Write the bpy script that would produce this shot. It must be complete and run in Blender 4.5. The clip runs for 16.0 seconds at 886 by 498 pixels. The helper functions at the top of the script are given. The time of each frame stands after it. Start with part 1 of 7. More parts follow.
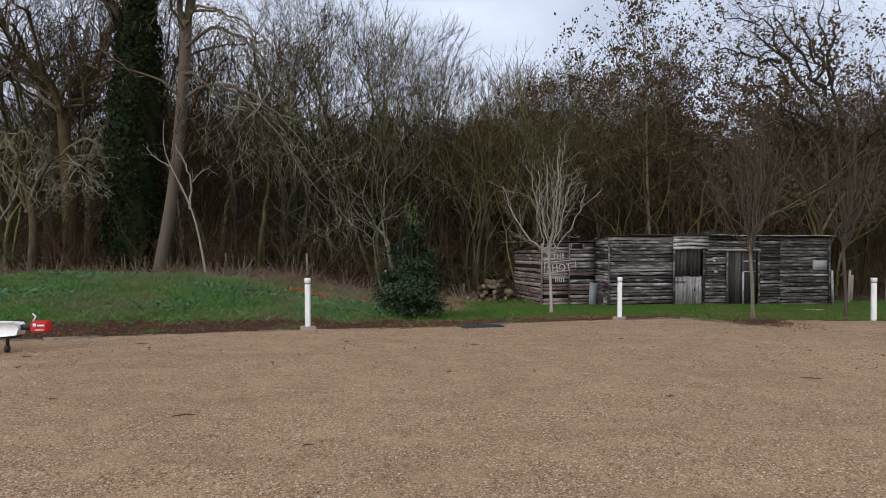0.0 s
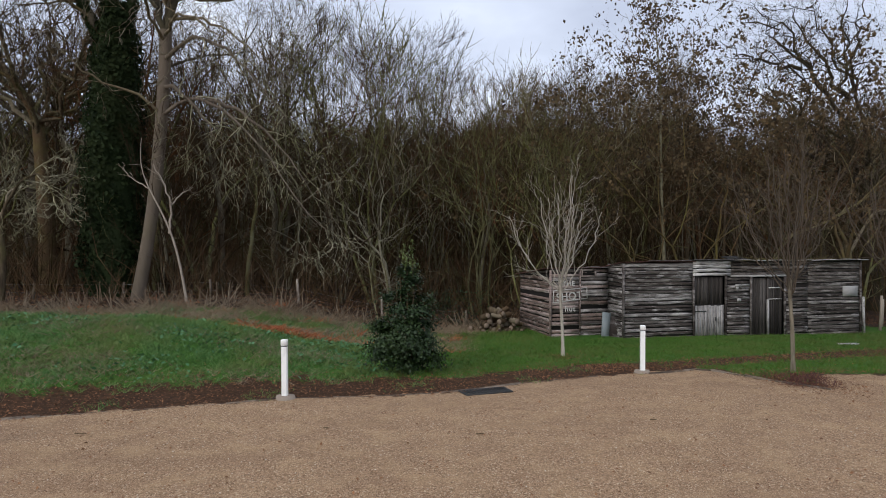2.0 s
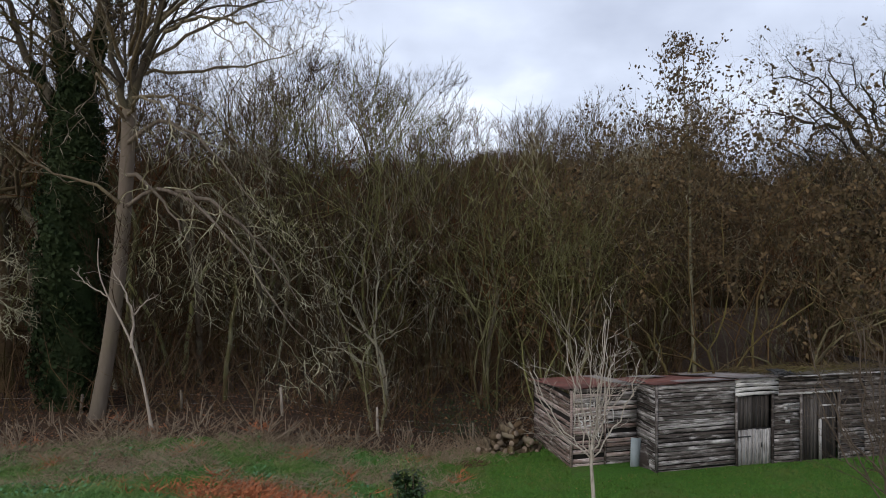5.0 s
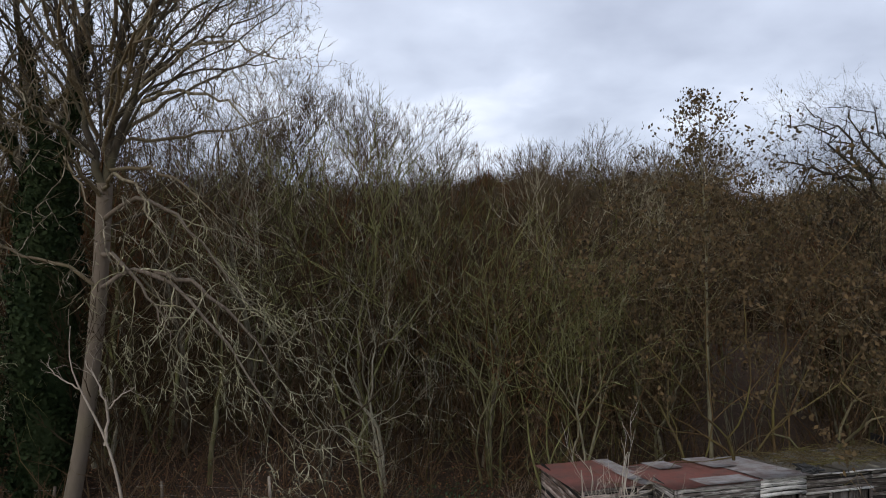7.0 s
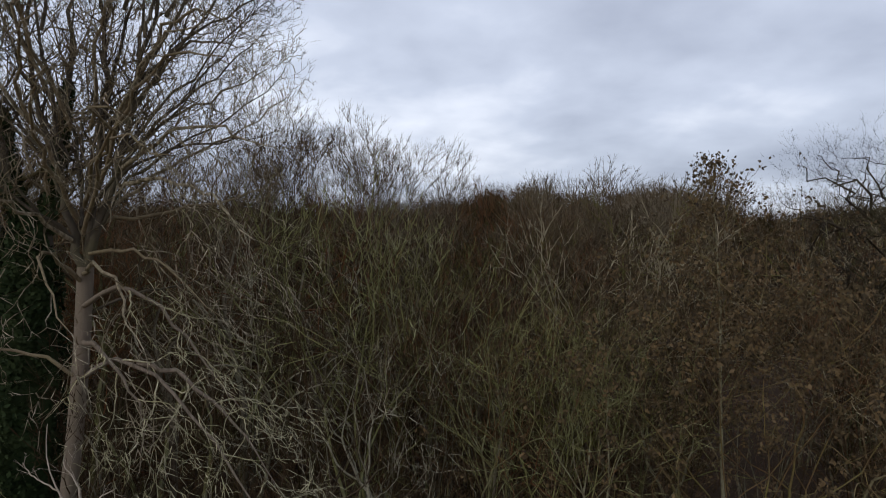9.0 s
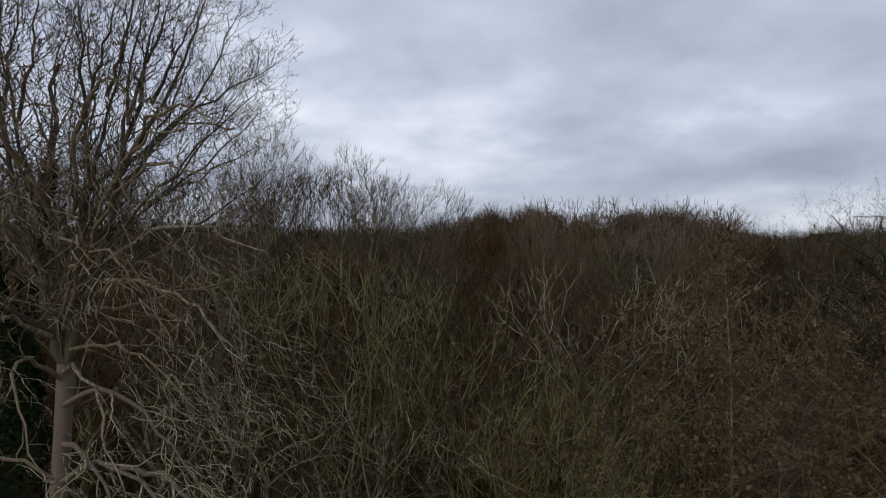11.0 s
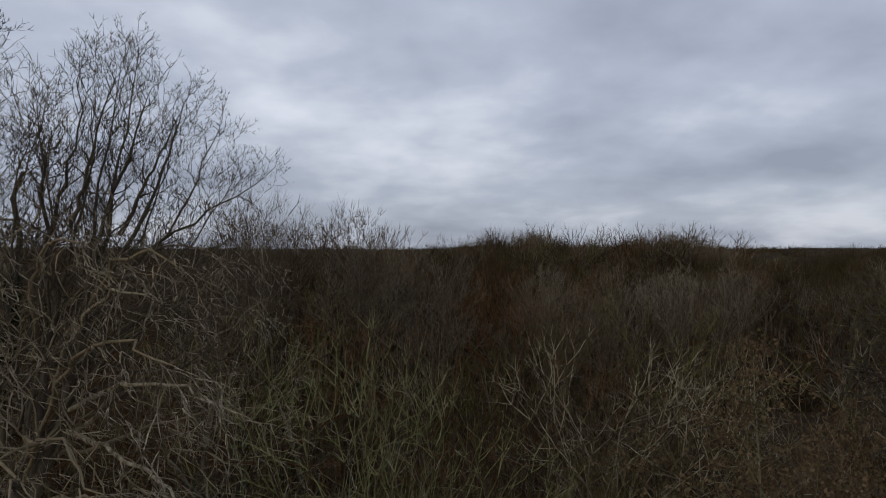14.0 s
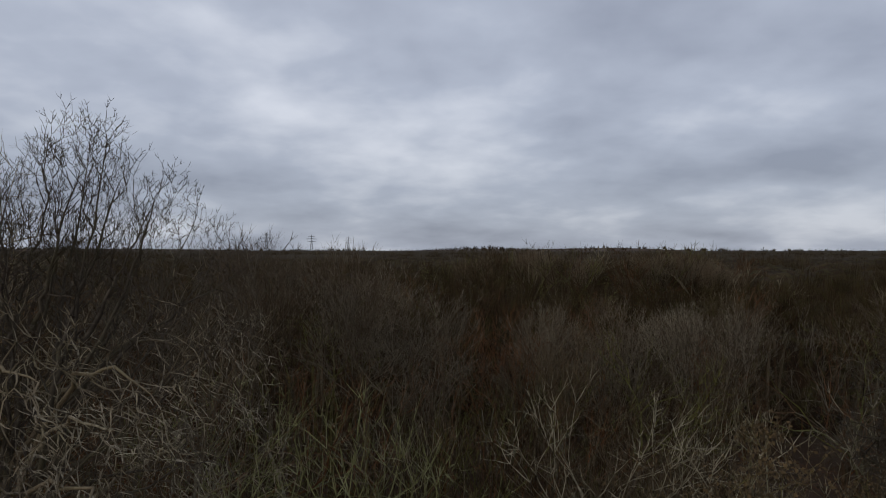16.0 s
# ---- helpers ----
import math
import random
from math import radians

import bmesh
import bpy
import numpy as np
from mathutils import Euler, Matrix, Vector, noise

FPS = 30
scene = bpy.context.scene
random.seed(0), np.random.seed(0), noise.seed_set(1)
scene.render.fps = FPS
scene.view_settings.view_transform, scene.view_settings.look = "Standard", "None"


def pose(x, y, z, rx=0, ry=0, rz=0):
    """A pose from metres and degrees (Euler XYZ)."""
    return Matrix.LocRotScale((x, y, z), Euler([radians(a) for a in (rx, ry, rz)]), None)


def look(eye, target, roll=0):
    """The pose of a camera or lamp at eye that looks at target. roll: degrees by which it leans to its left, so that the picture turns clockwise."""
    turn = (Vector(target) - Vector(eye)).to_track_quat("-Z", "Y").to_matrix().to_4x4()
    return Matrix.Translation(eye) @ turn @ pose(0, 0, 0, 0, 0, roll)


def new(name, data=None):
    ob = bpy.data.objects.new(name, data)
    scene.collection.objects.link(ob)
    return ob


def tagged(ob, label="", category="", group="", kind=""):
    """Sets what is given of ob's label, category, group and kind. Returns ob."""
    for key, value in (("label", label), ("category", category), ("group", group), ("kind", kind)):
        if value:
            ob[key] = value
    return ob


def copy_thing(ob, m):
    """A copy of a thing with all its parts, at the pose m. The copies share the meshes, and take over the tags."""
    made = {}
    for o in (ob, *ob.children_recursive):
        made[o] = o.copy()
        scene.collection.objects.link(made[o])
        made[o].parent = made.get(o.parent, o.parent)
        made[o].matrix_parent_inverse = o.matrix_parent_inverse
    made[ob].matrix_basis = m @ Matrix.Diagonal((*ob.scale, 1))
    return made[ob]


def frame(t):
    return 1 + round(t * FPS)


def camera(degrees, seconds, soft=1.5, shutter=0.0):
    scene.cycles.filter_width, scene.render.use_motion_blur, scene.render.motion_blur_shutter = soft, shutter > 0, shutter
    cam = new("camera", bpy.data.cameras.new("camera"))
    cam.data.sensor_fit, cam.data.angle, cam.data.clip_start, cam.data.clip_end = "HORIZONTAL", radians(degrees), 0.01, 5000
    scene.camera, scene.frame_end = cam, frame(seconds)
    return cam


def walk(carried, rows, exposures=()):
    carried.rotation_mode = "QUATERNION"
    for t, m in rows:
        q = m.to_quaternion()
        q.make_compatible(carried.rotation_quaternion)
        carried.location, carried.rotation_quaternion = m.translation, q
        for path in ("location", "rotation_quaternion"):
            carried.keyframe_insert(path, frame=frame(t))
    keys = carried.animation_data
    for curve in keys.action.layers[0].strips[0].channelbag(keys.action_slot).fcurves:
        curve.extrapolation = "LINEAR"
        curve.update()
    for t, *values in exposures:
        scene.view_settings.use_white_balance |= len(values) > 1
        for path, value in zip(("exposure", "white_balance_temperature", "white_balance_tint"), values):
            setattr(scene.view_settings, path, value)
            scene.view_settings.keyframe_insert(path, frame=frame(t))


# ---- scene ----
cam = camera(70.0, 16.0, soft=1.0)
PATH = [
    (0.00, pose(0.077, 0.000, 1.751, 90.087, -0.132, -0.126)),
    (0.50, pose(0.115, 0.456, 1.992, 90.053, -0.109, -0.099)),
    (1.00, pose(0.142, 0.950, 2.247, 90.045, -0.056, -0.042)),
    (1.50, pose(0.152, 1.451, 2.518, 90.016, -0.042, 0.002)),
    (2.00, pose(0.140, 1.960, 2.848, 89.936, 0.007, 0.049)),
    (2.50, pose(0.111, 2.514, 3.349, 89.977, 0.053, 0.071)),
    (3.00, pose(0.089, 3.090, 3.984, 90.072, 0.086, 0.077)),
    (3.50, pose(0.074, 3.654, 4.625, 90.153, 0.083, 0.037)),
    (4.00, pose(0.033, 4.160, 5.269, 90.228, 0.072, -0.040)),
    (4.20, pose(0.016, 4.359, 5.530, 90.190, 0.085, -0.046)),
    (6.30, pose(-0.064, 6.244, 8.271, 90.157, 0.058, -0.084)),
    (6.50, pose(-0.064, 6.399, 8.542, 90.236, 0.104, -0.098)),
    (7.00, pose(-0.056, 6.708, 9.219, 90.246, 0.071, -0.092)),
    (7.50, pose(-0.047, 6.986, 9.901, 90.198, 0.064, -0.065)),
    (8.00, pose(-0.039, 7.253, 10.590, 90.105, 0.039, -0.004)),
    (8.50, pose(-0.009, 7.563, 11.276, 90.027, 0.005, 0.066)),
    (9.00, pose(-0.001, 7.856, 11.957, 89.990, -0.082, 0.111)),
    (9.20, pose(0.001, 7.965, 12.229, 90.033, -0.163, 0.099)),
    (11.30, pose(-0.035, 8.975, 15.039, 90.048, -0.198, 0.021)),
    (11.50, pose(-0.033, 9.101, 15.275, 90.074, -0.125, -0.008)),
    (12.00, pose(-0.031, 9.438, 15.836, 90.116, -0.049, 0.010)),
    (12.50, pose(-0.062, 9.744, 16.409, 90.164, -0.015, 0.026)),
    (13.00, pose(-0.115, 10.020, 16.988, 90.194, 0.057, 0.025)),
    (13.50, pose(-0.140, 10.319, 17.590, 90.141, 0.099, 0.014)),
    (14.00, pose(-0.140, 10.642, 18.234, 90.081, 0.102, 0.025)),
    (14.50, pose(-0.085, 10.928, 18.816, 90.071, 0.064, 0.014)),
    (15.00, pose(-0.030, 11.212, 19.388, 90.058, 0.007, 0.034)),
    (15.50, pose(-0.000, 11.493, 19.997, 90.062, -0.032, 0.023)),
    (16.00, pose(0.027, 11.783, 20.587, 90.143, -0.013, 0.001)),
]
walk(cam, PATH, ((0, 0.28), (2, 0.29), (3.5, 0.36), (7, 0.17), (9.2, -0.03), (11.5, -0.25), (13, -0.36), (16, -0.53)))


# ---- world and light ----
SUN_EL, SUN_AZ = radians(27), radians(215)
world = bpy.data.worlds.new("overcast_sky")
scene.world = world
world.use_nodes = True
wn, wl = world.node_tree.nodes, world.node_tree.links
wn.clear()


def wnode(kind, **kw):
    n = wn.new(kind)
    for k, v in kw.items():
        n.inputs[k].default_value = v
    return n


def wmath(op, a, b=None, clamp=False):
    n = wn.new("ShaderNodeMath")
    n.operation, n.use_clamp = op, clamp
    for i, v in enumerate((a, b)):
        if v is None:
            continue
        if isinstance(v, (int, float)):
            n.inputs[i].default_value = v
        else:
            wl.new(v, n.inputs[i])
    return n.outputs[0]


sky = wn.new("ShaderNodeTexSky")
sky.sky_type, sky.sun_disc = "NISHITA", False
sky.sun_elevation, sky.sun_rotation = SUN_EL, SUN_AZ
coord = wn.new("ShaderNodeTexCoord")
sep = wn.new("ShaderNodeSeparateXYZ")
wl.new(coord.outputs["Generated"], sep.inputs[0])
up = wmath("ADD", wmath("MAXIMUM", sep.outputs[2], 0.0), 0.26)
plane = wn.new("ShaderNodeCombineXYZ")
wl.new(wmath("DIVIDE", sep.outputs[0], up), plane.inputs[0])
wl.new(wmath("DIVIDE", sep.outputs[1], up), plane.inputs[1])
plane.inputs[2].default_value = 3.7
big = wnode("ShaderNodeTexNoise", Scale=1.5, Detail=4.0, Roughness=0.42, Distortion=0.10)
fine = wnode("ShaderNodeTexNoise", Scale=5.0, Detail=4.0, Roughness=0.5, Distortion=0.15)
wl.new(plane.outputs[0], big.inputs["Vector"])
wl.new(plane.outputs[0], fine.inputs["Vector"])
cloudiness = wmath("ADD", wmath("MULTIPLY", big.outputs[0], 0.78), wmath("MULTIPLY", fine.outputs[0], 0.22))
ramp = wn.new("ShaderNodeValToRGB")
ramp.color_ramp.elements[0].position, ramp.color_ramp.elements[0].color = 0.30, (0.41, 0.455, 0.575, 1)
ramp.color_ramp.elements[1].position, ramp.color_ramp.elements[1].color = 0.66, (0.93, 0.98, 1.10, 1)
mid = ramp.color_ramp.elements.new(0.5)
mid.color = (0.61, 0.67, 0.81, 1)
wl.new(cloudiness, ramp.inputs[0])
# an overcast sky is brighter overhead than near the horizon
zenith = wmath("ADD", wmath("MULTIPLY", wmath("MULTIPLY", sep.outputs[2], 4.5, True), 0.16), wmath("ADD", 0.86, wmath("MULTIPLY", wmath("MAXIMUM", sep.outputs[2], 0.0), 0.22)))
lit = wn.new("ShaderNodeVectorMath")
lit.operation = "SCALE"
wl.new(ramp.outputs[0], lit.inputs[0])
wl.new(zenith, lit.inputs[3])
dim = wn.new("ShaderNodeVectorMath")
dim.operation = "SCALE"
wl.new(sky.outputs[0], dim.inputs[0])
dim.inputs[3].default_value = 0.10
both = wn.new("ShaderNodeMix")
both.data_type = "RGBA"
both.inputs[0].default_value = 0.92
wl.new(dim.outputs[0], both.inputs[6])
wl.new(lit.outputs[0], both.inputs[7])
background = wn.new("ShaderNodeBackground")
wl.new(both.outputs[2], background.inputs[0])
background.inputs[1].default_value = 1.0
wl.new(background.outputs[0], wn.new("ShaderNodeOutputWorld").inputs[0])

sun = new("sun", bpy.data.lights.new("sun", "SUN"))
sun.data.energy, sun.data.angle, sun.data.color = 1.2, radians(25), (1.0, 0.96, 0.9)
sun.matrix_world = look((0, 0, 0), (-math.sin(SUN_AZ) * math.cos(SUN_EL), -math.cos(SUN_AZ) * math.cos(SUN_EL), -math.sin(SUN_EL)))


# ---- materials ----
class Mat:
    """A small helper for node materials."""

    def __init__(self, name, rough=0.85, metal=0.0, spec=0.3):
        self.m = bpy.data.materials.new(name)
        self.m.use_nodes = True
        self.n, self.l = self.m.node_tree.nodes, self.m.node_tree.links
        self.b = self.n["Principled BSDF"]
        self.b.inputs["Roughness"].default_value = rough
        self.b.inputs["Metallic"].default_value = metal
        self.b.inputs["Specular IOR Level"].default_value = spec
        self.pos = self.n.new("ShaderNodeNewGeometry").outputs["Position"]
        self.obj = self.n.new("ShaderNodeTexCoord").outputs["Object"]

    def put(self, sock, v):
        if hasattr(v, "is_linked"):
            self.l.new(v, sock)
        else:
            sock.default_value = v

    def stretch(self, vec, sx, sy, sz):
        n = self.n.new("ShaderNodeVectorMath")
        n.operation = "MULTIPLY"
        self.l.new(vec, n.inputs[0])
        n.inputs[1].default_value = (sx, sy, sz)
        return n.outputs[0]

    def noise(self, scale, detail=4.0, rough=0.55, vec=None, distort=0.0):
        n = self.n.new("ShaderNodeTexNoise")
        n.inputs["Scale"].default_value, n.inputs["Detail"].default_value = scale, detail
        n.inputs["Roughness"].default_value, n.inputs["Distortion"].default_value = rough, distort
        self.l.new(vec or self.pos, n.inputs["Vector"])
        return n.outputs[0]

    def voronoi(self, scale, out="Color", vec=None):
        n = self.n.new("ShaderNodeTexVoronoi")
        n.inputs["Scale"].default_value = scale
        self.l.new(vec or self.pos, n.inputs["Vector"])
        return n.outputs[out]

    def ramp(self, fac, *stops):
        n = self.n.new("ShaderNodeValToRGB")
        e = n.color_ramp.elements
        while len(e) < len(stops):
            e.new(0.5)
        for el, (p, c) in zip(e, stops):
            el.position, el.color = p, (*c, 1) if len(c) == 3 else c
        self.put(n.inputs[0], fac)
        return n.outputs[0]

    def step(self, v, lo, hi):
        n = self.n.new("ShaderNodeMapRange")
        self.put(n.inputs[0], v)
        n.inputs[1].default_value, n.inputs[2].default_value = lo, hi
        return n.outputs[0]

    def math(self, op, a, b=0.0, clamp=False):
        n = self.n.new("ShaderNodeMath")
        n.operation, n.use_clamp = op, clamp
        self.put(n.inputs[0], a)
        self.put(n.inputs[1], b)
        return n.outputs[0]

    def mix(self, fac, a, b, blend="MIX"):
        n = self.n.new("ShaderNodeMix")
        n.data_type, n.blend_type = "RGBA", blend
        self.put(n.inputs[0], fac)
        for i, v in ((6, a), (7, b)):
            self.put(n.inputs[i], v if hasattr(v, "is_linked") or len(v) == 4 else (*v, 1))
        return n.outputs[2]

    def random(self):
        return self.n.new("ShaderNodeObjectInfo").outputs["Random"]

    def island(self):
        return self.n.new("ShaderNodeNewGeometry").outputs["Random Per Island"]

    def attr(self, name):
        n = self.n.new("ShaderNodeAttribute")
        n.attribute_name = name
        return n

    def color(self, c):
        self.put(self.b.inputs["Base Color"], c if hasattr(c, "is_linked") else (*c, 1))
        return self

    def bump(self, h, strength=0.4, distance=0.02):
        n = self.n.new("ShaderNodeBump")
        n.inputs["Strength"].default_value, n.inputs["Distance"].default_value = strength, distance
        self.l.new(h, n.inputs["Height"])
        self.l.new(n.outputs[0], self.b.inputs["Normal"])
        return self


def bark_mat(name, dark, pale, tint, by="object", moss=0.0, bright=None, kinds=0.0):
    """Bark: streaked grain, lichen patches, and a hue that differs from tree to tree. bright: the colour of the few palest trees."""
    m = Mat(name, 0.95, spec=0.04)
    grain = m.noise(9.0, 5, 0.65, m.stretch(m.pos, 1, 1, 0.22))
    patch = m.noise(0.9, 3)
    c = m.mix(m.step(grain, 0.32, 0.68), dark, pale)
    which = m.random() if by == "object" else m.math("ADD", m.math("MULTIPLY", m.step(m.noise(0.22, 2), 0.3, 0.7), 0.4), m.math("MULTIPLY", m.attr("tone").outputs["Fac"], 0.6))
    c = m.mix(m.math("MULTIPLY", m.step(which, 0.15, 0.55), 0.8), c, tint)
    if kinds:
        # trees of several kinds: some olive, some russet
        lot = m.math("FRACT", m.math("MULTIPLY", which, 7.31))
        mean = [(a + b) / 2 for a, b in zip(dark, pale)]
        level = sum(mean) / 3
        c = m.mix(m.math("MULTIPLY", m.step(lot, 0.80, 0.84), kinds), c, (level * 1.05, level * 1.10, level * 0.52))
        c = m.mix(m.math("MULTIPLY", m.step(lot, 0.46, 0.42), kinds), c, (level * 1.65, level * 0.92, level * 0.48))
    if bright:
        c = m.mix(m.math("MULTIPLY", m.step(which, 0.72, 0.86), 0.85), c, bright)
    if by != "object":
        c = m.mix(m.math("MULTIPLY", m.island(), 0.3), c, pale)
        c = m.mix(m.math("MULTIPLY", m.step(which, 0.34, 0.2), 0.6), c, dark)
    if moss:
        c = m.mix(m.math("MULTIPLY", m.step(patch, 0.45, 0.7), moss), c, (0.16, 0.165, 0.042))
    m.color(c).bump(grain, 0.5, 0.015)
    return m.m


# darker than BARK_TRUNK: the backlit look of the ash's limbs is in the colour
BARK_OLD = bark_mat("bark_grey_brown", (0.034, 0.028, 0.022), (0.100, 0.083, 0.064), (0.062, 0.052, 0.040), moss=0.12)
BARK_TRUNK = bark_mat("bark_ash_trunk", (0.070, 0.056, 0.044), (0.185, 0.150, 0.120), (0.125, 0.100, 0.078), moss=0.08)
BARK_PALE = bark_mat("bark_dead_pale", (0.19, 0.155, 0.125), (0.42, 0.36, 0.30), (0.30, 0.255, 0.205))
TWIG_SPRAY = bark_mat("twig_spray", (0.12, 0.105, 0.062), (0.46, 0.43, 0.31), (0.27, 0.24, 0.145), moss=0.35)
BARK_WOOD = bark_mat("bark_woodland", (0.045, 0.033, 0.022), (0.14, 0.108, 0.07), (0.10, 0.064, 0.036), moss=0.3, bright=(0.19, 0.16, 0.115))
TWIG_WOOD = bark_mat("twig_woodland", (0.034, 0.023, 0.014), (0.13, 0.094, 0.058), (0.09, 0.055, 0.030), moss=0.15, bright=(0.18, 0.145, 0.095), kinds=0.4)
TWIG_GREY = bark_mat("twig_lichen_grey", (0.036, 0.025, 0.014), (0.175, 0.136, 0.080), (0.088, 0.061, 0.030), moss=0.4, bright=(0.22, 0.185, 0.12), kinds=0.4)


def wood_mat(name, kinds, by="object", grain=0.45, lichen=0.3):
    """Stems and twigs of mixed woodland: each tree takes one of the kinds' colours, with darker grain and pale lichen in patches."""
    m = Mat(name, 0.95, spec=0.04)
    which = m.random() if by == "object" else m.attr("tone").outputs["Fac"]
    n = m.n.new("ShaderNodeValToRGB")
    n.color_ramp.interpolation = "CONSTANT"
    e = n.color_ramp.elements
    while len(e) < len(kinds):
        e.new(0.5)
    for i, (el, c) in enumerate(zip(e, kinds)):
        el.position, el.color = i / len(kinds), (*c, 1)
    m.put(n.inputs[0], which)
    streak = m.noise(8.0, 5, 0.65, m.stretch(m.pos, 1, 1, 0.25))
    c = m.mix(m.math("MULTIPLY", m.step(streak, 0.62, 0.36), grain), n.outputs[0], (0.022, 0.016, 0.011))
    c = m.mix(m.math("MULTIPLY", m.island(), 0.3), c, (0.030, 0.022, 0.015))
    c = m.mix(m.math("MULTIPLY", m.step(m.noise(1.1, 3), 0.50, 0.68), lichen), c, (0.25, 0.25, 0.17))
    m.color(c).bump(streak, 0.4, 0.012)
    return m.m


GREYS, OLIVE, RUSSET, UMBER = (0.112, 0.080, 0.046), (0.115, 0.110, 0.028), (0.125, 0.053, 0.021), (0.052, 0.031, 0.016)
STEM_WOOD = wood_mat("stem_woodland", ((0.105, 0.080, 0.054), (0.108, 0.100, 0.044), (0.070, 0.051, 0.033), (0.17, 0.146, 0.104)), grain=0.55)
TWIG_BRIGHT = wood_mat("twig_bright", ((0.205, 0.172, 0.105), (0.165, 0.156, 0.066), (0.25, 0.215, 0.148)), lichen=0.3)
TWIG_OLIVE = wood_mat("twig_olive", ((0.175, 0.170, 0.066), (0.150, 0.150, 0.058)), lichen=0.35)
TWIG_FAN = wood_mat("twig_fan", (UMBER, GREYS, OLIVE, RUSSET, UMBER, (0.085, 0.062, 0.036), RUSSET), lichen=0.18)
STEM_SLIM = wood_mat("stem_slim", (UMBER, GREYS, UMBER), grain=0.7, lichen=0.15)
TWIG_HIGH = wood_mat("twig_high", ((0.128, 0.100, 0.068), (0.090, 0.066, 0.043), (0.165, 0.136, 0.096), (0.085, 0.060, 0.038)), lichen=0.12)
TWIG_RUSSET = wood_mat("twig_russet", (RUSSET, UMBER, RUSSET, GREYS), lichen=0.1)
TWIG_TOP = wood_mat("twig_top", ((0.125, 0.094, 0.058), RUSSET, (0.115, 0.104, 0.032), UMBER, (0.20, 0.164, 0.104), UMBER, (0.145, 0.112, 0.068), (0.080, 0.037, 0.016), UMBER), by="tone", lichen=0.15)
TWIG_DOME = wood_mat("twig_dome", ((0.155, 0.110, 0.066), (0.125, 0.085, 0.048), (0.19, 0.148, 0.098)), by="tone", lichen=0.1)
TWIG_ASH = bark_mat("twig_ash", (0.034, 0.027, 0.022), (0.10, 0.083, 0.065), (0.062, 0.048, 0.036), moss=0.12)
# the dimness of boughs against bright sky is put into the oak's colour
OAK_BACKLIT = bark_mat("twig_backlit_oak", (0.022, 0.017, 0.013), (0.062, 0.050, 0.038), (0.04, 0.031, 0.023), moss=0.15)
TWIG_LICHEN = bark_mat("twig_pale_lichen", (0.040, 0.029, 0.019), (0.32, 0.275, 0.20), (0.135, 0.104, 0.066), moss=0.12)
# darker than bare bark: the shade deep between crowns is put into the colour
TWIG_MASS_SHADED = bark_mat("twig_mass_shaded", (0.010, 0.007, 0.004), (0.042, 0.028, 0.016), (0.036, 0.020, 0.010), by="place", moss=0.2, bright=(0.075, 0.056, 0.034), kinds=0.5)
TWIG_LOW = bark_mat("twig_undergrowth", (0.028, 0.018, 0.011), (0.108, 0.075, 0.046), (0.092, 0.052, 0.028), by="place", moss=0.12, bright=(0.15, 0.12, 0.082))
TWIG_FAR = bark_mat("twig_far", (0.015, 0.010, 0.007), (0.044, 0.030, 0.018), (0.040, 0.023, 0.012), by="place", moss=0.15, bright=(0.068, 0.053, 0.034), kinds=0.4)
SAPLING = bark_mat("sapling_bark", (0.17, 0.145, 0.115), (0.45, 0.41, 0.345), (0.32, 0.285, 0.235))
SAPLING_STEM = bark_mat("sapling_stem_olive", (0.085, 0.072, 0.052), (0.22, 0.19, 0.14), (0.15, 0.128, 0.092))
SAPLING_DARK = bark_mat("sapling_bark_dark", (0.045, 0.036, 0.028), (0.12, 0.10, 0.078), (0.085, 0.066, 0.05))


def leaf_mat(name, a, b, c, rough=0.5, spec=0.4):
    m = Mat(name, rough, spec=spec)
    col = m.mix(m.island(), a, b)
    col = m.mix(m.math("MULTIPLY", m.step(m.noise(0.8, 5), 0.42, 0.66), 0.75), col, c)
    m.color(col).bump(m.noise(60.0, 2), 0.2, 0.005)
    return m.m


HOLLY = leaf_mat("evergreen_leaf", (0.006, 0.016, 0.005), (0.019, 0.040, 0.010), (0.032, 0.055, 0.014), 0.5, 0.25)
HOLLY_TIP = leaf_mat("evergreen_tip", (0.07, 0.11, 0.03), (0.11, 0.13, 0.035), (0.06, 0.10, 0.03))
IVY = leaf_mat("ivy_leaf", (0.010, 0.018, 0.007), (0.022, 0.034, 0.012), (0.03, 0.04, 0.016), 0.75, 0.08)
DRY_LEAF = leaf_mat("dry_leaf", (0.018, 0.013, 0.009), (0.130, 0.086, 0.041), (0.048, 0.037, 0.018), 0.8, 0.15)
LITTER = leaf_mat("leaf_litter", (0.105, 0.048, 0.023), (0.29, 0.142, 0.068), (0.125, 0.058, 0.030), 0.85, 0.2)
GRASS = leaf_mat("lawn_grass", (0.042, 0.100, 0.012), (0.078, 0.155, 0.020), (0.110, 0.128, 0.034), 0.6, 0.2)
ROUGH_GRASS = leaf_mat("rough_grass", (0.045, 0.122, 0.030), (0.118, 0.215, 0.062), (0.140, 0.168, 0.046), 0.65, 0.25)
WEED = leaf_mat("weed_leaf", (0.040, 0.120, 0.050), (0.105, 0.215, 0.105), (0.06, 0.15, 0.05), 0.6, 0.2)
STRAW = leaf_mat("dead_grass", (0.16, 0.12, 0.08), (0.30, 0.235, 0.16), (0.2, 0.14, 0.09), 0.85, 0.15)
BRACKEN = leaf_mat("dead_bracken", (0.27, 0.085, 0.036), (0.38, 0.135, 0.06), (0.30, 0.11, 0.05), 0.85, 0.15)
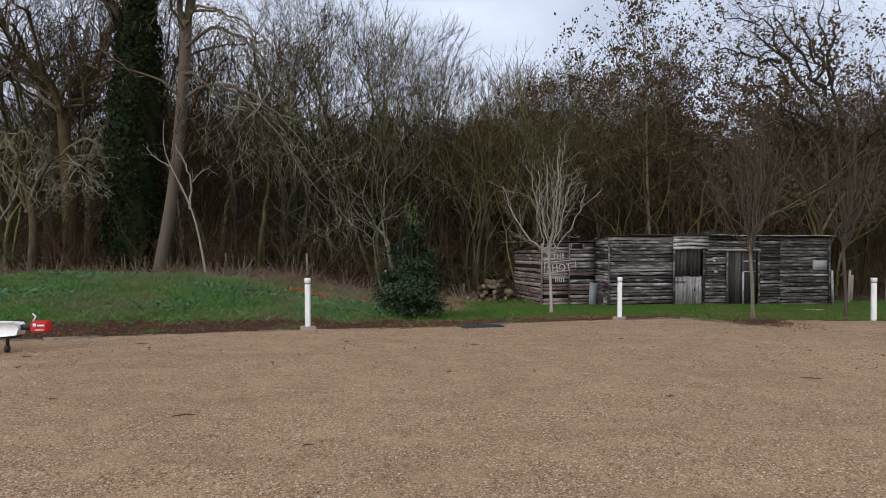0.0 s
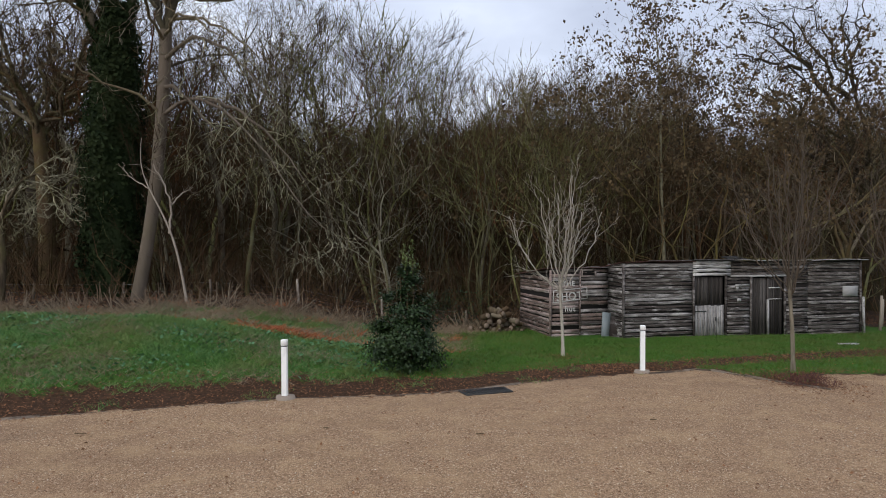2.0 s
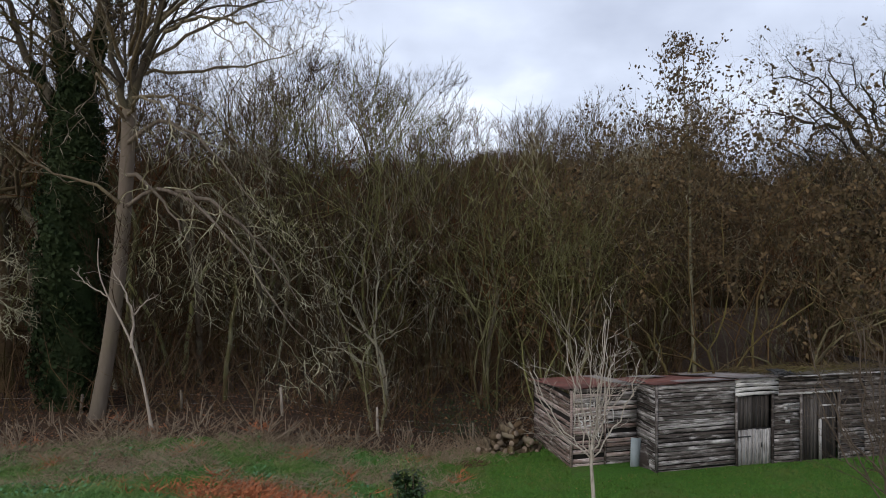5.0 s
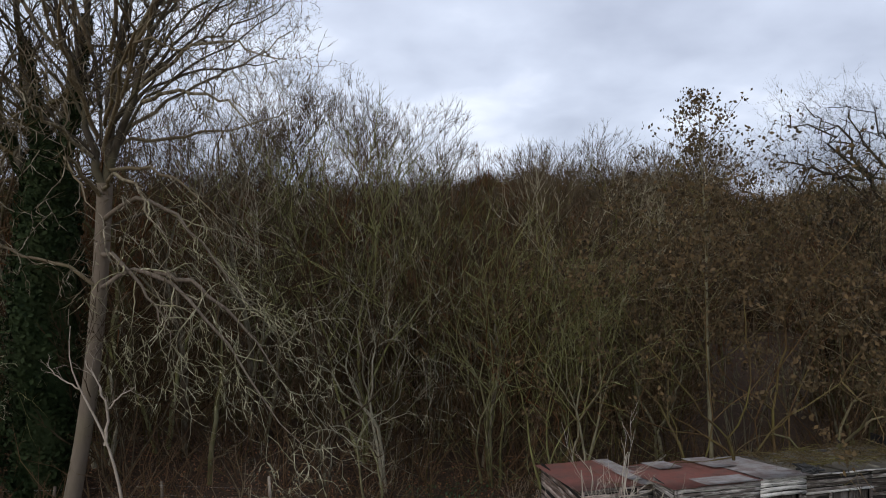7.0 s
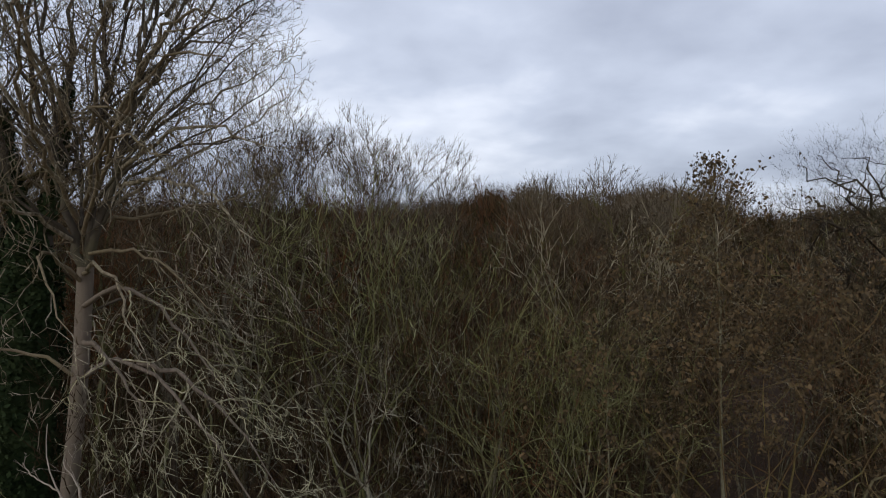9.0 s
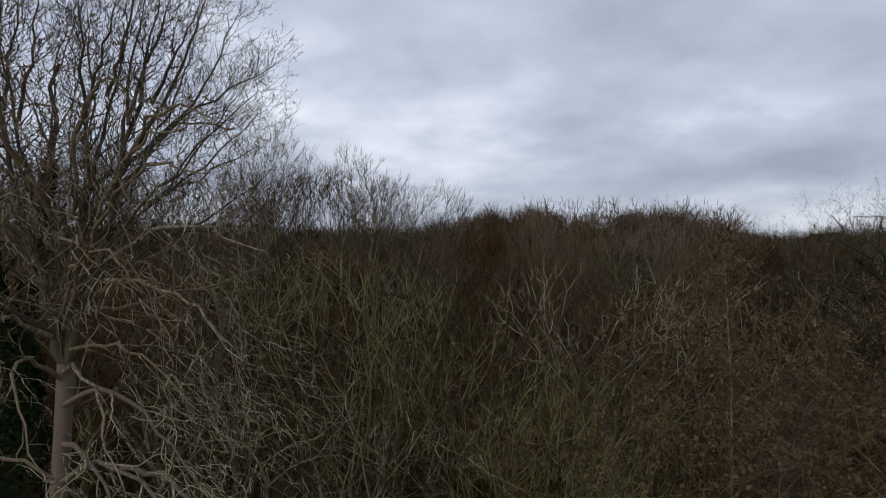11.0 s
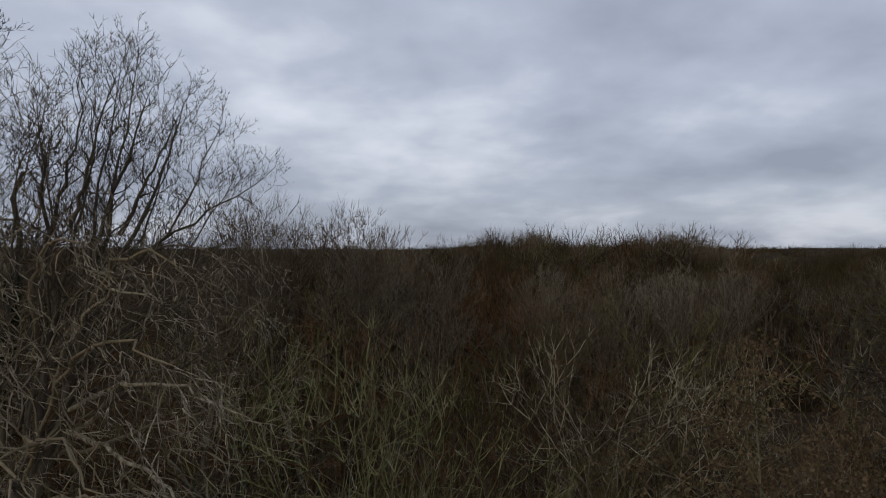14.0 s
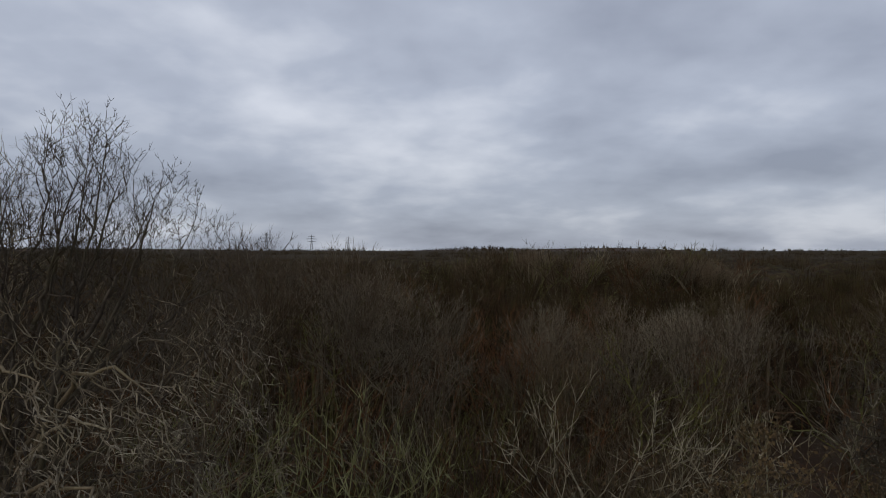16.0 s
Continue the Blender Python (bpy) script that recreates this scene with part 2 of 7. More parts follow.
RED_STEM = leaf_mat("dark_red_stem", (0.06, 0.022, 0.022), (0.15, 0.055, 0.05), (0.09, 0.04, 0.032), 0.7, 0.2)
BRAMBLE = leaf_mat("bramble_stem", (0.11, 0.08, 0.056), (0.27, 0.215, 0.155), (0.17, 0.115, 0.075), 0.85, 0.15)


def ground_mat():
    """Gravel, soil with litter, turf and woodland floor, laid out by the zone attribute with ragged borders."""
    m = Mat("ground", 0.95, spec=0.15)
    z = m.attr("zone")
    s = m.n.new("ShaderNodeSeparateColor")
    m.l.new(z.outputs["Color"], s.inputs[0])
    rag = m.math("MULTIPLY", m.math("SUBTRACT", m.noise(2.2, 6, 0.7), 0.5), 1.5)

    def mask(ch, w=0.08):
        return m.step(m.math("ADD", s.outputs[ch], rag), 0.5 - w, 0.5 + w)

    stone = m.voronoi(66.0)
    bw = m.n.new("ShaderNodeRGBToBW")
    m.l.new(stone, bw.inputs[0])
    cell = bw.outputs[0]
    gravel = m.ramp(cell, (0.1, (0.115, 0.070, 0.036)), (0.45, (0.295, 0.181, 0.104)), (0.75, (0.43, 0.280, 0.170)), (0.95, (0.66, 0.53, 0.37)))
    gravel = m.mix(m.math("MULTIPLY", m.step(m.noise(0.35, 4), 0.35, 0.7), 0.35), gravel, (0.19, 0.115, 0.07))
    gravel = m.mix(m.math("MULTIPLY", m.step(m.noise(14.0, 3), 0.5, 0.75), 0.35), gravel, (0.11, 0.072, 0.048))
    gravel = m.mix(m.math("MULTIPLY", m.step(m.noise(1.6, 6, 0.65), 0.46, 0.66), 0.4), gravel, (0.45, 0.305, 0.17))
    gravel = m.mix(m.math("MULTIPLY", m.step(m.noise(0.8, 5, 0.6, m.stretch(m.pos, 0.35, 1.6, 1)), 0.5, 0.7), 0.3), gravel, (0.20, 0.118, 0.07))
    soil = m.ramp(m.noise(11.0, 6, 0.7), (0.3, (0.018, 0.010, 0.006)), (0.55, (0.060, 0.030, 0.015)), (0.75, (0.135, 0.066, 0.032)))
    turf = m.ramp(m.noise(16.0, 5, 0.7), (0.3, (0.018, 0.048, 0.007)), (0.55, (0.046, 0.118, 0.015)), (0.75, (0.095, 0.175, 0.030)))
    turf = m.mix(m.math("MULTIPLY", m.step(m.noise(0.55, 5), 0.50, 0.70), 0.55), turf, (0.085, 0.078, 0.03))
    floor = m.ramp(m.noise(7.0, 6, 0.7), (0.3, (0.020, 0.013, 0.009)), (0.55, (0.050, 0.031, 0.020)), (0.78, (0.12, 0.07, 0.042)))
    c = m.mix(mask(1), soil, turf)
    c = m.mix(mask(2), c, floor)
    c = m.mix(mask(0, 0.05), c, gravel)
    m.color(c)
    h = m.math("ADD", m.math("MULTIPLY", m.voronoi(66.0, "Distance"), -0.6), m.noise(25.0, 5, 0.7))
    m.bump(h, 0.6, 0.03)
    return m.m


GROUND = ground_mat()


def stone_mat():
    m = Mat("loose_stone", 0.85, spec=0.25)
    m.color(m.ramp(m.island(), (0.0, (0.14, 0.09, 0.056)), (0.4, (0.26, 0.18, 0.115)), (0.8, (0.38, 0.285, 0.20)), (1.0, (0.55, 0.48, 0.39))))
    return m.m


STONE = stone_mat()


def plank_mat(name, stops, streak=(0.48, 0.46, 0.44), amount=0.5, grain_axis=(1.3, 22, 28)):
    """Weathered boards: grain along the board, silvery worn streaks and dark damp stains."""
    m = Mat(name, 0.88, spec=0.2)
    v = m.stretch(m.obj, *grain_axis)
    shift = m.n.new("ShaderNodeVectorMath")
    shift.operation = "ADD"
    m.l.new(v, shift.inputs[0])
    rnd = m.random()
    comb = m.n.new("ShaderNodeCombineXYZ")
    m.l.new(m.math("MULTIPLY", rnd, 37.0), comb.inputs[0])
    m.l.new(m.math("MULTIPLY", rnd, 91.0), comb.inputs[2])
    m.l.new(comb.outputs[0], shift.inputs[1])
    vec = shift.outputs[0]
    grain = m.noise(1.6, 6, 0.7, vec)
    wear = m.noise(0.9, 5, 0.65, m.stretch(vec, 1, 0.3, 0.16))
    c = m.ramp(rnd, *stops)
    c = m.mix(m.math("MULTIPLY", m.step(wear, 0.50, 0.60), amount), c, streak)
    c = m.mix(m.math("MULTIPLY", m.step(grain, 0.5, 0.62), 0.8), c, (0.018, 0.014, 0.012))
    c = m.mix(m.math("MULTIPLY", m.step(m.noise(0.9, 4, 0.6), 0.5, 0.72), 0.55), c, (0.03, 0.024, 0.02))
    if grain_axis[0] < 5:
        # an edge highlight painted into the colour along each board's lower edge
        part_z = m.n.new("ShaderNodeSeparateXYZ")
        m.l.new(m.obj, part_z.inputs[0])
        lip_highlight = m.math("MULTIPLY", m.step(m.math("ADD", part_z.outputs[2], m.math("MULTIPLY", grain, 0.05)), 0.066, 0.046), m.step(m.noise(1.1, 4, 0.6, vec), 0.42, 0.54))
        c = m.mix(m.math("MULTIPLY", lip_highlight, amount), c, streak)
    m.color(c).bump(grain, 0.6, 0.01)
    return m.m


BOARD = plank_mat("weathered_board", ((0.0, (0.045, 0.036, 0.033)), (0.35, (0.095, 0.080, 0.073)), (0.7, (0.18, 0.157, 0.148)), (1.0, (0.30, 0.275, 0.262))), (0.58, 0.545, 0.525), 0.68)
BOARD_DARK = plank_mat("dark_board", ((0.0, (0.030, 0.023, 0.020)), (0.5, (0.062, 0.049, 0.043)), (1.0, (0.12, 0.103, 0.094))), (0.36, 0.33, 0.31), 0.6)
BOARD_BROWN = plank_mat("brown_board", ((0.0, (0.115, 0.078, 0.064)), (0.5, (0.25, 0.18, 0.155)), (1.0, (0.38, 0.30, 0.27))), (0.56, 0.48, 0.445), 0.6)
BOARD_PALE = plank_mat("pale_board", ((0.0, (0.36, 0.34, 0.32)), (0.5, (0.46, 0.44, 0.42)), (1.0, (0.58, 0.56, 0.54))), (0.66, 0.64, 0.62), 0.5)
PLANK_UP = plank_mat("upright_plank", ((0.0, (0.018, 0.015, 0.013)), (0.6, (0.042, 0.035, 0.031)), (1.0, (0.085, 0.075, 0.068))), (0.17, 0.155, 0.145), 0.3, (26, 30, 1.1))
PLANK_UP_PALE = plank_mat("upright_plank_pale", ((0.0, (0.27, 0.25, 0.235)), (0.6, (0.36, 0.34, 0.32)), (1.0, (0.46, 0.44, 0.42))), (0.54, 0.52, 0.5), 0.5, (26, 30, 1.1))
# near-black skin behind boards and planks; the shade in the gaps is its colour
INSIDE_SHADE = Mat("shed_inside_shade", 0.95).color((0.012, 0.010, 0.009)).m
TIMBER = plank_mat("edging_timber", ((0.0, (0.08, 0.055, 0.04)), (0.5, (0.14, 0.10, 0.07)), (1.0, (0.22, 0.17, 0.125))), (0.36, 0.30, 0.24), 0.5)


def sheet_mat(name, base, rust, amount):
    m = Mat(name, 0.7, 0.0, 0.35)
    n = m.noise(1.7, 6, 0.65)
    c = m.mix(m.math("MULTIPLY", m.step(n, 0.42, 0.62), amount), base, rust)
    c = m.mix(m.math("MULTIPLY", m.step(m.noise(6.0, 5, 0.7), 0.5, 0.75), 0.5), c, (0.05, 0.035, 0.03))
    m.color(c).bump(n, 0.2, 0.01)
    return m.m


SHEET_RED = sheet_mat("rusty_red_sheet", (0.19, 0.070, 0.055), (0.13, 0.068, 0.055), 0.85)
SHEET_GREY = sheet_mat("galvanised_sheet", (0.29, 0.275, 0.27), (0.17, 0.12, 0.105), 0.8)
FELT = sheet_mat("mossy_felt", (0.10, 0.085, 0.065), (0.17, 0.15, 0.105), 0.8)


def paint_mat(name, c, dirt, rough=0.55, amount=0.4):
    m = Mat(name, rough, spec=0.4)
    n = m.noise(7.0, 6, 0.65, m.stretch(m.pos, 1, 1, 0.4))
    m.color(m.mix(m.math("MULTIPLY", m.step(n, 0.5, 0.75), amount), c, dirt)).bump(n, 0.15, 0.005)
    return m.m


WHITE = paint_mat("white_paint", (0.82, 0.82, 0.80), (0.42, 0.40, 0.35))
LIME = paint_mat("worn_white_lettering", (0.46, 0.44, 0.41), (0.20, 0.175, 0.155), 0.9, 0.85)
PAPER = paint_mat("faded_notice", (0.32, 0.305, 0.29), (0.2, 0.19, 0.18), 0.8)
RED = paint_mat("red_plastic", (0.55, 0.02, 0.018), (0.35, 0.02, 0.018), 0.4)
BLACK = paint_mat("black_rubber", (0.02, 0.02, 0.02), (0.04, 0.04, 0.038), 0.6)
GREY_BOARD = paint_mat("grey_sheet_board", (0.20, 0.23, 0.235), (0.13, 0.14, 0.13), 0.7)
CONCRETE = paint_mat("concrete", (0.26, 0.21, 0.165), (0.15, 0.11, 0.08), 0.9)
GALV = Mat("galvanised_wire", 0.5, 0.7).color((0.35, 0.35, 0.34)).m
LOG_END = paint_mat("sawn_end", (0.19, 0.14, 0.10), (0.09, 0.064, 0.046), 0.85)
PYLON = Mat("pylon_steel", 0.6, 0.2).color((0.13, 0.135, 0.145)).m
TWIG_FEATURE = wood_mat("twig_mossy_pale", ((0.21, 0.188, 0.118), (0.185, 0.182, 0.072), (0.29, 0.26, 0.19), (0.18, 0.165, 0.085)), grain=0.5, lichen=0.4)


# ---- mesh helpers ----
class Mesh:
    """Collects vertices and faces, and makes one mesh of them."""

    def __init__(self):
        self.v, self.f, self.n = [], [], 0

    def add(self, v, faces):
        v = np.asarray(v, float).reshape(-1, 3)
        self.v.append(v)
        for f in faces if isinstance(faces, list) else [faces]:
            f = np.asarray(f, int)
            if f.size:
                self.f.append(f + self.n)
        self.n += len(v)

    def arrays(self):
        return np.concatenate(self.v), self.f

    def build(self, name, material, smooth=False):
        me = bpy.data.meshes.new(name)
        v = np.concatenate(self.v)
        me.vertices.add(len(v))
        me.vertices.foreach_set("co", v.ravel().astype(np.float32))
        loops = np.concatenate([f.ravel() for f in self.f]).astype(np.int32)
        sizes = np.concatenate([np.full(len(f), f.shape[1]) for f in self.f]).astype(np.int32)
        me.loops.add(len(loops))
        me.loops.foreach_set("vertex_index", loops)
        me.polygons.add(len(sizes))
        me.polygons.foreach_set("loop_start", (np.cumsum(sizes) - sizes).astype(np.int32))
        me.polygons.foreach_set("loop_total", sizes)
        if smooth:
            me.polygons.foreach_set("use_smooth", np.ones(len(sizes), bool))
        me.update(calc_edges=True)
        me.validate()
        me.materials.append(material)
        return me

    def box(self, c, s, m=None):
        """A box with centre c and sizes s, turned by the 3 x 3 matrix m."""
        v = np.array([(x, y, z) for x in (-0.5, 0.5) for y in (-0.5, 0.5) for z in (-0.5, 0.5)]) * s
        if m is not None:
            v = v @ np.asarray(m).T
        self.add(v + np.asarray(c, float), [[(0, 1, 3, 2), (4, 6, 7, 5), (0, 4, 5, 1), (2, 3, 7, 6), (0, 2, 6, 4), (1, 5, 7, 3)]])

    def tube(self, path, radii, sides, cap=False):
        p, r = np.asarray(path, float), np.asarray(radii, float)
        n = len(p)
        t = np.empty_like(p)
        t[1:-1], t[0], t[-1] = p[2:] - p[:-2], p[1] - p[0], p[-1] - p[-2]
        t /= np.linalg.norm(t, axis=1)[:, None] + 1e-9
        ref = np.array((0.31, 0.95, 0.05)) if abs(t[0, 1]) < 0.8 else np.array((0.95, 0.05, 0.31))
        a = np.cross(t, ref)
        a /= np.linalg.norm(a, axis=1)[:, None] + 1e-9
        b = np.cross(t, a)
        if sides == 2:
            # a flat ribbon that ends in a point
            v = np.empty((2 * n - 1, 3))
            v[0:-1:2], v[1:-1:2], v[-1] = p[:-1] - b[:-1] * r[:-1, None], p[:-1] + b[:-1] * r[:-1, None], p[-1]
            q = np.arange(n - 2)[:, None] * 2 + np.array((0, 1, 3, 2))
            self.add(v, [q, np.array([(2 * n - 4, 2 * n - 3, 2 * n - 2)])])
            return
        w = np.arange(sides) * 2 * math.pi / sides
        ring = p[:, None] + r[:, None, None] * (np.cos(w)[None, :, None] * a[:, None] + np.sin(w)[None, :, None] * b[:, None])
        i = np.arange(sides)
        j = (i + 1) % sides
        rows = np.arange(n - 1)[:, None] * sides
        quads = np.stack([rows + i, rows + j, rows + sides + j, rows + sides + i], -1).reshape(-1, 4)
        faces = [quads]
        if cap:
            faces += [np.array([i[::-1]]), np.array([(n - 1) * sides + i])]
        self.add(ring.reshape(-1, 3), faces)


def part(name, mesh, material, parent=None, label="", smooth=False, kind=""):
    """One mesh object under a thing, or under a part."""
    ob = new(name, mesh.build(name, material, smooth) if isinstance(mesh, Mesh) else mesh)
    if parent is not None:
        ob.parent = parent
    return tagged(ob, label, kind=kind)


def thing(name, label, category, group="", m=None, kind=""):
    ob = new(name)
    ob.empty_display_size = 0.2
    if m is not None:
        ob.matrix_basis = m
    return tagged(ob, label, category, group, kind)


def unit(v):
    return v / (np.linalg.norm(v) + 1e-9)


def smooth01(t):
    t = np.clip(t, 0, 1)
    return t * t * (3 - 2 * t)


# ---- the lie of the land ----
EDGE_X = (-60, -7.7, -6.1, -4.1, -2.9, -0.85, 0.34, 1.64, 3.1, 4.8, 6.3, 6.85, 7.06, 7.45, 8.04, 8.25, 8.5, 9.5, 11.0, 14.0, 60)
EDGE_Y = (6.0, 12.2, 12.9, 13.45, 13.95, 14.2, 14.5, 15.35, 16.15, 16.85, 17.5, 17.05, 16.2, 15.4, 14.75, 15.4, 16.4, 16.65, 16.4, 16.6, 17.0)


def edge(x):
    """Where the gravel ends."""
    return np.interp(x, EDGE_X, EDGE_Y)


def wood_edge(x):
    """Where turf gives way to the woodland floor."""
    return np.interp(x, (-60, -14, -8, -4, 0, 3, 18, 60), (23, 24.2, 25.2, 26.0, 27.2, 28.5, 29.5, 30))


def ground_z(x, y):
    x, y = np.asarray(x, float), np.asarray(y, float)
    base = -0.45 * smooth01((y - 13.5) / 11.5) - 0.12 * smooth01((x - 8) / 9) * smooth01((y - 17) / 8)
    # the bank climbs to a crest, dips, and climbs again to the trees
    foot = edge(np.minimum(x, 4))
    climb = 0.8 * smooth01((y - foot) / (19.3 - foot)) + np.interp(y, (19.3, 21.8, 24, 26.8, 30), (0, -0.24, -0.1, 0.08, 0.03))
    bank = 1.45 * smooth01((-x - 0.2) / 8.2) * np.maximum(climb, 0) * (y > foot)
    lumps = 0.07 * np.sin(1.7 * x + 0.6 * y) * np.sin(1.3 * y - 0.4 * x) + 0.04 * np.sin(4.1 * x + 1.0) * np.sin(3.7 * y)
    rough = smooth01((y - edge(x)) / 2.5) * smooth01((2 - x) / 5)
    far = np.maximum(y - 900, 0)
    hills = 9 * smooth01(far / 700) * (0.7 + 0.5 * np.sin(x / 310.0 + 1.0)) + smooth01(far / 2200) * (15 + 4 * np.sin(x / 170.0) + 20 * np.exp(-(((x - 830) / 150.0) ** 2)) - 9 * smooth01((x - 1100) / 1500))
    return base + bank * (1 - 0.3 * smooth01((y - 40) / 40)) + lumps * rough + hills


def axis_steps(lo, a, b, hi, fine, grow=1.22):
    mid = list(np.arange(a, b + fine / 2, fine))
    left, s, p = [], fine, a
    while p > lo:
        s *= grow
        p = max(lo, p - s)
        left.append(p)
    right, s, p = [], fine, mid[-1]
    while p < hi:
        s *= grow
        p = min(hi, p + s)
        right.append(p)
    return np.array(left[::-1] + mid + right)


def build_ground():
    xs, ys = axis_steps(-4500, -18, 18, 4500, 0.3), axis_steps(-4500, 11, 30, 4700, 0.28)
    gx, gy = np.meshgrid(xs, ys)
    v = np.stack([gx, gy, ground_z(gx, gy)], -1)
    ny, nx = gx.shape
    i = (np.arange(ny - 1)[:, None] * nx + np.arange(nx - 1)[None]).ravel()
    me = Mesh()
    me.add(v.reshape(-1, 3), [np.stack([i, i + 1, i + nx + 1, i + nx], -1)])
    data = me.build("ground", GROUND, True)
    x, y = gx.ravel(), gy.ravel()
    inside = edge(x) - y
    gravel = np.clip(0.5 + inside / 0.9, 0, 1) * (y > -60)
    soil_w = np.interp(x, (-8, -5, -1, 1.5, 4, 6.5, 10), (1.5, 1.8, 1.8, 1.7, 1.8, 0.4, 0.25))
    turf = np.clip(0.5 + (-inside - soil_w) / 2.2, 0, 1)
    # a worn strip of fallen leaves crosses the lawn in front of the shed
    strip = np.abs(y - (17.6 + 0.42 * (x - 4.0))) / (0.80 + 0.03 * np.abs(x - 6))
    turf = turf * np.where((x > 3.5) & (x < 18), np.clip(0.28 + 0.75 * (strip - 0.45), 0.28, 1), 1)
    dry = np.exp(-(((x + 5.0) / 2.0) ** 2 + ((y - 21.6) / 0.9) ** 2)) + 0.8 * np.exp(-(((x + 10) / 2.2) ** 2 + ((y - 23.2) / 0.7) ** 2))
    dry = dry + 0.9 * np.exp(-(((x - 1.0) / 0.9) ** 2 + ((y - 26.0) / 0.5) ** 2))
    dry = dry + 1.4 * np.exp(-(((x - 8.0) / 0.7) ** 2 + ((y - 15.8) / 1.2) ** 2)) + np.exp(-(((x - 3.6) / 0.45) ** 2 + ((y - 20.2) / 0.5) ** 2))
    turf = np.clip(turf - dry, 0, 1)
    wood = np.clip(0.5 + (y - wood_edge(x)) / 2.0, 0, 1)
    wood = np.maximum(wood, np.clip(-y / 8 - 8, 0, 1))
    zone = np.stack([gravel, turf, wood, np.ones_like(x)], -1)
    at = data.color_attributes.new("zone", "FLOAT_COLOR", "POINT")
    at.data.foreach_set("color", zone.ravel().astype(np.float32))
    tagged(new("ground", data), "tan gravel yard, grass bank and leaf-strewn woodland floor", "ground", kind="structure")


build_ground()


# ---- trees ----
class Level:
    def __init__(self, segs, sides, wander, up, taper=0.35, n=(0, 0), t0=0.3, angle=45, ratio=0.5, fall=0.5, rr=0.55, rmin=0.006):
        self.segs, self.sides, self.wander, self.up, self.taper = segs, sides, wander, up, taper
        self.n, self.t0, self.angle, self.ratio, self.fall, self.rr, self.rmin = n, t0, angle, ratio, fall, rr, rmin


def sprout(out, rng, pts, rad, length, lvl, spec, tips):
    """The side shoots of a branch that runs through pts."""
    if lvl + 1 >= len(spec):
        return
    c = spec[lvl + 1]
    k = int(rng.integers(c.n[0], c.n[1] + 1))
    n = len(pts) - 1
    turn = rng.random() * 6.28
    for j in range(k):
        t = c.t0 + (1 - c.t0) * (j + rng.random()) / k
        i = min(int(t * n), n - 1)
        f = t * n - i
        q = pts[i] * (1 - f) + pts[i + 1] * f
        tang = unit(pts[i + 1] - pts[i])
        e1 = unit(np.cross(tang, (0.3, 0.2, 1.0) if abs(tang[2]) < 0.9 else (1.0, 0.3, 0.1)))
        e2 = np.cross(tang, e1)
        turn += 2.4 + rng.normal(0, 0.4)
        a = radians(max(12, c.angle + rng.normal(0, 9)))
        d = tang * math.cos(a) + (e1 * math.cos(turn) + e2 * math.sin(turn)) * math.sin(a)
        ln = length * c.ratio * (1 - c.fall * t) * (0.65 + 0.7 * rng.random())
        r = max(c.rmin, (rad[i] * (1 - f) + rad[i + 1] * f) * c.rr)
        limb(out, rng, q, d, ln, r, lvl + 1, spec, tips)


def limb(out, rng, p, d, length, r, lvl, spec, tips):
    s = spec[lvl]
    pts = [np.asarray(p, float)]
    d = unit(np.asarray(d, float))
    for _ in range(s.segs):
        d = d + rng.normal(0, s.wander, 3)
        d[2] += s.up
        d = unit(d)
        pts.append(pts[-1] + d * length / s.segs)
    rad = np.linspace(r, max(r * s.taper, 0.003), s.segs + 1)
    out[min(lvl, len(out) - 1)].tube(pts, rad, s.sides)
    if lvl >= len(spec) - 2:
        tips.append(pts[-1])
    sprout(out, rng, pts, rad, length, lvl, spec, tips)


def make_tree(name, seed, spec, height, r, stems=1, fan=0.0, lean=(0, 0)):
    """Meshes of trunk, limbs and twigs, and the twigs' ends, of a bare tree that stands on the origin."""
    rng = np.random.default_rng(seed)
    out, tips = [Mesh(), Mesh(), Mesh()], []
    for k in range(stems):
        a = 6.28 * k / stems + rng.random()
        f = fan * (0.5 + rng.random())
        d = (math.cos(a) * f + lean[0], math.sin(a) * f + lean[1], 1)
        b = (0.25 * math.cos(a), 0.25 * math.sin(a), -0.15) if stems > 1 else (0, 0, -0.15)
        limb(out, rng, b, d, height * (0.75 + 0.25 * rng.random() if stems > 1 else 1), r * (0.6 + 0.6 * rng.random() if stems > 1 else 1), 0, spec, tips)
    return out, np.array(tips)


LOW = [Level(4, 3, 0.06, 0.04, 0.15), Level(3, 2, 0.14, 0.10, 0.4, (11, 14), 0.3, 46, 0.36, 0.3, 0.5, 0.03),
       Level(2, 2, 0.18, 0.08, 0.4, (6, 8), 0.15, 46, 0.45, 0.35, 0.6, 0.022), Level(1, 2, 0.2, 0.05, 0.4, (4, 6), 0.12, 46, 0.5, 0.3, 0.7, 0.018)]


class Habit:
    """How a woodland tree forks: the spread of its stems, the bare part below, and the lie of its branches."""

    def __init__(self, stems, fan, clear, depth, angle, up, wander, keep=0.82, side=0.8, three=0.3, r=0.10, rmin=0.009, thin=0.78):
        self.stems, self.fan, self.clear, self.depth, self.angle, self.up, self.wander = stems, fan, clear, depth, angle, up, wander
        self.keep, self.side, self.three, self.r, self.rmin, self.thin = keep, side, three, r, rmin, thin


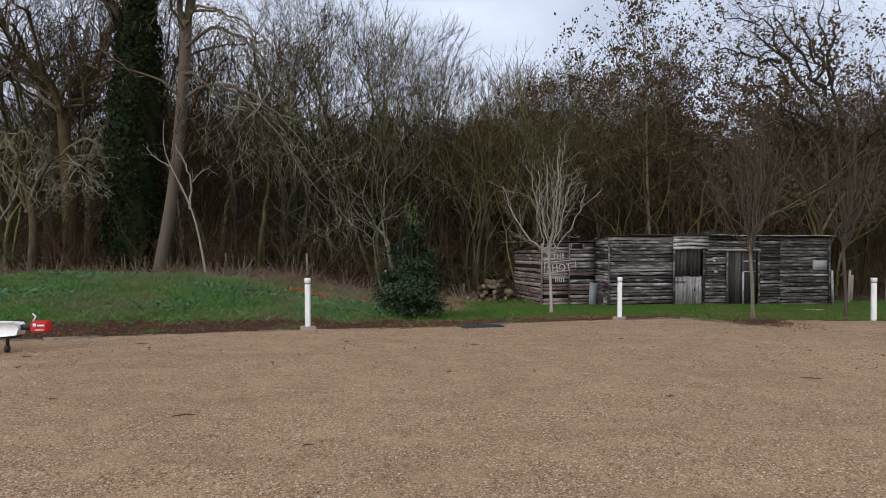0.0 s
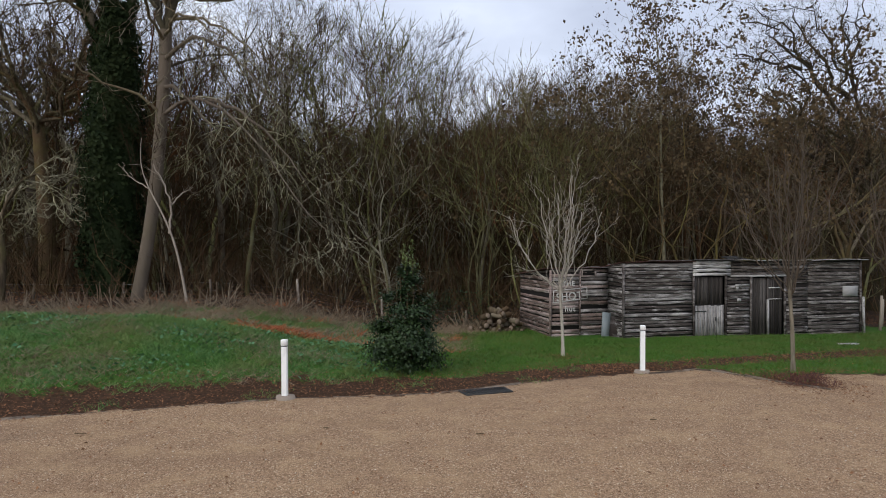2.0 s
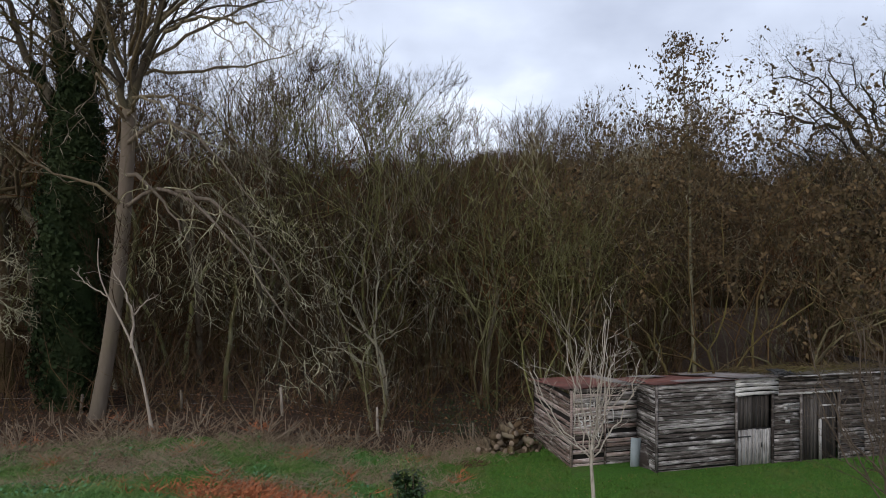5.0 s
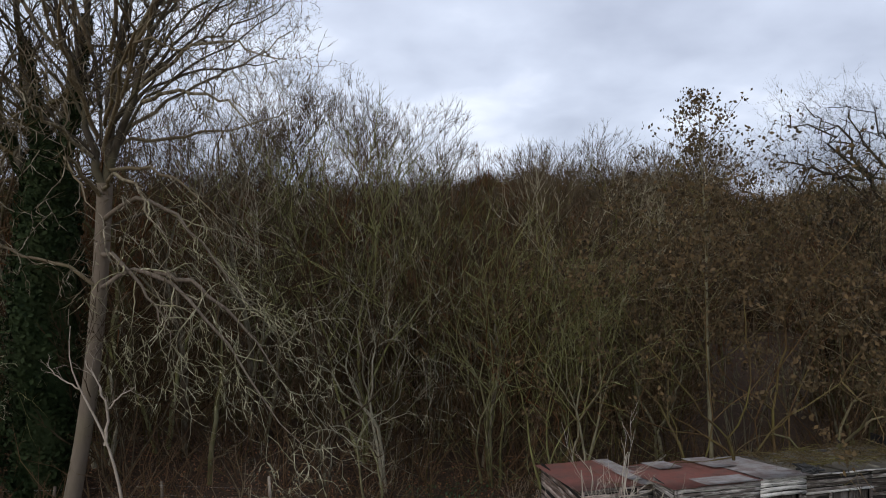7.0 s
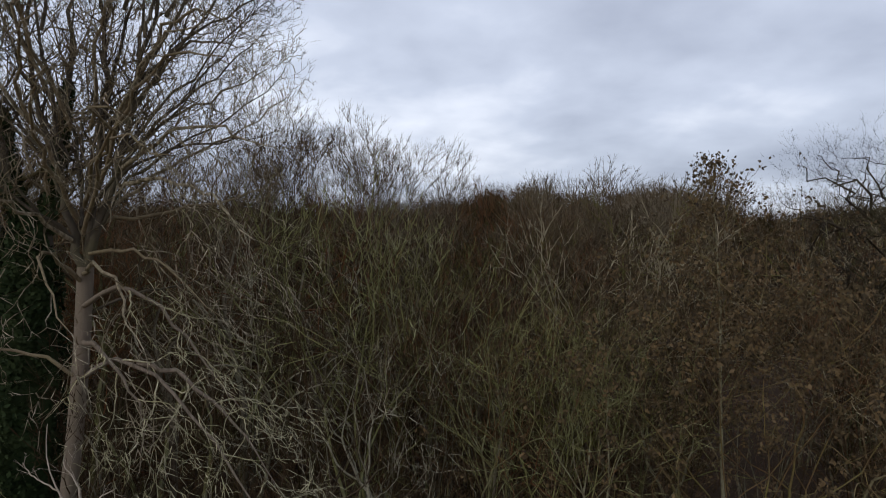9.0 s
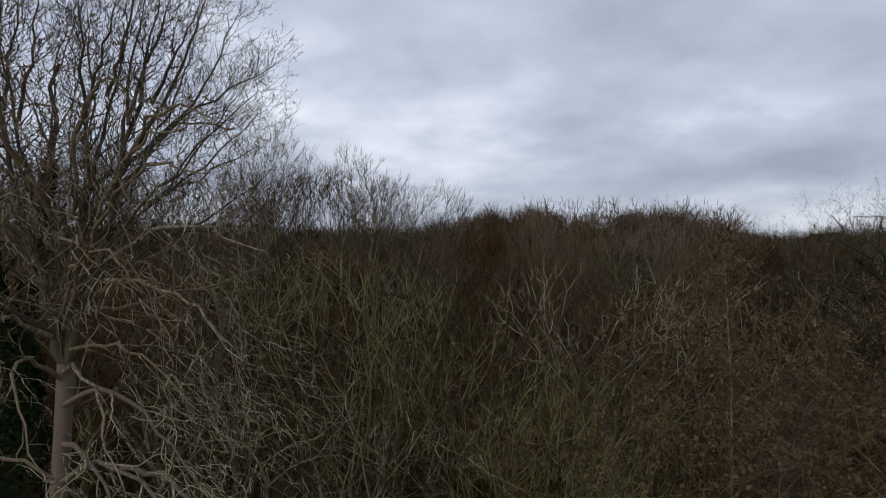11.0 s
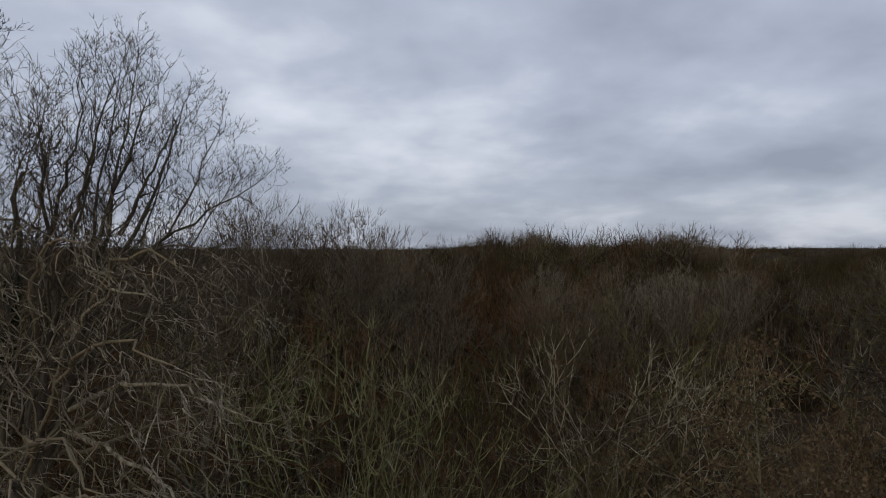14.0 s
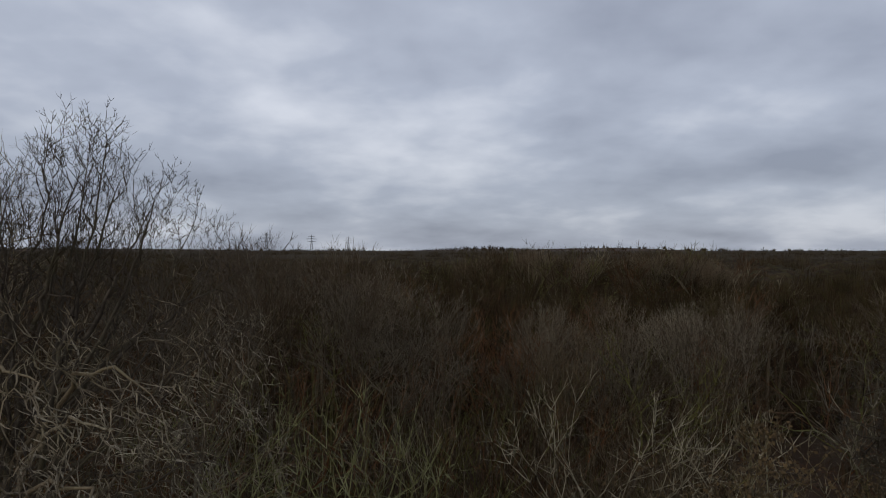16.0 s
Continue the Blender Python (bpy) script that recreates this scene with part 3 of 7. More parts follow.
def fork(out, rng, p, d, length, r, depth, k, tips):
    """A branch that ends in a fork, with a few side shoots, down to the twigs."""
    segs = 4 if depth > 2 else 3 if depth else 2
    pts = [p]
    for _ in range(segs):
        d = d + rng.normal(0, k.wander, 3)
        d[2] += k.up
        d = unit(d)
        pts.append(pts[-1] + d * length / segs)
    end = max(k.rmin, r * k.thin)
    if depth == 0:
        end = 0.004
        tips.append(pts[-1])
    sides = 6 if r > 0.08 else 4 if r > 0.04 else 3 if r > 0.019 else 2
    out[0 if r > 0.45 * k.r else 1].tube(pts, np.linspace(max(r, end), end, segs + 1), sides)
    if depth == 0:
        return
    e1 = unit(np.cross(d, (0.31, 0.2, 0.93) if abs(d[2]) < 0.9 else (0.93, 0.31, 0.1)))
    e2 = np.cross(d, e1)
    n = 3 if rng.random() < k.three else 2
    turn = rng.random() * 6.28
    for i in range(n):
        w = turn + 6.28 * i / n + rng.normal(0, 0.35)
        a = radians(max(5, k.angle * (0.6 if i == 0 else 1.15) + rng.normal(0, 6)))
        q = d * math.cos(a) + (e1 * math.cos(w) + e2 * math.sin(w)) * math.sin(a)
        fork(out, rng, pts[-1], q, length * k.keep * rng.uniform(0.78, 1.12), end * (0.9 if i == 0 else 0.72), depth - 1, k, tips)
    for _ in range(int(k.side + rng.random())):
        i = int(rng.integers(1, segs + 1))
        w, a = rng.random() * 6.28, radians(rng.uniform(38, 62))
        q = d * math.cos(a) + (e1 * math.cos(w) + e2 * math.sin(w)) * math.sin(a)
        fork(out, rng, pts[i], q, length * rng.uniform(0.4, 0.7), max(k.rmin, end * 0.5), max(0, depth - 3), k, tips)


def forked_tree(seed, k, height):
    """Meshes of the stems and of the twigs of a tree that stands on the origin, brought to its height."""
    rng = np.random.default_rng(seed)
    out, tips = [Mesh(), Mesh()], []
    for i in range(k.stems):
        a, f = 6.28 * i / k.stems + rng.random(), k.fan * rng.uniform(0.4, 1.3)
        d = unit(np.array((math.cos(a) * f, math.sin(a) * f, 1.0)))
        p = np.array((0.2 * math.cos(a), 0.2 * math.sin(a), -0.15)) if k.stems > 1 else np.array((0, 0, -0.15))
        r = k.r * (rng.uniform(0.55, 1.0) if k.stems > 1 else 1)
        if k.clear:
            pts = [p]
            for _ in range(5):
                d = unit(d + rng.normal(0, 0.05, 3) + (0, 0, 0.03))
                pts.append(pts[-1] + d * k.clear * height / 5)
            out[0].tube(pts, np.linspace(r * 1.25, r, 6), 7)
            for _ in range(4):
                w = rng.random() * 6.28
                fork(out, rng, pts[int(rng.integers(2, 6))], unit(np.array((math.cos(w), math.sin(w), 0.5))), height * 0.10, r * 0.3, 2, k, tips)
            p = pts[-1]
        fork(out, rng, p, d, height * (1 - k.clear) * 0.24, r, k.depth, k, tips)
    tips = np.array(tips)
    scale = height / float(np.percentile(tips[:, 2], 99))
    for me in out:
        me.v = [q * scale for q in me.v]
    return out, tips * scale


FAN = Habit(4, 0.20, 0.0, 6, 27, 0.025, 0.12, 0.80, 0.8, 0.12, 0.062, 0.0085)
VASE = Habit(1, 0.0, 0.25, 7, 30, 0.02, 0.14, 0.83, 0.8, 0.2, 0.11, 0.008)
CROOKED = Habit(2, 0.25, 0.14, 6, 33, 0.015, 0.17, 0.86, 0.9, 0.15, 0.085, 0.010)
BROOM = Habit(1, 0.0, 0.40, 7, 20, 0.035, 0.085, 0.80, 1.3, 0.3, 0.085, 0.0105, 0.70)
BRIGHT = Habit(3, 0.20, 0.12, 6, 29, 0.02, 0.12, 0.82, 0.7, 0.12, 0.075, 0.0145)
THICKET = Habit(9, 0.20, 0.0, 5, 19, 0.04, 0.10, 0.82, 0.9, 0.1, 0.036, 0.008)

wood_rng = np.random.default_rng(11)


def tree_thing(name, label, group, out, mats, m):
    t = thing(name, label, "tree", group, m)
    part("trunk", out[0], mats[0], t, smooth=True)
    part("crown", out[1], mats[1], t, kind="stuff")
    return t


TEMPLATES = []
for k in range(4):
    out, tips = forked_tree(100 + k, FAN, 12.0)
    TEMPLATES.append(("coppice_tree", "bare many-stemmed coppice tree with a fan of lichen-grey stems", "coppice trees of the wood", out, (STEM_WOOD, TWIG_FAN), 12.0))
for k in range(4):
    out, tips = forked_tree(200 + k, VASE, 13.0)
    TEMPLATES.append(("woodland_tree", "bare woodland tree with spreading grey-brown twigs", "spreading trees of the wood", out, (STEM_WOOD, TWIG_FAN), 13.0))
for k in range(4):
    out, tips = forked_tree(300 + k, BROOM, 18.0)
    TEMPLATES.append(("slim_tree", "tall slim bare tree with fine upward twigs", "slim trees at the back of the wood", out, (STEM_SLIM, TWIG_HIGH), 18.0))
for k in range(4):
    out, tips = forked_tree(340 + k, CROOKED, 10.0)
    TEMPLATES.append(("lichened_tree", "crooked bare tree with pale mossy branches in the wood", "lichened trees of the wood's edge", out, (TWIG_FEATURE, TWIG_FEATURE), 10.0))
for k in range(3):
    out, tips = forked_tree(360 + k, THICKET, 8.0)
    TEMPLATES.append(("thicket_shrub", "tall russet-brown thicket of slender upright shoots", "thickets of the wood", out, (STEM_WOOD, TWIG_RUSSET), 8.0))

for k in range(4):
    out, tips = forked_tree(380 + k, BRIGHT, 14.0)
    TEMPLATES.append(("pale_tree", "fan-shaped bare tree with pale olive lichened branches", "pale trees of the wood", out, (TWIG_FEATURE, TWIG_BRIGHT), 14.0))
for k in range(2):
    out, tips = forked_tree(381 + k, BRIGHT, 14.0)
    TEMPLATES.append(("olive_tree", "fan-shaped bare tree with mossy olive-green branches", "olive-green trees of the wood", out, (TWIG_FEATURE, TWIG_OLIVE), 14.0))
for k in range(2):
    out, tips = forked_tree(396 + k, BROOM, 16.0)
    TEMPLATES.append(("russet_tree", "bare upright tree with a haze of russet twigs", "russet trees of the wood", out, (STEM_WOOD, TWIG_RUSSET), 16.0))

FIRST = {}


def plant(k, x, y, height, turn, tilt=(0, 0)):
    name, label, group, out, mats, h = TEMPLATES[k]
    s = height / h
    m = Matrix.Translation((x, y, float(ground_z(x, y)))) @ Euler((tilt[0], tilt[1], turn)).to_matrix().to_4x4() @ Matrix.Diagonal((s, s, s, 1))
    if k not in FIRST:
        FIRST[k] = tree_thing(name, label, group, out, mats, Matrix.Identity(4))
        FIRST[k].matrix_basis = m
        return FIRST[k]
    t = copy_thing(FIRST[k], Matrix.Identity(4))
    t.matrix_basis = m
    return t


# clear ground: the named trees that stand in front
KEEP_OUT = ((-11.4, 26.8, 2.2), (-13.8, 28.4, 2.4), (10.3, 31, 2.0), (15.6, 30.6, 1.8), (24, 37, 3.0), (-23, 38, 3.0))


def in_ride(x, y):
    """A dark grassy ride that runs back through the wood."""
    return abs(x - (14.0 + 0.52 * (y - 36.0))) < 3.4 and 36 < y < 75


def free_spot(x, y):
    if in_ride(x, y):
        return False
    if 3.0 < x < 18.0 and y < 31.5 + 0.2 * (x - 6):
        return False
    return all((x - a) ** 2 + (y - b) ** 2 > r * r for a, b, r in KEEP_OUT)


def wood_height(x, y):
    h = np.interp(y, (28, 33, 42, 52, 62), (9.0, 12.0, 14.5, 16.5, 17.5))
    return float(h) + 2.2 * float(smooth01((-3 - x) / 5)) * float(smooth01((46 - y) / 8)) + 1.2 * float(smooth01((x - 10) / 6))


for gy in np.arange(29.0, 60.0, 2.9):
    half = 0.74 * gy + 4
    for gx in np.arange(-half, half, 4.4):
        x, y = gx + wood_rng.uniform(-1.2, 1.2), gy + wood_rng.uniform(-1.2, 1.2)
        q = wood_rng.random()
        if y < wood_edge(x) + 2.2 or not free_spot(x, y) or (45 < y < 56 and -36 < x < 3.0):
            continue
        if y > 49 and q < 0.6:
            k, h = 8 + int(wood_rng.integers(0, 4)), wood_rng.uniform(16.2, 18.4)
        elif y > 46:
            k, h = (0 if q < 0.7 else 4) + int(wood_rng.integers(0, 4)), wood_rng.uniform(14.6, 17.0)
        elif y < 36 and q < 0.5:
            k, h = 12 + int(wood_rng.integers(0, 4)), wood_height(x, y) * wood_rng.uniform(0.7, 0.95)
        elif q > 0.9:
            k, h = 16 + int(wood_rng.integers(0, 3)), wood_height(x, y) * wood_rng.uniform(0.6, 0.85)
        else:
            k, h = int(wood_rng.integers(1, 8)) if q < 0.7 else int(wood_rng.integers(4, 8)), wood_height(x, y) * wood_rng.uniform(0.76, 1.06)
        plant(k, x, y, h, wood_rng.random() * 6.28, (wood_rng.normal(0, 0.04), wood_rng.normal(0, 0.04)))

# a close group of slim trees that stands taller than the rest, and tall trees behind the ash
for gy in np.arange(46.4, 56, 2.7):
    for gx in (*np.arange(-31.0, -17.0, 6.0), *np.arange(-16.0, 2.6, 3.1)):
        x, y = gx + wood_rng.uniform(-1, 1), gy + wood_rng.uniform(-1, 1)
        plant(8 + int(wood_rng.integers(0, 4)), x, y, wood_rng.uniform(18.6, 21.8) - 2.3 * float(smooth01((x + 4.5) / 4)), wood_rng.random() * 6.28, (wood_rng.normal(0, 0.03), wood_rng.normal(0, 0.03)))
for gy in (50.5, 53.5, 56.5):
    for gx in np.arange(3.6, 22.5, 3.5):
        x, y = gx + wood_rng.uniform(-1, 1), gy + wood_rng.uniform(-1, 1)
        if not in_ride(x, y):
            plant(int(wood_rng.choice((8, 9, 10, 25, 26))), x, y, wood_rng.uniform(16.6, 18.7), wood_rng.random() * 6.28, (wood_rng.normal(0, 0.03), wood_rng.normal(0, 0.03)))
for x, y, h in ((-20.0, 36.0, 20.0), (-22.5, 32.5, 17.5), (-15.5, 38.5, 18.5), (-26.5, 40.0, 20.0), (-29.0, 37.5, 18.0), (-14.0, 33.0, 16.8), (-9.2, 37.0, 16.6), (-17.6, 34.6, 17.8), (-12.2, 40.4, 18.4), (-7.2, 44.0, 17.6), (-21.4, 39.0, 18.6), (-16.4, 43.0, 18.6), (-11.0, 33.6, 14.5)):
    plant(4 + int(wood_rng.integers(0, 4)), x, y, h, wood_rng.random() * 6.28)
# trees that stand out from the brown: pale, olive and russet
feature_rng = np.random.default_rng(17)
for first, count, spots in ((19, 4, ((1.8, 33.2, 12.6), (6.5, 41.0, 15.0), (9.6, 39.3, 13.6), (5.0, 29.7, 11.2), (12.6, 42.2, 14.8), (20.8, 44.6, 15.2), (-1.0, 40.6, 14.6))),
                            (23, 2, ((-3.4, 34.4, 15.8), (4.0, 31.0, 9.4), (-9.4, 39.0, 15.0))),
                            (25, 2, ((17.6, 54.0, 15.4), (19.4, 57.0, 16.4), (16.2, 58.2, 16.0), (14.6, 54.6, 14.8), (21.0, 54.2, 15.6)))):
    for x, y, h in spots:
        plant(first + int(feature_rng.integers(0, count)), x, y, h, feature_rng.random() * 6.28, (feature_rng.normal(0, 0.03), feature_rng.normal(0, 0.03)))


# ---- the mass of the wood: joined brush, middle rows and far canopy ----
def sliver_mesh(rng, starts, ends, width):
    """Thin three-cornered twigs from starts to ends."""
    d = ends - starts
    side = np.cross(d, rng.normal(0, 1, d.shape))
    side /= np.linalg.norm(side, axis=1)[:, None] + 1e-9
    w = np.asarray(width).reshape(-1, 1) * 0.5
    v = np.stack([starts - side * w, starts + side * w, ends], 1).reshape(-1, 3)
    return v, np.arange(len(v)).reshape(-1, 3)


def brush_template(seed, height, stems, twigs, spread, w, bend=0.10):
    rng = np.random.default_rng(seed)
    me = Mesh()
    for _ in range(stems):
        a, f = rng.random() * 6.28, rng.random() * spread
        p = np.array((0.3 * math.cos(a), 0.3 * math.sin(a), -0.1))
        d = unit(np.array((math.cos(a) * f, math.sin(a) * f, 1.0)))
        h = height * rng.uniform(0.6, 1.0)
        pts = [p]
        for _ in range(3):
            d = unit(d + rng.normal(0, bend, 3) + (0, 0, 0.04))
            pts.append(pts[-1] + d * h / 3)
        me.tube(pts, np.linspace(w * 1.6, w * 0.4, 4), 3)
        pts = np.array(pts)
        t = rng.uniform(0.25, 0.98, twigs) * 3
        i = np.minimum(t.astype(int), 2)
        q = pts[i] + (pts[i + 1] - pts[i]) * (t - i)[:, None]
        e = q + unit3(rng.normal(0, 1, (twigs, 3)) * (1, 1, 0.6) + (0, 0, 0.9)) * (h * rng.uniform(0.06, 0.2, twigs))[:, None]
        v, f = sliver_mesh(rng, q, e, rng.uniform(0.5, 1.0, twigs) * w)
        me.add(v, [f])
        # second twigs from the middle of the first
        mid = q + (e - q) * rng.uniform(0.3, 0.8, (twigs, 1))
        e2 = mid + unit3(rng.normal(0, 1, (twigs, 3)) + (0, 0, 0.7)) * (h * rng.uniform(0.03, 0.09, twigs))[:, None]
        v, f = sliver_mesh(rng, mid, e2, rng.uniform(0.4, 0.8, twigs) * w)
        me.add(v, [f])
    return me.arrays()


def unit3(v):
    return v / (np.linalg.norm(v, axis=1)[:, None] + 1e-9)


def scatter(name, label, category, templates, spots, material, seed):
    """Many turned and scaled copies of the templates, joined into one mesh. spots: rows of x, y, z, scale."""
    rng = np.random.default_rng(seed)
    me, tone = Mesh(), []
    for x, y, z, s in spots:
        v, faces = templates[int(rng.integers(0, len(templates)))]
        a = rng.random() * 6.28
        c, n = math.cos(a) * s, math.sin(a) * s
        w = np.empty_like(v)
        w[:, 0], w[:, 1], w[:, 2] = v[:, 0] * c - v[:, 1] * n + x, v[:, 0] * n + v[:, 1] * c + y, v[:, 2] * s + z
        me.add(w, list(faces))
        tone.append(np.full(len(v), rng.random()))
    data = me.build(name, material)
    data.attributes.new("tone", "FLOAT", "POINT").data.foreach_set("value", np.concatenate(tone).astype(np.float32))
    return tagged(new(name, data), label, category, kind="stuff")


def jittered(rng, y0, y1, step, half):
    for gy in np.arange(y0, y1, step):
        for gx in np.arange(-half(gy), half(gy), step):
            yield gx + rng.uniform(-0.5, 0.5) * step, gy + rng.uniform(-0.5, 0.5) * step


brush_rng = np.random.default_rng(21)
low_brush = [brush_template(400 + k, 3.6, 6, 14, 0.95, 0.017, 0.30) for k in range(6)]
spots = []
for x, y in jittered(brush_rng, 25.5, 50, 1.5, lambda q: 0.73 * q + 2):
    if y < wood_edge(x) + 1.0 or in_ride(x, y) or (2.6 < x < 17.6 and y < 29.3 + 0.23 * (x - 4)):
        continue
    tall = np.interp(y - wood_edge(x), (0, 3, 12), (0.45, 0.9, 1.5))
    spots.append((x, y, float(ground_z(x, y)), tall * brush_rng.uniform(0.6, 1.25)))
scatter("undergrowth", "tangle of bare brown undergrowth between the trees", "undergrowth", low_brush, spots, TWIG_LOW, 22)

def swell(x, y):
    """How far the wood's roof rises and falls from clump to clump, about -1 to 1."""
    return 0.6 * math.sin(x / 4.7 + 1.3 * math.sin(y / 9.0)) * math.sin(y / 5.6 + 0.7) + 0.4 * math.sin(x / 11.0 - y / 13.0 + 2.0) + 0.25 * math.sin(x / 2.3 + y / 3.1)


def hollow(x):
    """The wood is lower behind the slim trees."""
    return float(smooth01((x + 10) / 3) * smooth01((3 - x) / 3))


def crown_top(x, y):
    top = float(np.interp(y, (46, 60, 80, 100, 150, 400), (16.6, 17.6, 18.6, 19.5, 19.6, 19.4)))
    top += 1.2 * swell(x, y) * (y < 200) - 0.3 * hollow(x) * (y < 105)
    for dx, dy, r, h in ((11.0, 93.5, 8.6, 3.2), (29.0, 93.0, 6.8, 3.2)):
        top += h * math.exp(-1.2 * (((x - dx) / r) ** 2 + ((y - dy) / r) ** 2))
    if y > 180:
        top += smooth01((y - 180) / 200) * (1.6 * math.sin(x / 31.0 + y / 47.0) + 1.3 * math.sin(x / 11.0 + 1.7) * math.sin(y / 29.0) + 1.6)
    return top


mid_trees = []
for k in range(7):
    out, tips = make_tree("mid", 500 + k, LOW, 17.0, 0.12, 1 + k % 2, 0.12)
    both_v, both_f = Mesh(), []
    for me in out:
        if me.n:
            both_v.add(*me.arrays())
    v, f = both_v.arrays()
    mid_trees.append((v * (1, 1, 18.5 / float(np.percentile(tips[:, 2], 98))), f))
spots = []
for x, y in jittered(brush_rng, 42, 106, 5.2, lambda q: 0.74 * q + 6):
    h = brush_rng.uniform(0.62, 0.88) * float(np.interp(y, (42, 60, 100), (0.64, 0.80, 0.94)))
    if in_ride(x, y):
        continue
    h += 0.10 * float(smooth01((-11 - x) / 2)) * float(smooth01((y - 46) / 3)) * float(smooth01((66 - y) / 4))
    spots.append((x, y, -0.4, h * (1 - 0.13 * hollow(x))))
# low filler whose dark colour stands for shade between the front trees
for x, y in jittered(brush_rng, 31.5, 50, 2.7, lambda q: 0.74 * q + 4):
    if in_ride(x, y) or (2.6 < x < 18 and y < 31.6 + 0.2 * (x - 6)) or y < wood_edge(x) + 2.5:
        continue
    spots.append((x, y, -0.5, float(np.interp(y, (31, 50), (0.34, 0.62))) * brush_rng.uniform(0.75, 1.1)))
scatter("middle_woodland", "dense bare woodland behind the first rows of trees, coloured dark brown for shade", "woodland", mid_trees, spots, TWIG_MASS_SHADED, 23)

def puff_template(seed, n, r, w):
    """A rounded crown of fine upward twigs, like a broom of many stems."""
    rng = np.random.default_rng(seed)
    a, t = rng.random(n) * 6.28, np.sqrt(rng.random(n)) * 1.25
    d = np.stack([np.sin(t) * np.cos(a), np.sin(t) * np.sin(a), np.cos(t)], -1)
    e = d * (r * rng.uniform(0.72, 1.08, n))[:, None] * (1, 1, 1.15)
    q = d * (r * rng.uniform(0.1, 0.6, n))[:, None] + rng.normal(0, 0.1 * r, (n, 3)) - (0, 0, 0.55 * r)
    q[:, :2] *= 0.75
    v, f = sliver_mesh(rng, q, e, rng.uniform(0.4, 1.0, n) * w)
    me = Mesh()
    me.add(v, [f])
    mid = q + (e - q) * rng.uniform(0.35, 0.85, (n, 1))
    e2 = mid + unit3(d * 0.7 + rng.normal(0, 0.6, (n, 3)) + (0, 0, 0.5)) * (r * rng.uniform(0.15, 0.4, n))[:, None]
    v, f = sliver_mesh(rng, mid, e2, rng.uniform(0.3, 0.7, n) * w)
    me.add(v, [f])
    return me.arrays()


puffs = [puff_template(800 + k, 115, 2.6, 0.052) for k in range(6)]
spots = []
for x, y in jittered(brush_rng, 62, 104, 2.9, lambda q: 0.74 * q + 5):
    if in_ride(x, y):
        continue
    s_ = brush_rng.uniform(0.6, 1.3)
    spots.append((x, y, crown_top(x, y) - 3.4 * s_ - abs(brush_rng.normal(0, 0.9)), s_))
scatter("woodland_crowns", "rounded twiggy crowns of the bare wood", "woodland", puffs, spots, TWIG_MASS_SHADED, 25)

# forked crowns that rise out of the closed mass, row behind row
def joined(out):
    me = Mesh()
    for o in out:
        if o.n:
            me.add(*o.arrays())
    return me.arrays()


fan_crowns = [joined(forked_tree(840 + k, Habit(1, 0.0, 0.5, 5, 27, 0.02, 0.11, 0.80, 0.9, 0.4, 0.10, 0.015), 15.0)[0]) for k in range(8)]
spots = []
for x, y in jittered(brush_rng, 57, 92, 3.5, lambda q: 0.73 * q + 5):
    if in_ride(x, y) or brush_rng.random() < 0.1:
        continue
    spots.append((x, y, -0.4, (crown_top(x, y) - brush_rng.uniform(0.0, 2.4)) / 15.0))
scatter("woodland_tops", "pale forked crowns of slim trees in the wood", "woodland", fan_crowns, spots, TWIG_TOP, 26)

# two great round crowns that rise above the rest
spots, tree_spots = [], []
for dx, dy, r, top in ((11.0, 93.5, 10.5, 22.2), (29.0, 93.0, 8.6, 22.1)):
    for i in range(76):
        a, f = brush_rng.random() * 6.28, math.sqrt(brush_rng.random())
        x, y, z = dx + r * f * math.cos(a), dy + 0.8 * r * f * math.sin(a), top - 3.2 * f ** 2.2 - 0.5 * brush_rng.random()
        if i % 2:
            spots.append((x, y, z - 3.1, brush_rng.uniform(0.75, 1.0)))
        else:
            tree_spots.append((x, y, -0.4, (z + 0.7) / 15.0))
scatter("round_crowns", "broad rounded twiggy crowns above the wood", "woodland", puffs, spots, TWIG_DOME, 27)
scatter("round_crowns", "forked boughs of the broad rounded crowns", "woodland", fan_crowns, tree_spots, TWIG_TOP, 34)

far_puffs = [puff_template(820 + k, 46, 3.4, 0.13) for k in range(6)]
spots = []
for y0, y1, step, sc in ((100, 170, 5.4, 0.95), (170, 330, 9.5, 1.3), (330, 700, 18.0, 1.9)):
    for x, y in jittered(brush_rng, y0, y1, step, lambda q: 0.76 * q + 10):
        s_ = sc * brush_rng.uniform(0.75, 1.25)
        spots.append((x, y, crown_top(x, y) - 3.7 * s_ - abs(brush_rng.normal(0, 0.8)), s_))
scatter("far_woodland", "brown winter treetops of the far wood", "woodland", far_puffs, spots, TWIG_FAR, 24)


# tree rows on the far ridges
row_puffs = [puff_template(860 + k, 18, 3.4, 0.9) for k in range(5)]
spots = []
for y0, gap in ((1510, 15.0), (1900, 17.0), (2500, 18.0), (3150, 17.0)):
    for x in np.arange(-0.76 * y0, 0.76 * y0, gap):
        x, y = x + brush_rng.uniform(-7, 7), y0 + brush_rng.uniform(-60, 60)
        s_ = brush_rng.uniform(1.2, 3.0) * (1 + 0.4 * math.sin(x / 90))
        spots.append((x, y, float(ground_z(x, y)) + 1.2 * s_, s_))
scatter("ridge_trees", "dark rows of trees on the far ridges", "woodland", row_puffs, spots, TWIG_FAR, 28)


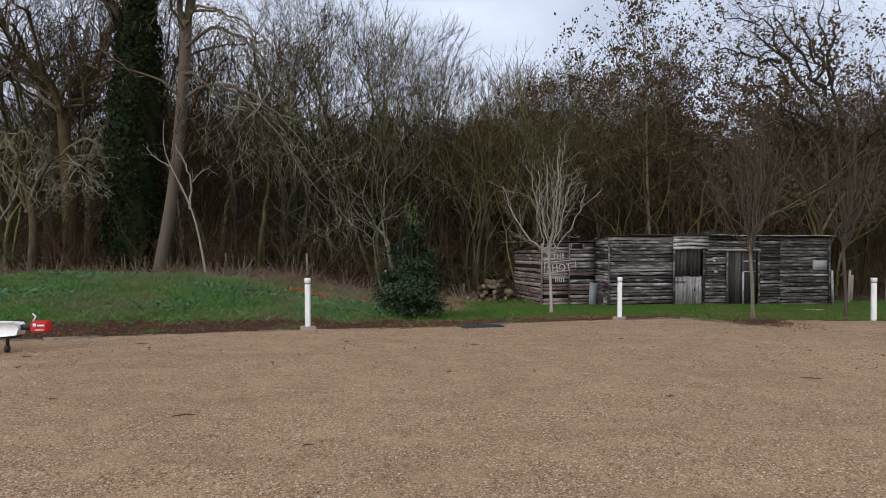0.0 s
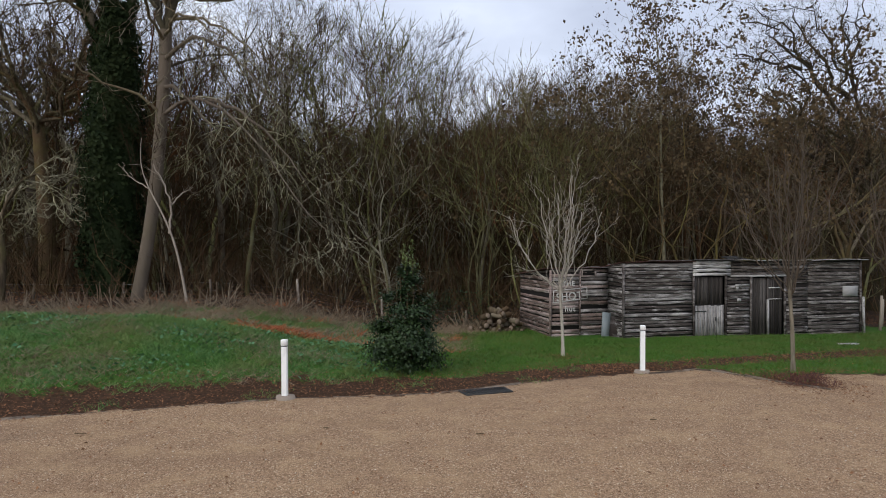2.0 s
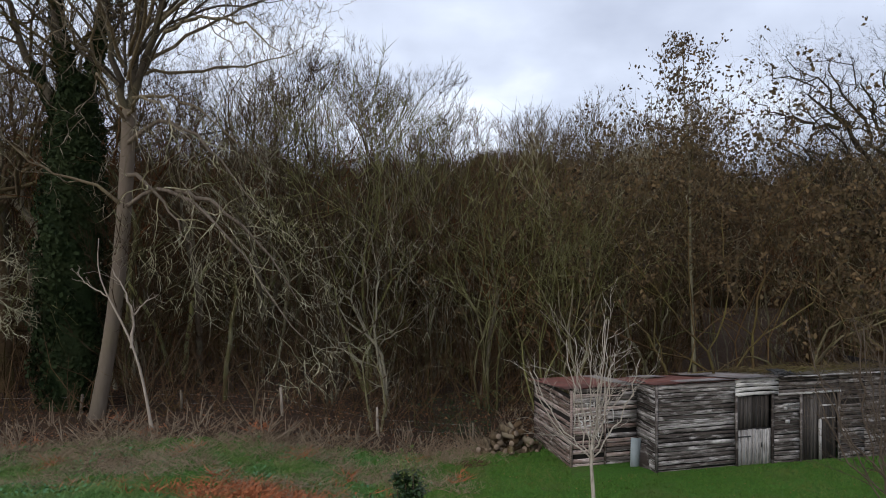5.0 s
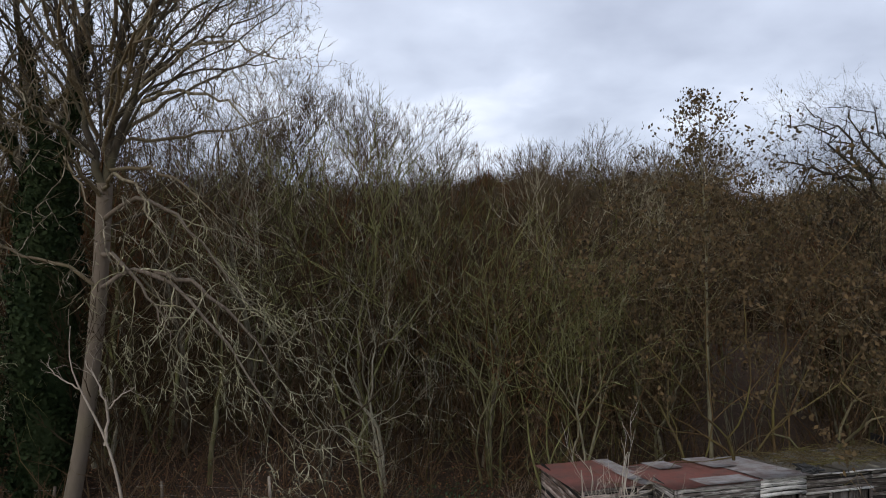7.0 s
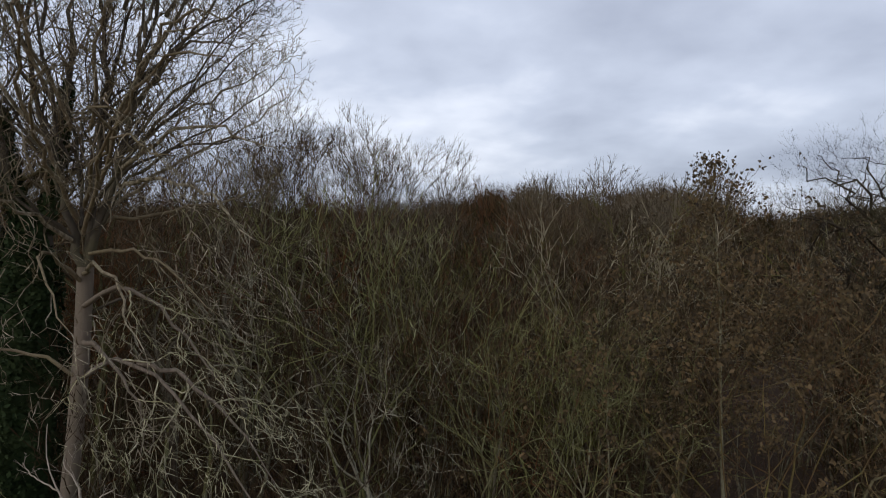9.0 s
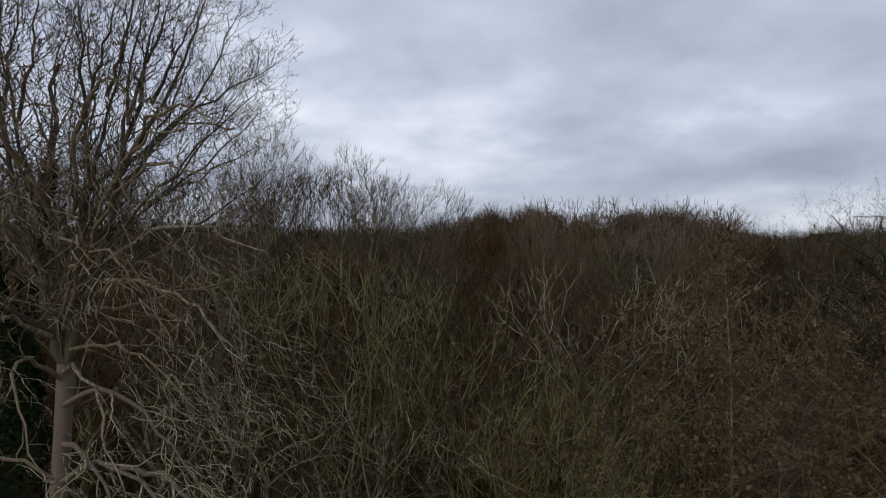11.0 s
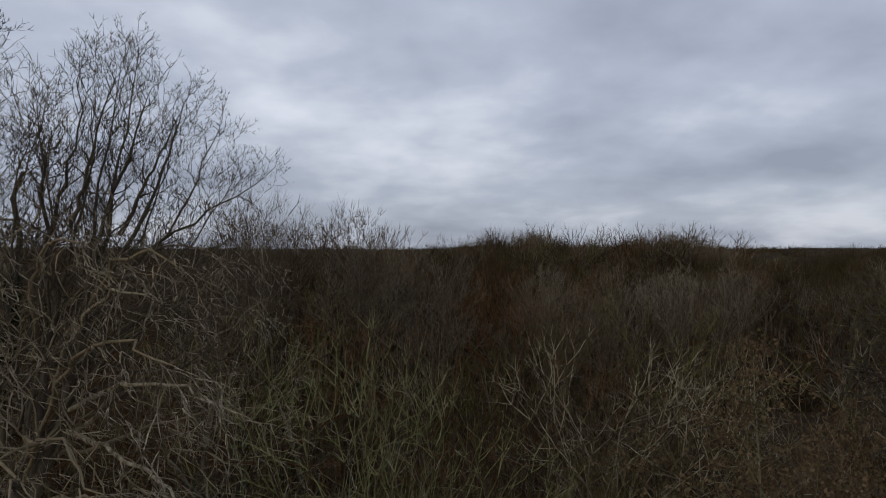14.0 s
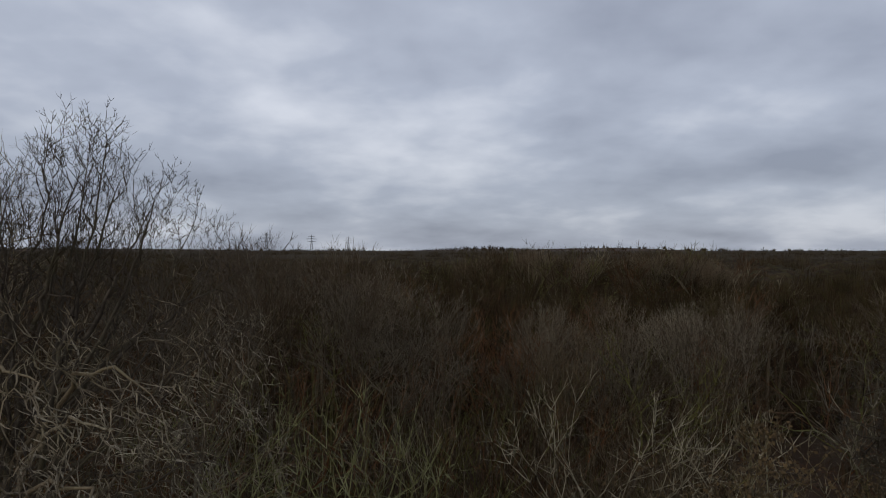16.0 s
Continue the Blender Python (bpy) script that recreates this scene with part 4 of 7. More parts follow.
def build_canopy():
    """The closed crown of the wood from its middle to the horizon, with its shaded front."""
    ys = np.concatenate([np.arange(84, 260, 1.7), np.geomspace(262, 1500, 60)])
    us = np.linspace(-1, 1, 190)
    crown_rng = np.random.default_rng(31)
    bumps = []
    for _ in range(420):
        q = 84 + 216 * crown_rng.random() ** 1.5
        bumps.append((crown_rng.uniform(-1, 1) * (0.8 * q + 10), q, crown_rng.uniform(2.5, 5.5), crown_rng.uniform(0.3, 1.2)))
    v = []
    for y in ys:
        x = us * (0.8 * y + 25)
        z = float(np.interp(y, (84, 92, 110, 200, 400), (10.0, 13.5, 15.6, 16.6, 17.0))) + 0.9 * np.sin(x / 23 + y / 51) * np.sin(y / 37) + crown_rng.uniform(-0.55, 0.55, len(us))
        for bx, by, r, h in bumps:
            if abs(y - by) < 2 * r:
                z = z + h * np.exp(-(((x - bx) / r) ** 2 + ((y - by) / r) ** 2) * 1.4)
        z = z + smooth01((y - 900) / 500) * (2.2 + 0.8 * np.sin(x / 60))
        v.append(np.stack([x + crown_rng.uniform(-0.5, 0.5, len(us)), np.full_like(x, y) + crown_rng.uniform(-0.6, 0.6, len(us)), z], -1))
    foot = v[0].copy()
    foot[:, 2] = -1.0
    v = np.array([foot] + v)
    ny, nx = v.shape[:2]
    i = (np.arange(ny - 1)[:, None] * nx + np.arange(nx - 1)[None]).ravel()
    me = Mesh()
    me.add(v.reshape(-1, 3), [np.stack([i, i + 1, i + nx + 1, i + nx], -1)])
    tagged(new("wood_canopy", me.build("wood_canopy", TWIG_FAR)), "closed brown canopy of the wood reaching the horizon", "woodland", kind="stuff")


build_canopy()


# ---- the trees that stand out ----
HERO = [Level(8, 8, 0.05, 0.05, 0.5), Level(7, 6, 0.15, 0.05, 0.2, (6, 8), 0.3, 42, 0.45, 0.3, 0.5, 0.05),
        Level(6, 4, 0.2, 0.04, 0.25, (13, 15), 0.15, 48, 0.42, 0.3, 0.5, 0.022), Level(4, 3, 0.22, 0.05, 0.35, (8, 10), 0.12, 46, 0.42, 0.35, 0.5, 0.012),
        Level(3, 2, 0.22, 0.06, 0.4, (5, 8), 0.12, 42, 0.6, 0.35, 0.6, 0.009)]
DROOP = Habit(1, 0, 0, 5, 36, -0.005, 0.22, 0.87, 0.6, 0.12, 0.05, 0.0135, 0.76)
SPRAY = Habit(1, 0, 0, 5, 38, -0.04, 0.25, 0.87, 0.6, 0.12, 0.05, 0.0135, 0.76)
TANGLE = [Level(7, 6, 0.12, 0.0, 0.25), Level(6, 4, 0.2, -0.03, 0.25, (8, 9), 0.25, 42, 0.52, 0.35, 0.5, 0.024),
          Level(6, 3, 0.28, -0.03, 0.35, (5, 6), 0.15, 46, 0.5, 0.4, 0.55, 0.015), Level(4, 3, 0.3, 0.02, 0.4, (4, 5), 0.15, 48, 0.5, 0.4, 0.6, 0.011),
          Level(3, 2, 0.3, 0.06, 0.5, (3, 4), 0.2, 48, 0.5, 0.4, 0.7, 0.009)]
FAR_OAK = [Level(8, 8, 0.05, 0.05, 0.5), Level(7, 6, 0.15, 0.05, 0.2, (6, 8), 0.3, 42, 0.45, 0.3, 0.5, 0.05),
           Level(6, 4, 0.2, 0.04, 0.25, (10, 12), 0.15, 48, 0.42, 0.3, 0.5, 0.024), Level(4, 2, 0.22, 0.05, 0.35, (6, 8), 0.12, 46, 0.42, 0.35, 0.5, 0.014),
           Level(2, 2, 0.22, 0.06, 0.4, (5, 6), 0.12, 42, 0.6, 0.35, 0.6, 0.010)]
ASH_TOP = Habit(1, 0, 0, 5, 34, 0.04, 0.15, 0.80, 0.9, 0.15, 0.05, 0.0075, 0.70)
OAK_TOP = Habit(1, 0, 0, 5, 36, 0.02, 0.20, 0.82, 0.9, 0.15, 0.05, 0.011, 0.72)


def along(points, n):
    """A smooth line of n + 1 points through a few way points."""
    p = np.array(points, float)
    t = np.linspace(0, len(p) - 1, n + 1)
    q = np.stack([np.interp(t, np.arange(len(p)), p[:, k]) for k in range(3)], -1)
    for _ in range(2):
        q[1:-1] = 0.5 * q[1:-1] + 0.25 * (q[:-2] + q[2:])
    return q


def led_limb(tree, rng, way, r0, r1, spec, mats, twig_label="", start=0, vigour=1.0, wobble=0.012, rate=2.7):
    """A limb that follows way, as a part, with its twigs as a part of the limb."""
    pts = along(way, 12)
    span = float(np.linalg.norm(pts[-1] - pts[0]))
    pts[1:-1] += rng.normal(0, min(0.3, wobble * span), (len(pts) - 2, 3))
    rad = np.linspace(r0, r1, len(pts))
    bough, crown, tips = Mesh(), Mesh(), []
    bough.tube(pts, rad, 7)
    length = np.linalg.norm(np.diff(pts, axis=0), axis=1).sum()
    if isinstance(spec, Habit):
        # forked branches all along the limb, and a crown of them at its end
        n = max(6, int(length * rate))
        turn = rng.random() * 6.28
        for j in range(n):
            f = (0.28 + 0.72 * (j + rng.random()) / n) * (len(pts) - 1)
            i = min(int(f), len(pts) - 2)
            tang = unit(pts[i + 1] - pts[i])
            e1 = unit(np.cross(tang, (0.31, 0.2, 0.93) if abs(tang[2]) < 0.9 else (0.93, 0.31, 0.1)))
            e2 = np.cross(tang, e1)
            turn += 2.4 + rng.normal(0, 0.4)
            a = radians(rng.uniform(30, 62))
            d = tang * math.cos(a) + (e1 * math.cos(turn) + e2 * math.sin(turn)) * math.sin(a)
            fork([crown, crown], rng, pts[i] + (pts[i + 1] - pts[i]) * (f - i), d, vigour * rng.uniform(0.7, 1.25), max(0.016, rad[i] * 0.5), spec.depth - 1, spec, tips)
        fork([crown, crown], rng, pts[-1], unit(pts[-1] - pts[-2]), vigour * 0.8, max(0.014, r1), spec.depth - 1, spec, tips)
    else:
        sprout([crown], rng, list(pts), rad, length * vigour, start, spec, tips)
    limb_ob = part("limb", bough, mats[0], tree, smooth=True)
    part("spray", crown, mats[1], limb_ob, twig_label, kind="stuff")
    return tips


def big_tree():
    rng = np.random.default_rng(5)
    t = thing("ash_tree", "tall bare ash tree with grey trunk and drooping lichen-covered boughs", "tree")
    trunk = Mesh()
    way = [(-11.95, 26.8, 0.4), (-11.8, 26.8, 1.3), (-11.3, 26.8, 4.0), (-11.0, 26.8, 7.0), (-10.85, 26.8, 9.0), (-10.75, 26.8, 11.4)]
    pts = along(way, 14)
    rad = np.interp(np.linspace(0, 1, 15), (0, 0.08, 0.3, 1), (0.36, 0.27, 0.24, 0.23))
    trunk.tube(pts, rad, 14)
    part("trunk", trunk, BARK_TRUNK, t, smooth=True)
    crotch = (-10.75, 26.8, 11.3)
    ups = [[crotch, (-11.2, 26.6, 12.9), (-11.6, 26.3, 15.8), (-12.4, 26.0, 19.4), (-12.8, 26, 22.0)],
           [crotch, (-10.4, 26.9, 14.0), (-10.2, 27.0, 16.8), (-10.2, 26.4, 19.6), (-10.0, 26, 21.7)],
           [crotch, (-9.7, 26.7, 13.9), (-9.1, 26.2, 16.5), (-7.9, 26.0, 19.6), (-7.3, 26.0, 22.0)],
           [(-10.6, 26.8, 12.2), (-9.3, 26.4, 14.1), (-7.6, 25.9, 14.9), (-5.9, 25.6, 15.6), (-4.6, 25.6, 16.8)],
           [(-10.9, 26.8, 12.6), (-11.5, 27.9, 14.5), (-12.2, 29.4, 17.4), (-12.6, 30.2, 21.0)],
           [(-10.5, 26.8, 13.3), (-9.4, 28.0, 15.4), (-7.8, 29.0, 18.0), (-6.4, 29.6, 20.4)],
           [(-10.9, 26.7, 12.0), (-12.2, 25.6, 13.5), (-13.9, 24.7, 15.4), (-15.4, 24, 18.8)],
           [(-10.2, 26.8, 16.0), (-9.4, 26.5, 18.4), (-8.8, 26.2, 20.0), (-8.6, 26.0, 21.6)],
           [(-9.3, 26.3, 15.6), (-7.9, 25.9, 17.4), (-6.5, 26.0, 19.0), (-5.7, 26.0, 20.9)],
           [(-10.6, 26.7, 12.8), (-9.0, 25.6, 14.8), (-7.4, 25.2, 16.2), (-6.1, 25.0, 17.4), (-4.9, 25.0, 18.6)],
           [(-11.4, 26.5, 15.0), (-11.2, 25.4, 17.4), (-11.3, 24.8, 20.0), (-11.2, 24.6, 22.2)],
           [(-9.0, 26.2, 16.6), (-7.7, 26.6, 18.2), (-6.2, 27.0, 19.2), (-5.0, 27.2, 20.0)],
           [(-10.3, 26.9, 13.6), (-8.8, 27.2, 15.0), (-6.9, 27.4, 15.2), (-5.2, 27.4, 15.6)],
           [(-8.4, 26.0, 17.4), (-7.3, 25.8, 19.0), (-6.7, 25.8, 20.6), (-6.4, 25.8, 21.6)],
           [(-11.0, 26.6, 12.2), (-11.8, 25.2, 13.6), (-12.4, 24.4, 15.4), (-12.8, 24.0, 17.6)],
           [(-11.0, 26.8, 13.0), (-12.6, 26.8, 15.6), (-14.0, 26.6, 17.6), (-15.0, 26.4, 20.0)],
           [(-10.6, 26.6, 13.4), (-9.9, 26.0, 16.2), (-9.4, 25.6, 18.6), (-9.3, 25.4, 20.8)],
           [(-10.9, 26.8, 13.8), (-11.6, 27.2, 16.6), (-11.6, 27.6, 19.2), (-11.4, 27.8, 21.8)],
           [(-11.2, 26.8, 14.6), (-12.8, 27.2, 17.0), (-13.8, 27.4, 19.4), (-14.4, 27.4, 21.6)],
           [(-10.0, 26.8, 15.2), (-8.8, 27.2, 17.2), (-7.9, 27.4, 19.0), (-7.4, 27.4, 20.8)],
           [(-9.6, 26.6, 14.4), (-8.0, 26.2, 16.0), (-6.6, 26.2, 17.0), (-5.4, 26.4, 18.2)],
           [(-10.9, 26.8, 9.8), (-9.6, 27.4, 10.6), (-8.2, 27.8, 10.8), (-6.9, 28.0, 11.6)]]
    # the upright leaders that close the crown's top
    for a, b, c in (((-8.6, 26.0, 18.0), (-8.0, 26.0, 20.4), (-7.6, 26.1, 22.9)), ((-9.0, 26.4, 17.6), (-8.9, 26.8, 20.2), (-8.5, 27.0, 22.8)), ((-8.0, 26.0, 18.6), (-7.1, 25.8, 20.2), (-6.5, 25.8, 21.4)),
                    ((-10.2, 26.6, 18.4), (-9.6, 26.9, 20.8), (-9.5, 27.0, 23.0)), ((-12.0, 26.0, 18.4), (-12.0, 26.4, 20.8), (-11.8, 26.6, 23.2)), ((-12.4, 26.0, 18.6), (-13.4, 26.0, 20.8), (-13.8, 26.2, 23.0)),
                    ((-11.2, 25.4, 18.0), (-10.6, 25.2, 20.4), (-10.4, 25.0, 22.6)), ((-9.2, 26.0, 18.8), (-8.2, 25.2, 20.6), (-7.5, 24.8, 22.0)), ((-13.9, 24.7, 16.4), (-13.6, 24.8, 19.0), (-13.2, 25.0, 21.4))):
        ups.append([a, tuple((np.array(a) + b) / 2), b, c])
    for w in ups:
        led_limb(t, rng, w, 0.14 if w[0] == crotch else 0.058, 0.010, ASH_TOP, (BARK_OLD, TWIG_ASH), vigour=0.51, wobble=0.008, rate=3.1)
    downs = [[(-11.0, 26.6, 8.2), (-11.5, 26.3, 8.8), (-12.9, 25.8, 9.1), (-13.4, 25.4, 9.6), (-14.3, 24.9, 10.6)],
             [(-10.9, 26.8, 8.1), (-10.2, 26.7, 8.8), (-8.6, 26.2, 8.5), (-7.2, 25.9, 7.1), (-5.6, 25.7, 5.0), (-4.2, 25.5, 3.5)],
             [(-10.8, 26.7, 9.2), (-10.0, 26.4, 8.9), (-9.0, 26.0, 7.9), (-8.2, 25.7, 6.4)],
             [(-9.0, 26.4, 8.6), (-7.6, 26.6, 8.2), (-6.2, 26.6, 6.8), (-5.0, 26.6, 5.0)],
             [(-10.7, 26.6, 11.2), (-10.0, 25.7, 11.6), (-8.9, 24.8, 11.2), (-7.9, 23.6, 10.3), (-6.9, 22.4, 9.6)],
             [(-10.8, 26.6, 11.0), (-10.9, 25.3, 11.8), (-10.4, 23.9, 11.9), (-9.3, 22.6, 11.1), (-8.2, 21.6, 10.2)],
             [(-10.7, 26.6, 12.4), (-9.6, 25.2, 13.6), (-8.2, 22.9, 14.4), (-7.1, 20.8, 15.0), (-6.1, 19.3, 14.7)],
             [(-10.6, 26.7, 11.8), (-9.4, 26.9, 12.0), (-8.0, 26.8, 11.2), (-6.6, 26.4, 10.0)],
             [(-10.4, 27.0, 13.0), (-8.6, 27.8, 14.6), (-6.8, 28.2, 15.6), (-5.2, 28.4, 16.8)],
             [(-10.6, 27.0, 14.0), (-9.0, 28.4, 16.2), (-7.4, 29.0, 17.2), (-6.0, 29.2, 18.0)],
             [(-10.5, 27.0, 12.6), (-8.8, 28.2, 13.2), (-7.0, 29.0, 13.6), (-5.4, 29.4, 14.4)],
             [(-9.8, 26.4, 15.0), (-8.4, 25.0, 16.6), (-7.0, 23.8, 17.4), (-5.8, 23.0, 17.4)],
             [(-10.6, 26.5, 13.2), (-9.2, 24.2, 14.2), (-7.4, 22.6, 14.6), (-6.0, 21.6, 14.0)],
             [(-11.2, 26.4, 14.0), (-11.2, 24.4, 16.0), (-10.2, 22.8, 17.0), (-9.0, 21.8, 17.2)],
             [(-9.2, 26.0, 13.8), (-7.4, 24.6, 13.8), (-5.8, 23.6, 13.2), (-4.6, 23.0, 12.2)],
             [(-10.4, 26.7, 13.6), (-8.9, 24.9, 15.4), (-7.3, 23.4, 16.4), (-5.9, 22.4, 16.6), (-4.9, 21.8, 16.2)],
             [(-9.6, 26.4, 14.2), (-7.6, 25.2, 15.2), (-5.9, 24.6, 15.2), (-4.4, 24.4, 14.6)],
             [(-10.8, 26.5, 12.8), (-10.6, 24.2, 14.6), (-9.6, 22.4, 15.6), (-8.4, 21.2, 15.8)],
             [(-10.8, 26.7, 10.2), (-9.4, 26.0, 11.0), (-8.0, 25.6, 10.4), (-6.8, 25.4, 9.0), (-5.6, 25.2, 7.6)],
             [(-11.0, 26.5, 12.2), (-11.3, 24.6, 13.0), (-10.6, 22.3, 13.4), (-9.4, 20.9, 12.6)],
             [(-10.5, 26.6, 15.5), (-9.4, 24.8, 17.6), (-8.0, 23.4, 18.6), (-6.8, 22.4, 18.4)],
             [(-11.0, 26.5, 15.5), (-11.2, 24.6, 18.0), (-10.6, 23.2, 19.0), (-9.8, 22.4, 18.6)],
             [(-9.4, 26.4, 16.0), (-7.8, 25.2, 17.8), (-6.6, 24.4, 18.4), (-5.6, 24.0, 17.8)],
             [(-12.0, 26.4, 15.5), (-13.0, 24.8, 17.8), (-13.4, 23.6, 18.8), (-13.2, 22.8, 18.4)],
             [(-10.2, 26.8, 15.5), (-8.8, 27.2, 17.6), (-7.4, 27.4, 18.4), (-6.2, 27.4, 18.2)],
             [(-11.4, 26.5, 16.0), (-12.0, 25.4, 18.4), (-11.6, 24.6, 19.4), (-11.0, 24.0, 19.2)]]
    for w in downs:
        led_limb(t, rng, w, 0.068 if w[-1][2] > 9 else 0.09, 0.014, DROOP if w[-1][2] > 9 else SPRAY, (TWIG_LICHEN if w[-1][2] > 9 else BARK_TRUNK, TWIG_LICHEN if w[-1][2] > 9 else TWIG_SPRAY), "drooping grey twigs with lichen", vigour=0.75 if w[-1][2] > 13 else 0.95, rate=1.05)


big_tree()


def ivy_leaves(rng, n, centre, r_of, z0, z1, size):
    """Leaves that clothe an upright stem."""
    z = rng.uniform(z0, z1, n)
    a = rng.random(n) * 6.28
    lump = 1 + 0.28 * np.sin(3 * a + z * 1.3) * np.sin(1.7 * z + a)
    r = r_of(z) * lump * rng.uniform(0.72, 1.04, n)
    p = np.stack([centre(z)[0] + np.cos(a) * r, centre(z)[1] + np.sin(a) * r, z], -1)
    out = np.stack([np.cos(a), np.sin(a), np.full(n, -0.35)], -1) + rng.normal(0, 0.45, (n, 3))
    return leaf_quads(rng, p, out, size * rng.uniform(0.6, 1.3, n))


def leaf_quads(rng, p, normal, size):
    """Folded four-cornered leaves at p, facing normal."""
    normal = unit3(normal)
    a = unit3(np.cross(normal, rng.normal(0, 1, p.shape)))
    b = np.cross(normal, a)
    s = np.asarray(size)[:, None]
    v = np.stack([p - a * s * 0.6, p - b * s * 0.36 + normal * s * 0.12, p + a * s * 0.6, p + b * s * 0.36 + normal * s * 0.12], 1).reshape(-1, 3)
    i = np.arange(len(p))[:, None] * 4
    return v, np.concatenate([i + (0, 1, 2), i + (0, 2, 3)])


def ivy_tree():
    rng = np.random.default_rng(6)
    t = thing("ivy_clad_tree", "old tree whose trunk is thickly clad in dark ivy", "tree")
    trunk = Mesh()
    trunk.tube(along([(-13.8, 28.4, 0.3), (-13.7, 28.4, 5), (-13.5, 28.4, 10), (-13.4, 28.4, 13)], 10), np.linspace(0.5, 0.3, 11), 10)
    part("trunk", trunk, BARK_OLD, t, smooth=True)
    ivy = Mesh()
    v, f = ivy_leaves(rng, 15000, lambda z: (-13.75 + 0.02 * z, 28.4 + 0 * z), lambda z: np.interp(z, (0.5, 2, 8, 11, 13), (0.8, 1.1, 1.2, 1.0, 0.45)), 0.5, 13.0, 0.17)
    ivy.add(v, [f])
    core = along([(-13.75, 28.4, 0.4), (-13.65, 28.4, 6), (-13.5, 28.4, 12.4)], 12)
    ivy.tube(core, np.interp(core[:, 2], (0.5, 2, 8, 11, 13), (0.6, 0.85, 0.95, 0.75, 0.2)), 12)
    part("ivy", ivy, IVY, t, "dark green ivy leaves", kind="stuff")
    for w, top, rr in (([(-13.4, 28.4, 11.5), (-14.0, 28.3, 14), (-14.3, 28.2, 17), (-14.6, 28.2, 20)], 16.5, 0.5),
                       ([(-13.3, 28.4, 11.5), (-12.8, 28.6, 14), (-12.5, 28.8, 17), (-12.2, 28.8, 20.5)], 17.5, 0.36),
                       ([(-13.6, 28.4, 10.5), (-15.0, 28.6, 13), (-16.4, 28.9, 16), (-17.4, 29, 18.5)], 13.5, 0.4)):
        led_limb(t, rng, w, 0.2, 0.05, HERO, (BARK_OLD, TWIG_WOOD), start=1)
        line = np.array(w)
        sleeve = Mesh()
        v, f = ivy_leaves(rng, 2200, lambda z: (np.interp(z, line[:, 2], line[:, 0]), np.interp(z, line[:, 2], line[:, 1])), lambda z: np.interp(z, (11, top), (rr, 0.16)), line[0, 2], top, 0.15)
        sleeve.add(v, [f])
        part("ivy", sleeve, IVY, t, "dark green ivy leaves", kind="stuff")


ivy_tree()


def dead_birch():
    rng = np.random.default_rng(7)
    t = thing("dead_tree", "thin pale dead tree leaning beside the ash", "tree")
    trunk = Mesh()
    pts = along([(-9.5, 25.8, 0.55), (-9.6, 25.8, 1.2), (-9.85, 25.8, 2.6), (-10.25, 25.8, 3.8), (-10.9, 25.75, 5.0), (-11.3, 25.7, 5.9), (-11.2, 25.7, 7.0)], 14)
    trunk.tube(pts, np.interp(np.linspace(0, 1, 15), (0, 0.1, 0.5, 1), (0.12, 0.05, 0.035, 0.010)), 8)
    part("trunk", trunk, BARK_PALE, t, smooth=True)
    thin = [Level(4, 4, 0.1, 0.05), Level(4, 3, 0.14, 0.06, 0.3, (3, 4), 0.3, 40, 0.4, 0.3, 0.5, 0.01), Level(3, 3, 0.18, 0.06, 0.4, (2, 3), 0.3, 40, 0.5, 0.4, 0.6, 0.007)]
    for w, r in (([(-10.2, 25.8, 3.4), (-10.1, 25.8, 4.4), (-10.25, 25.7, 5.2), (-10.7, 25.6, 6.0)], 0.05), ([(-10.1, 25.8, 4.5), (-9.7, 25.8, 4.95), (-9.3, 25.8, 5.15)], 0.03),
                 ([(-10.95, 25.75, 5.1), (-11.6, 25.7, 5.5), (-11.9, 25.7, 5.9)], 0.025)):
        led_limb(t, rng, w, r, 0.012, thin, (BARK_PALE, BARK_PALE))


dead_birch()


def oak_like(name, label, seed, x, y, height, r, lean, mats):
    rng = np.random.default_rng(seed)
    g = float(ground_z(x, y))
    t = thing(name, label, "tree")
    trunk = Mesh()
    fork = height * 0.42
    trunk.tube(along([(x, y, g - 0.2), (x + lean * 0.3, y, g + fork * 0.5), (x + lean, y, g + fork)], 8), np.linspace(r * 1.35, r * 0.9, 9), 10)
    part("trunk", trunk, mats[0], t, smooth=True)
    k = 9
    for i in range(k):
        a = 6.28 * i / k + rng.uniform(-0.3, 0.3)
        reach = height * rng.uniform(0.26, 0.42)
        lift = height * rng.uniform(0.22, 0.58)
        c, s = math.cos(a), math.sin(a)
        b = np.array((x + lean, y, g + fork * rng.uniform(0.75, 1.0)))
        w = [b, b + (c * reach * 0.35, s * reach * 0.35, lift * 0.45), b + (c * reach * 0.7, s * reach * 0.7, lift * 0.7), b + (c * reach, s * reach, lift)]
        w[2] = w[2] + rng.normal(0, 0.35, 3)
        led_limb(t, rng, w, r * 0.36, 0.02, FAR_OAK, (mats[0], mats[1]), start=1, vigour=0.7, wobble=0.03)
    return t


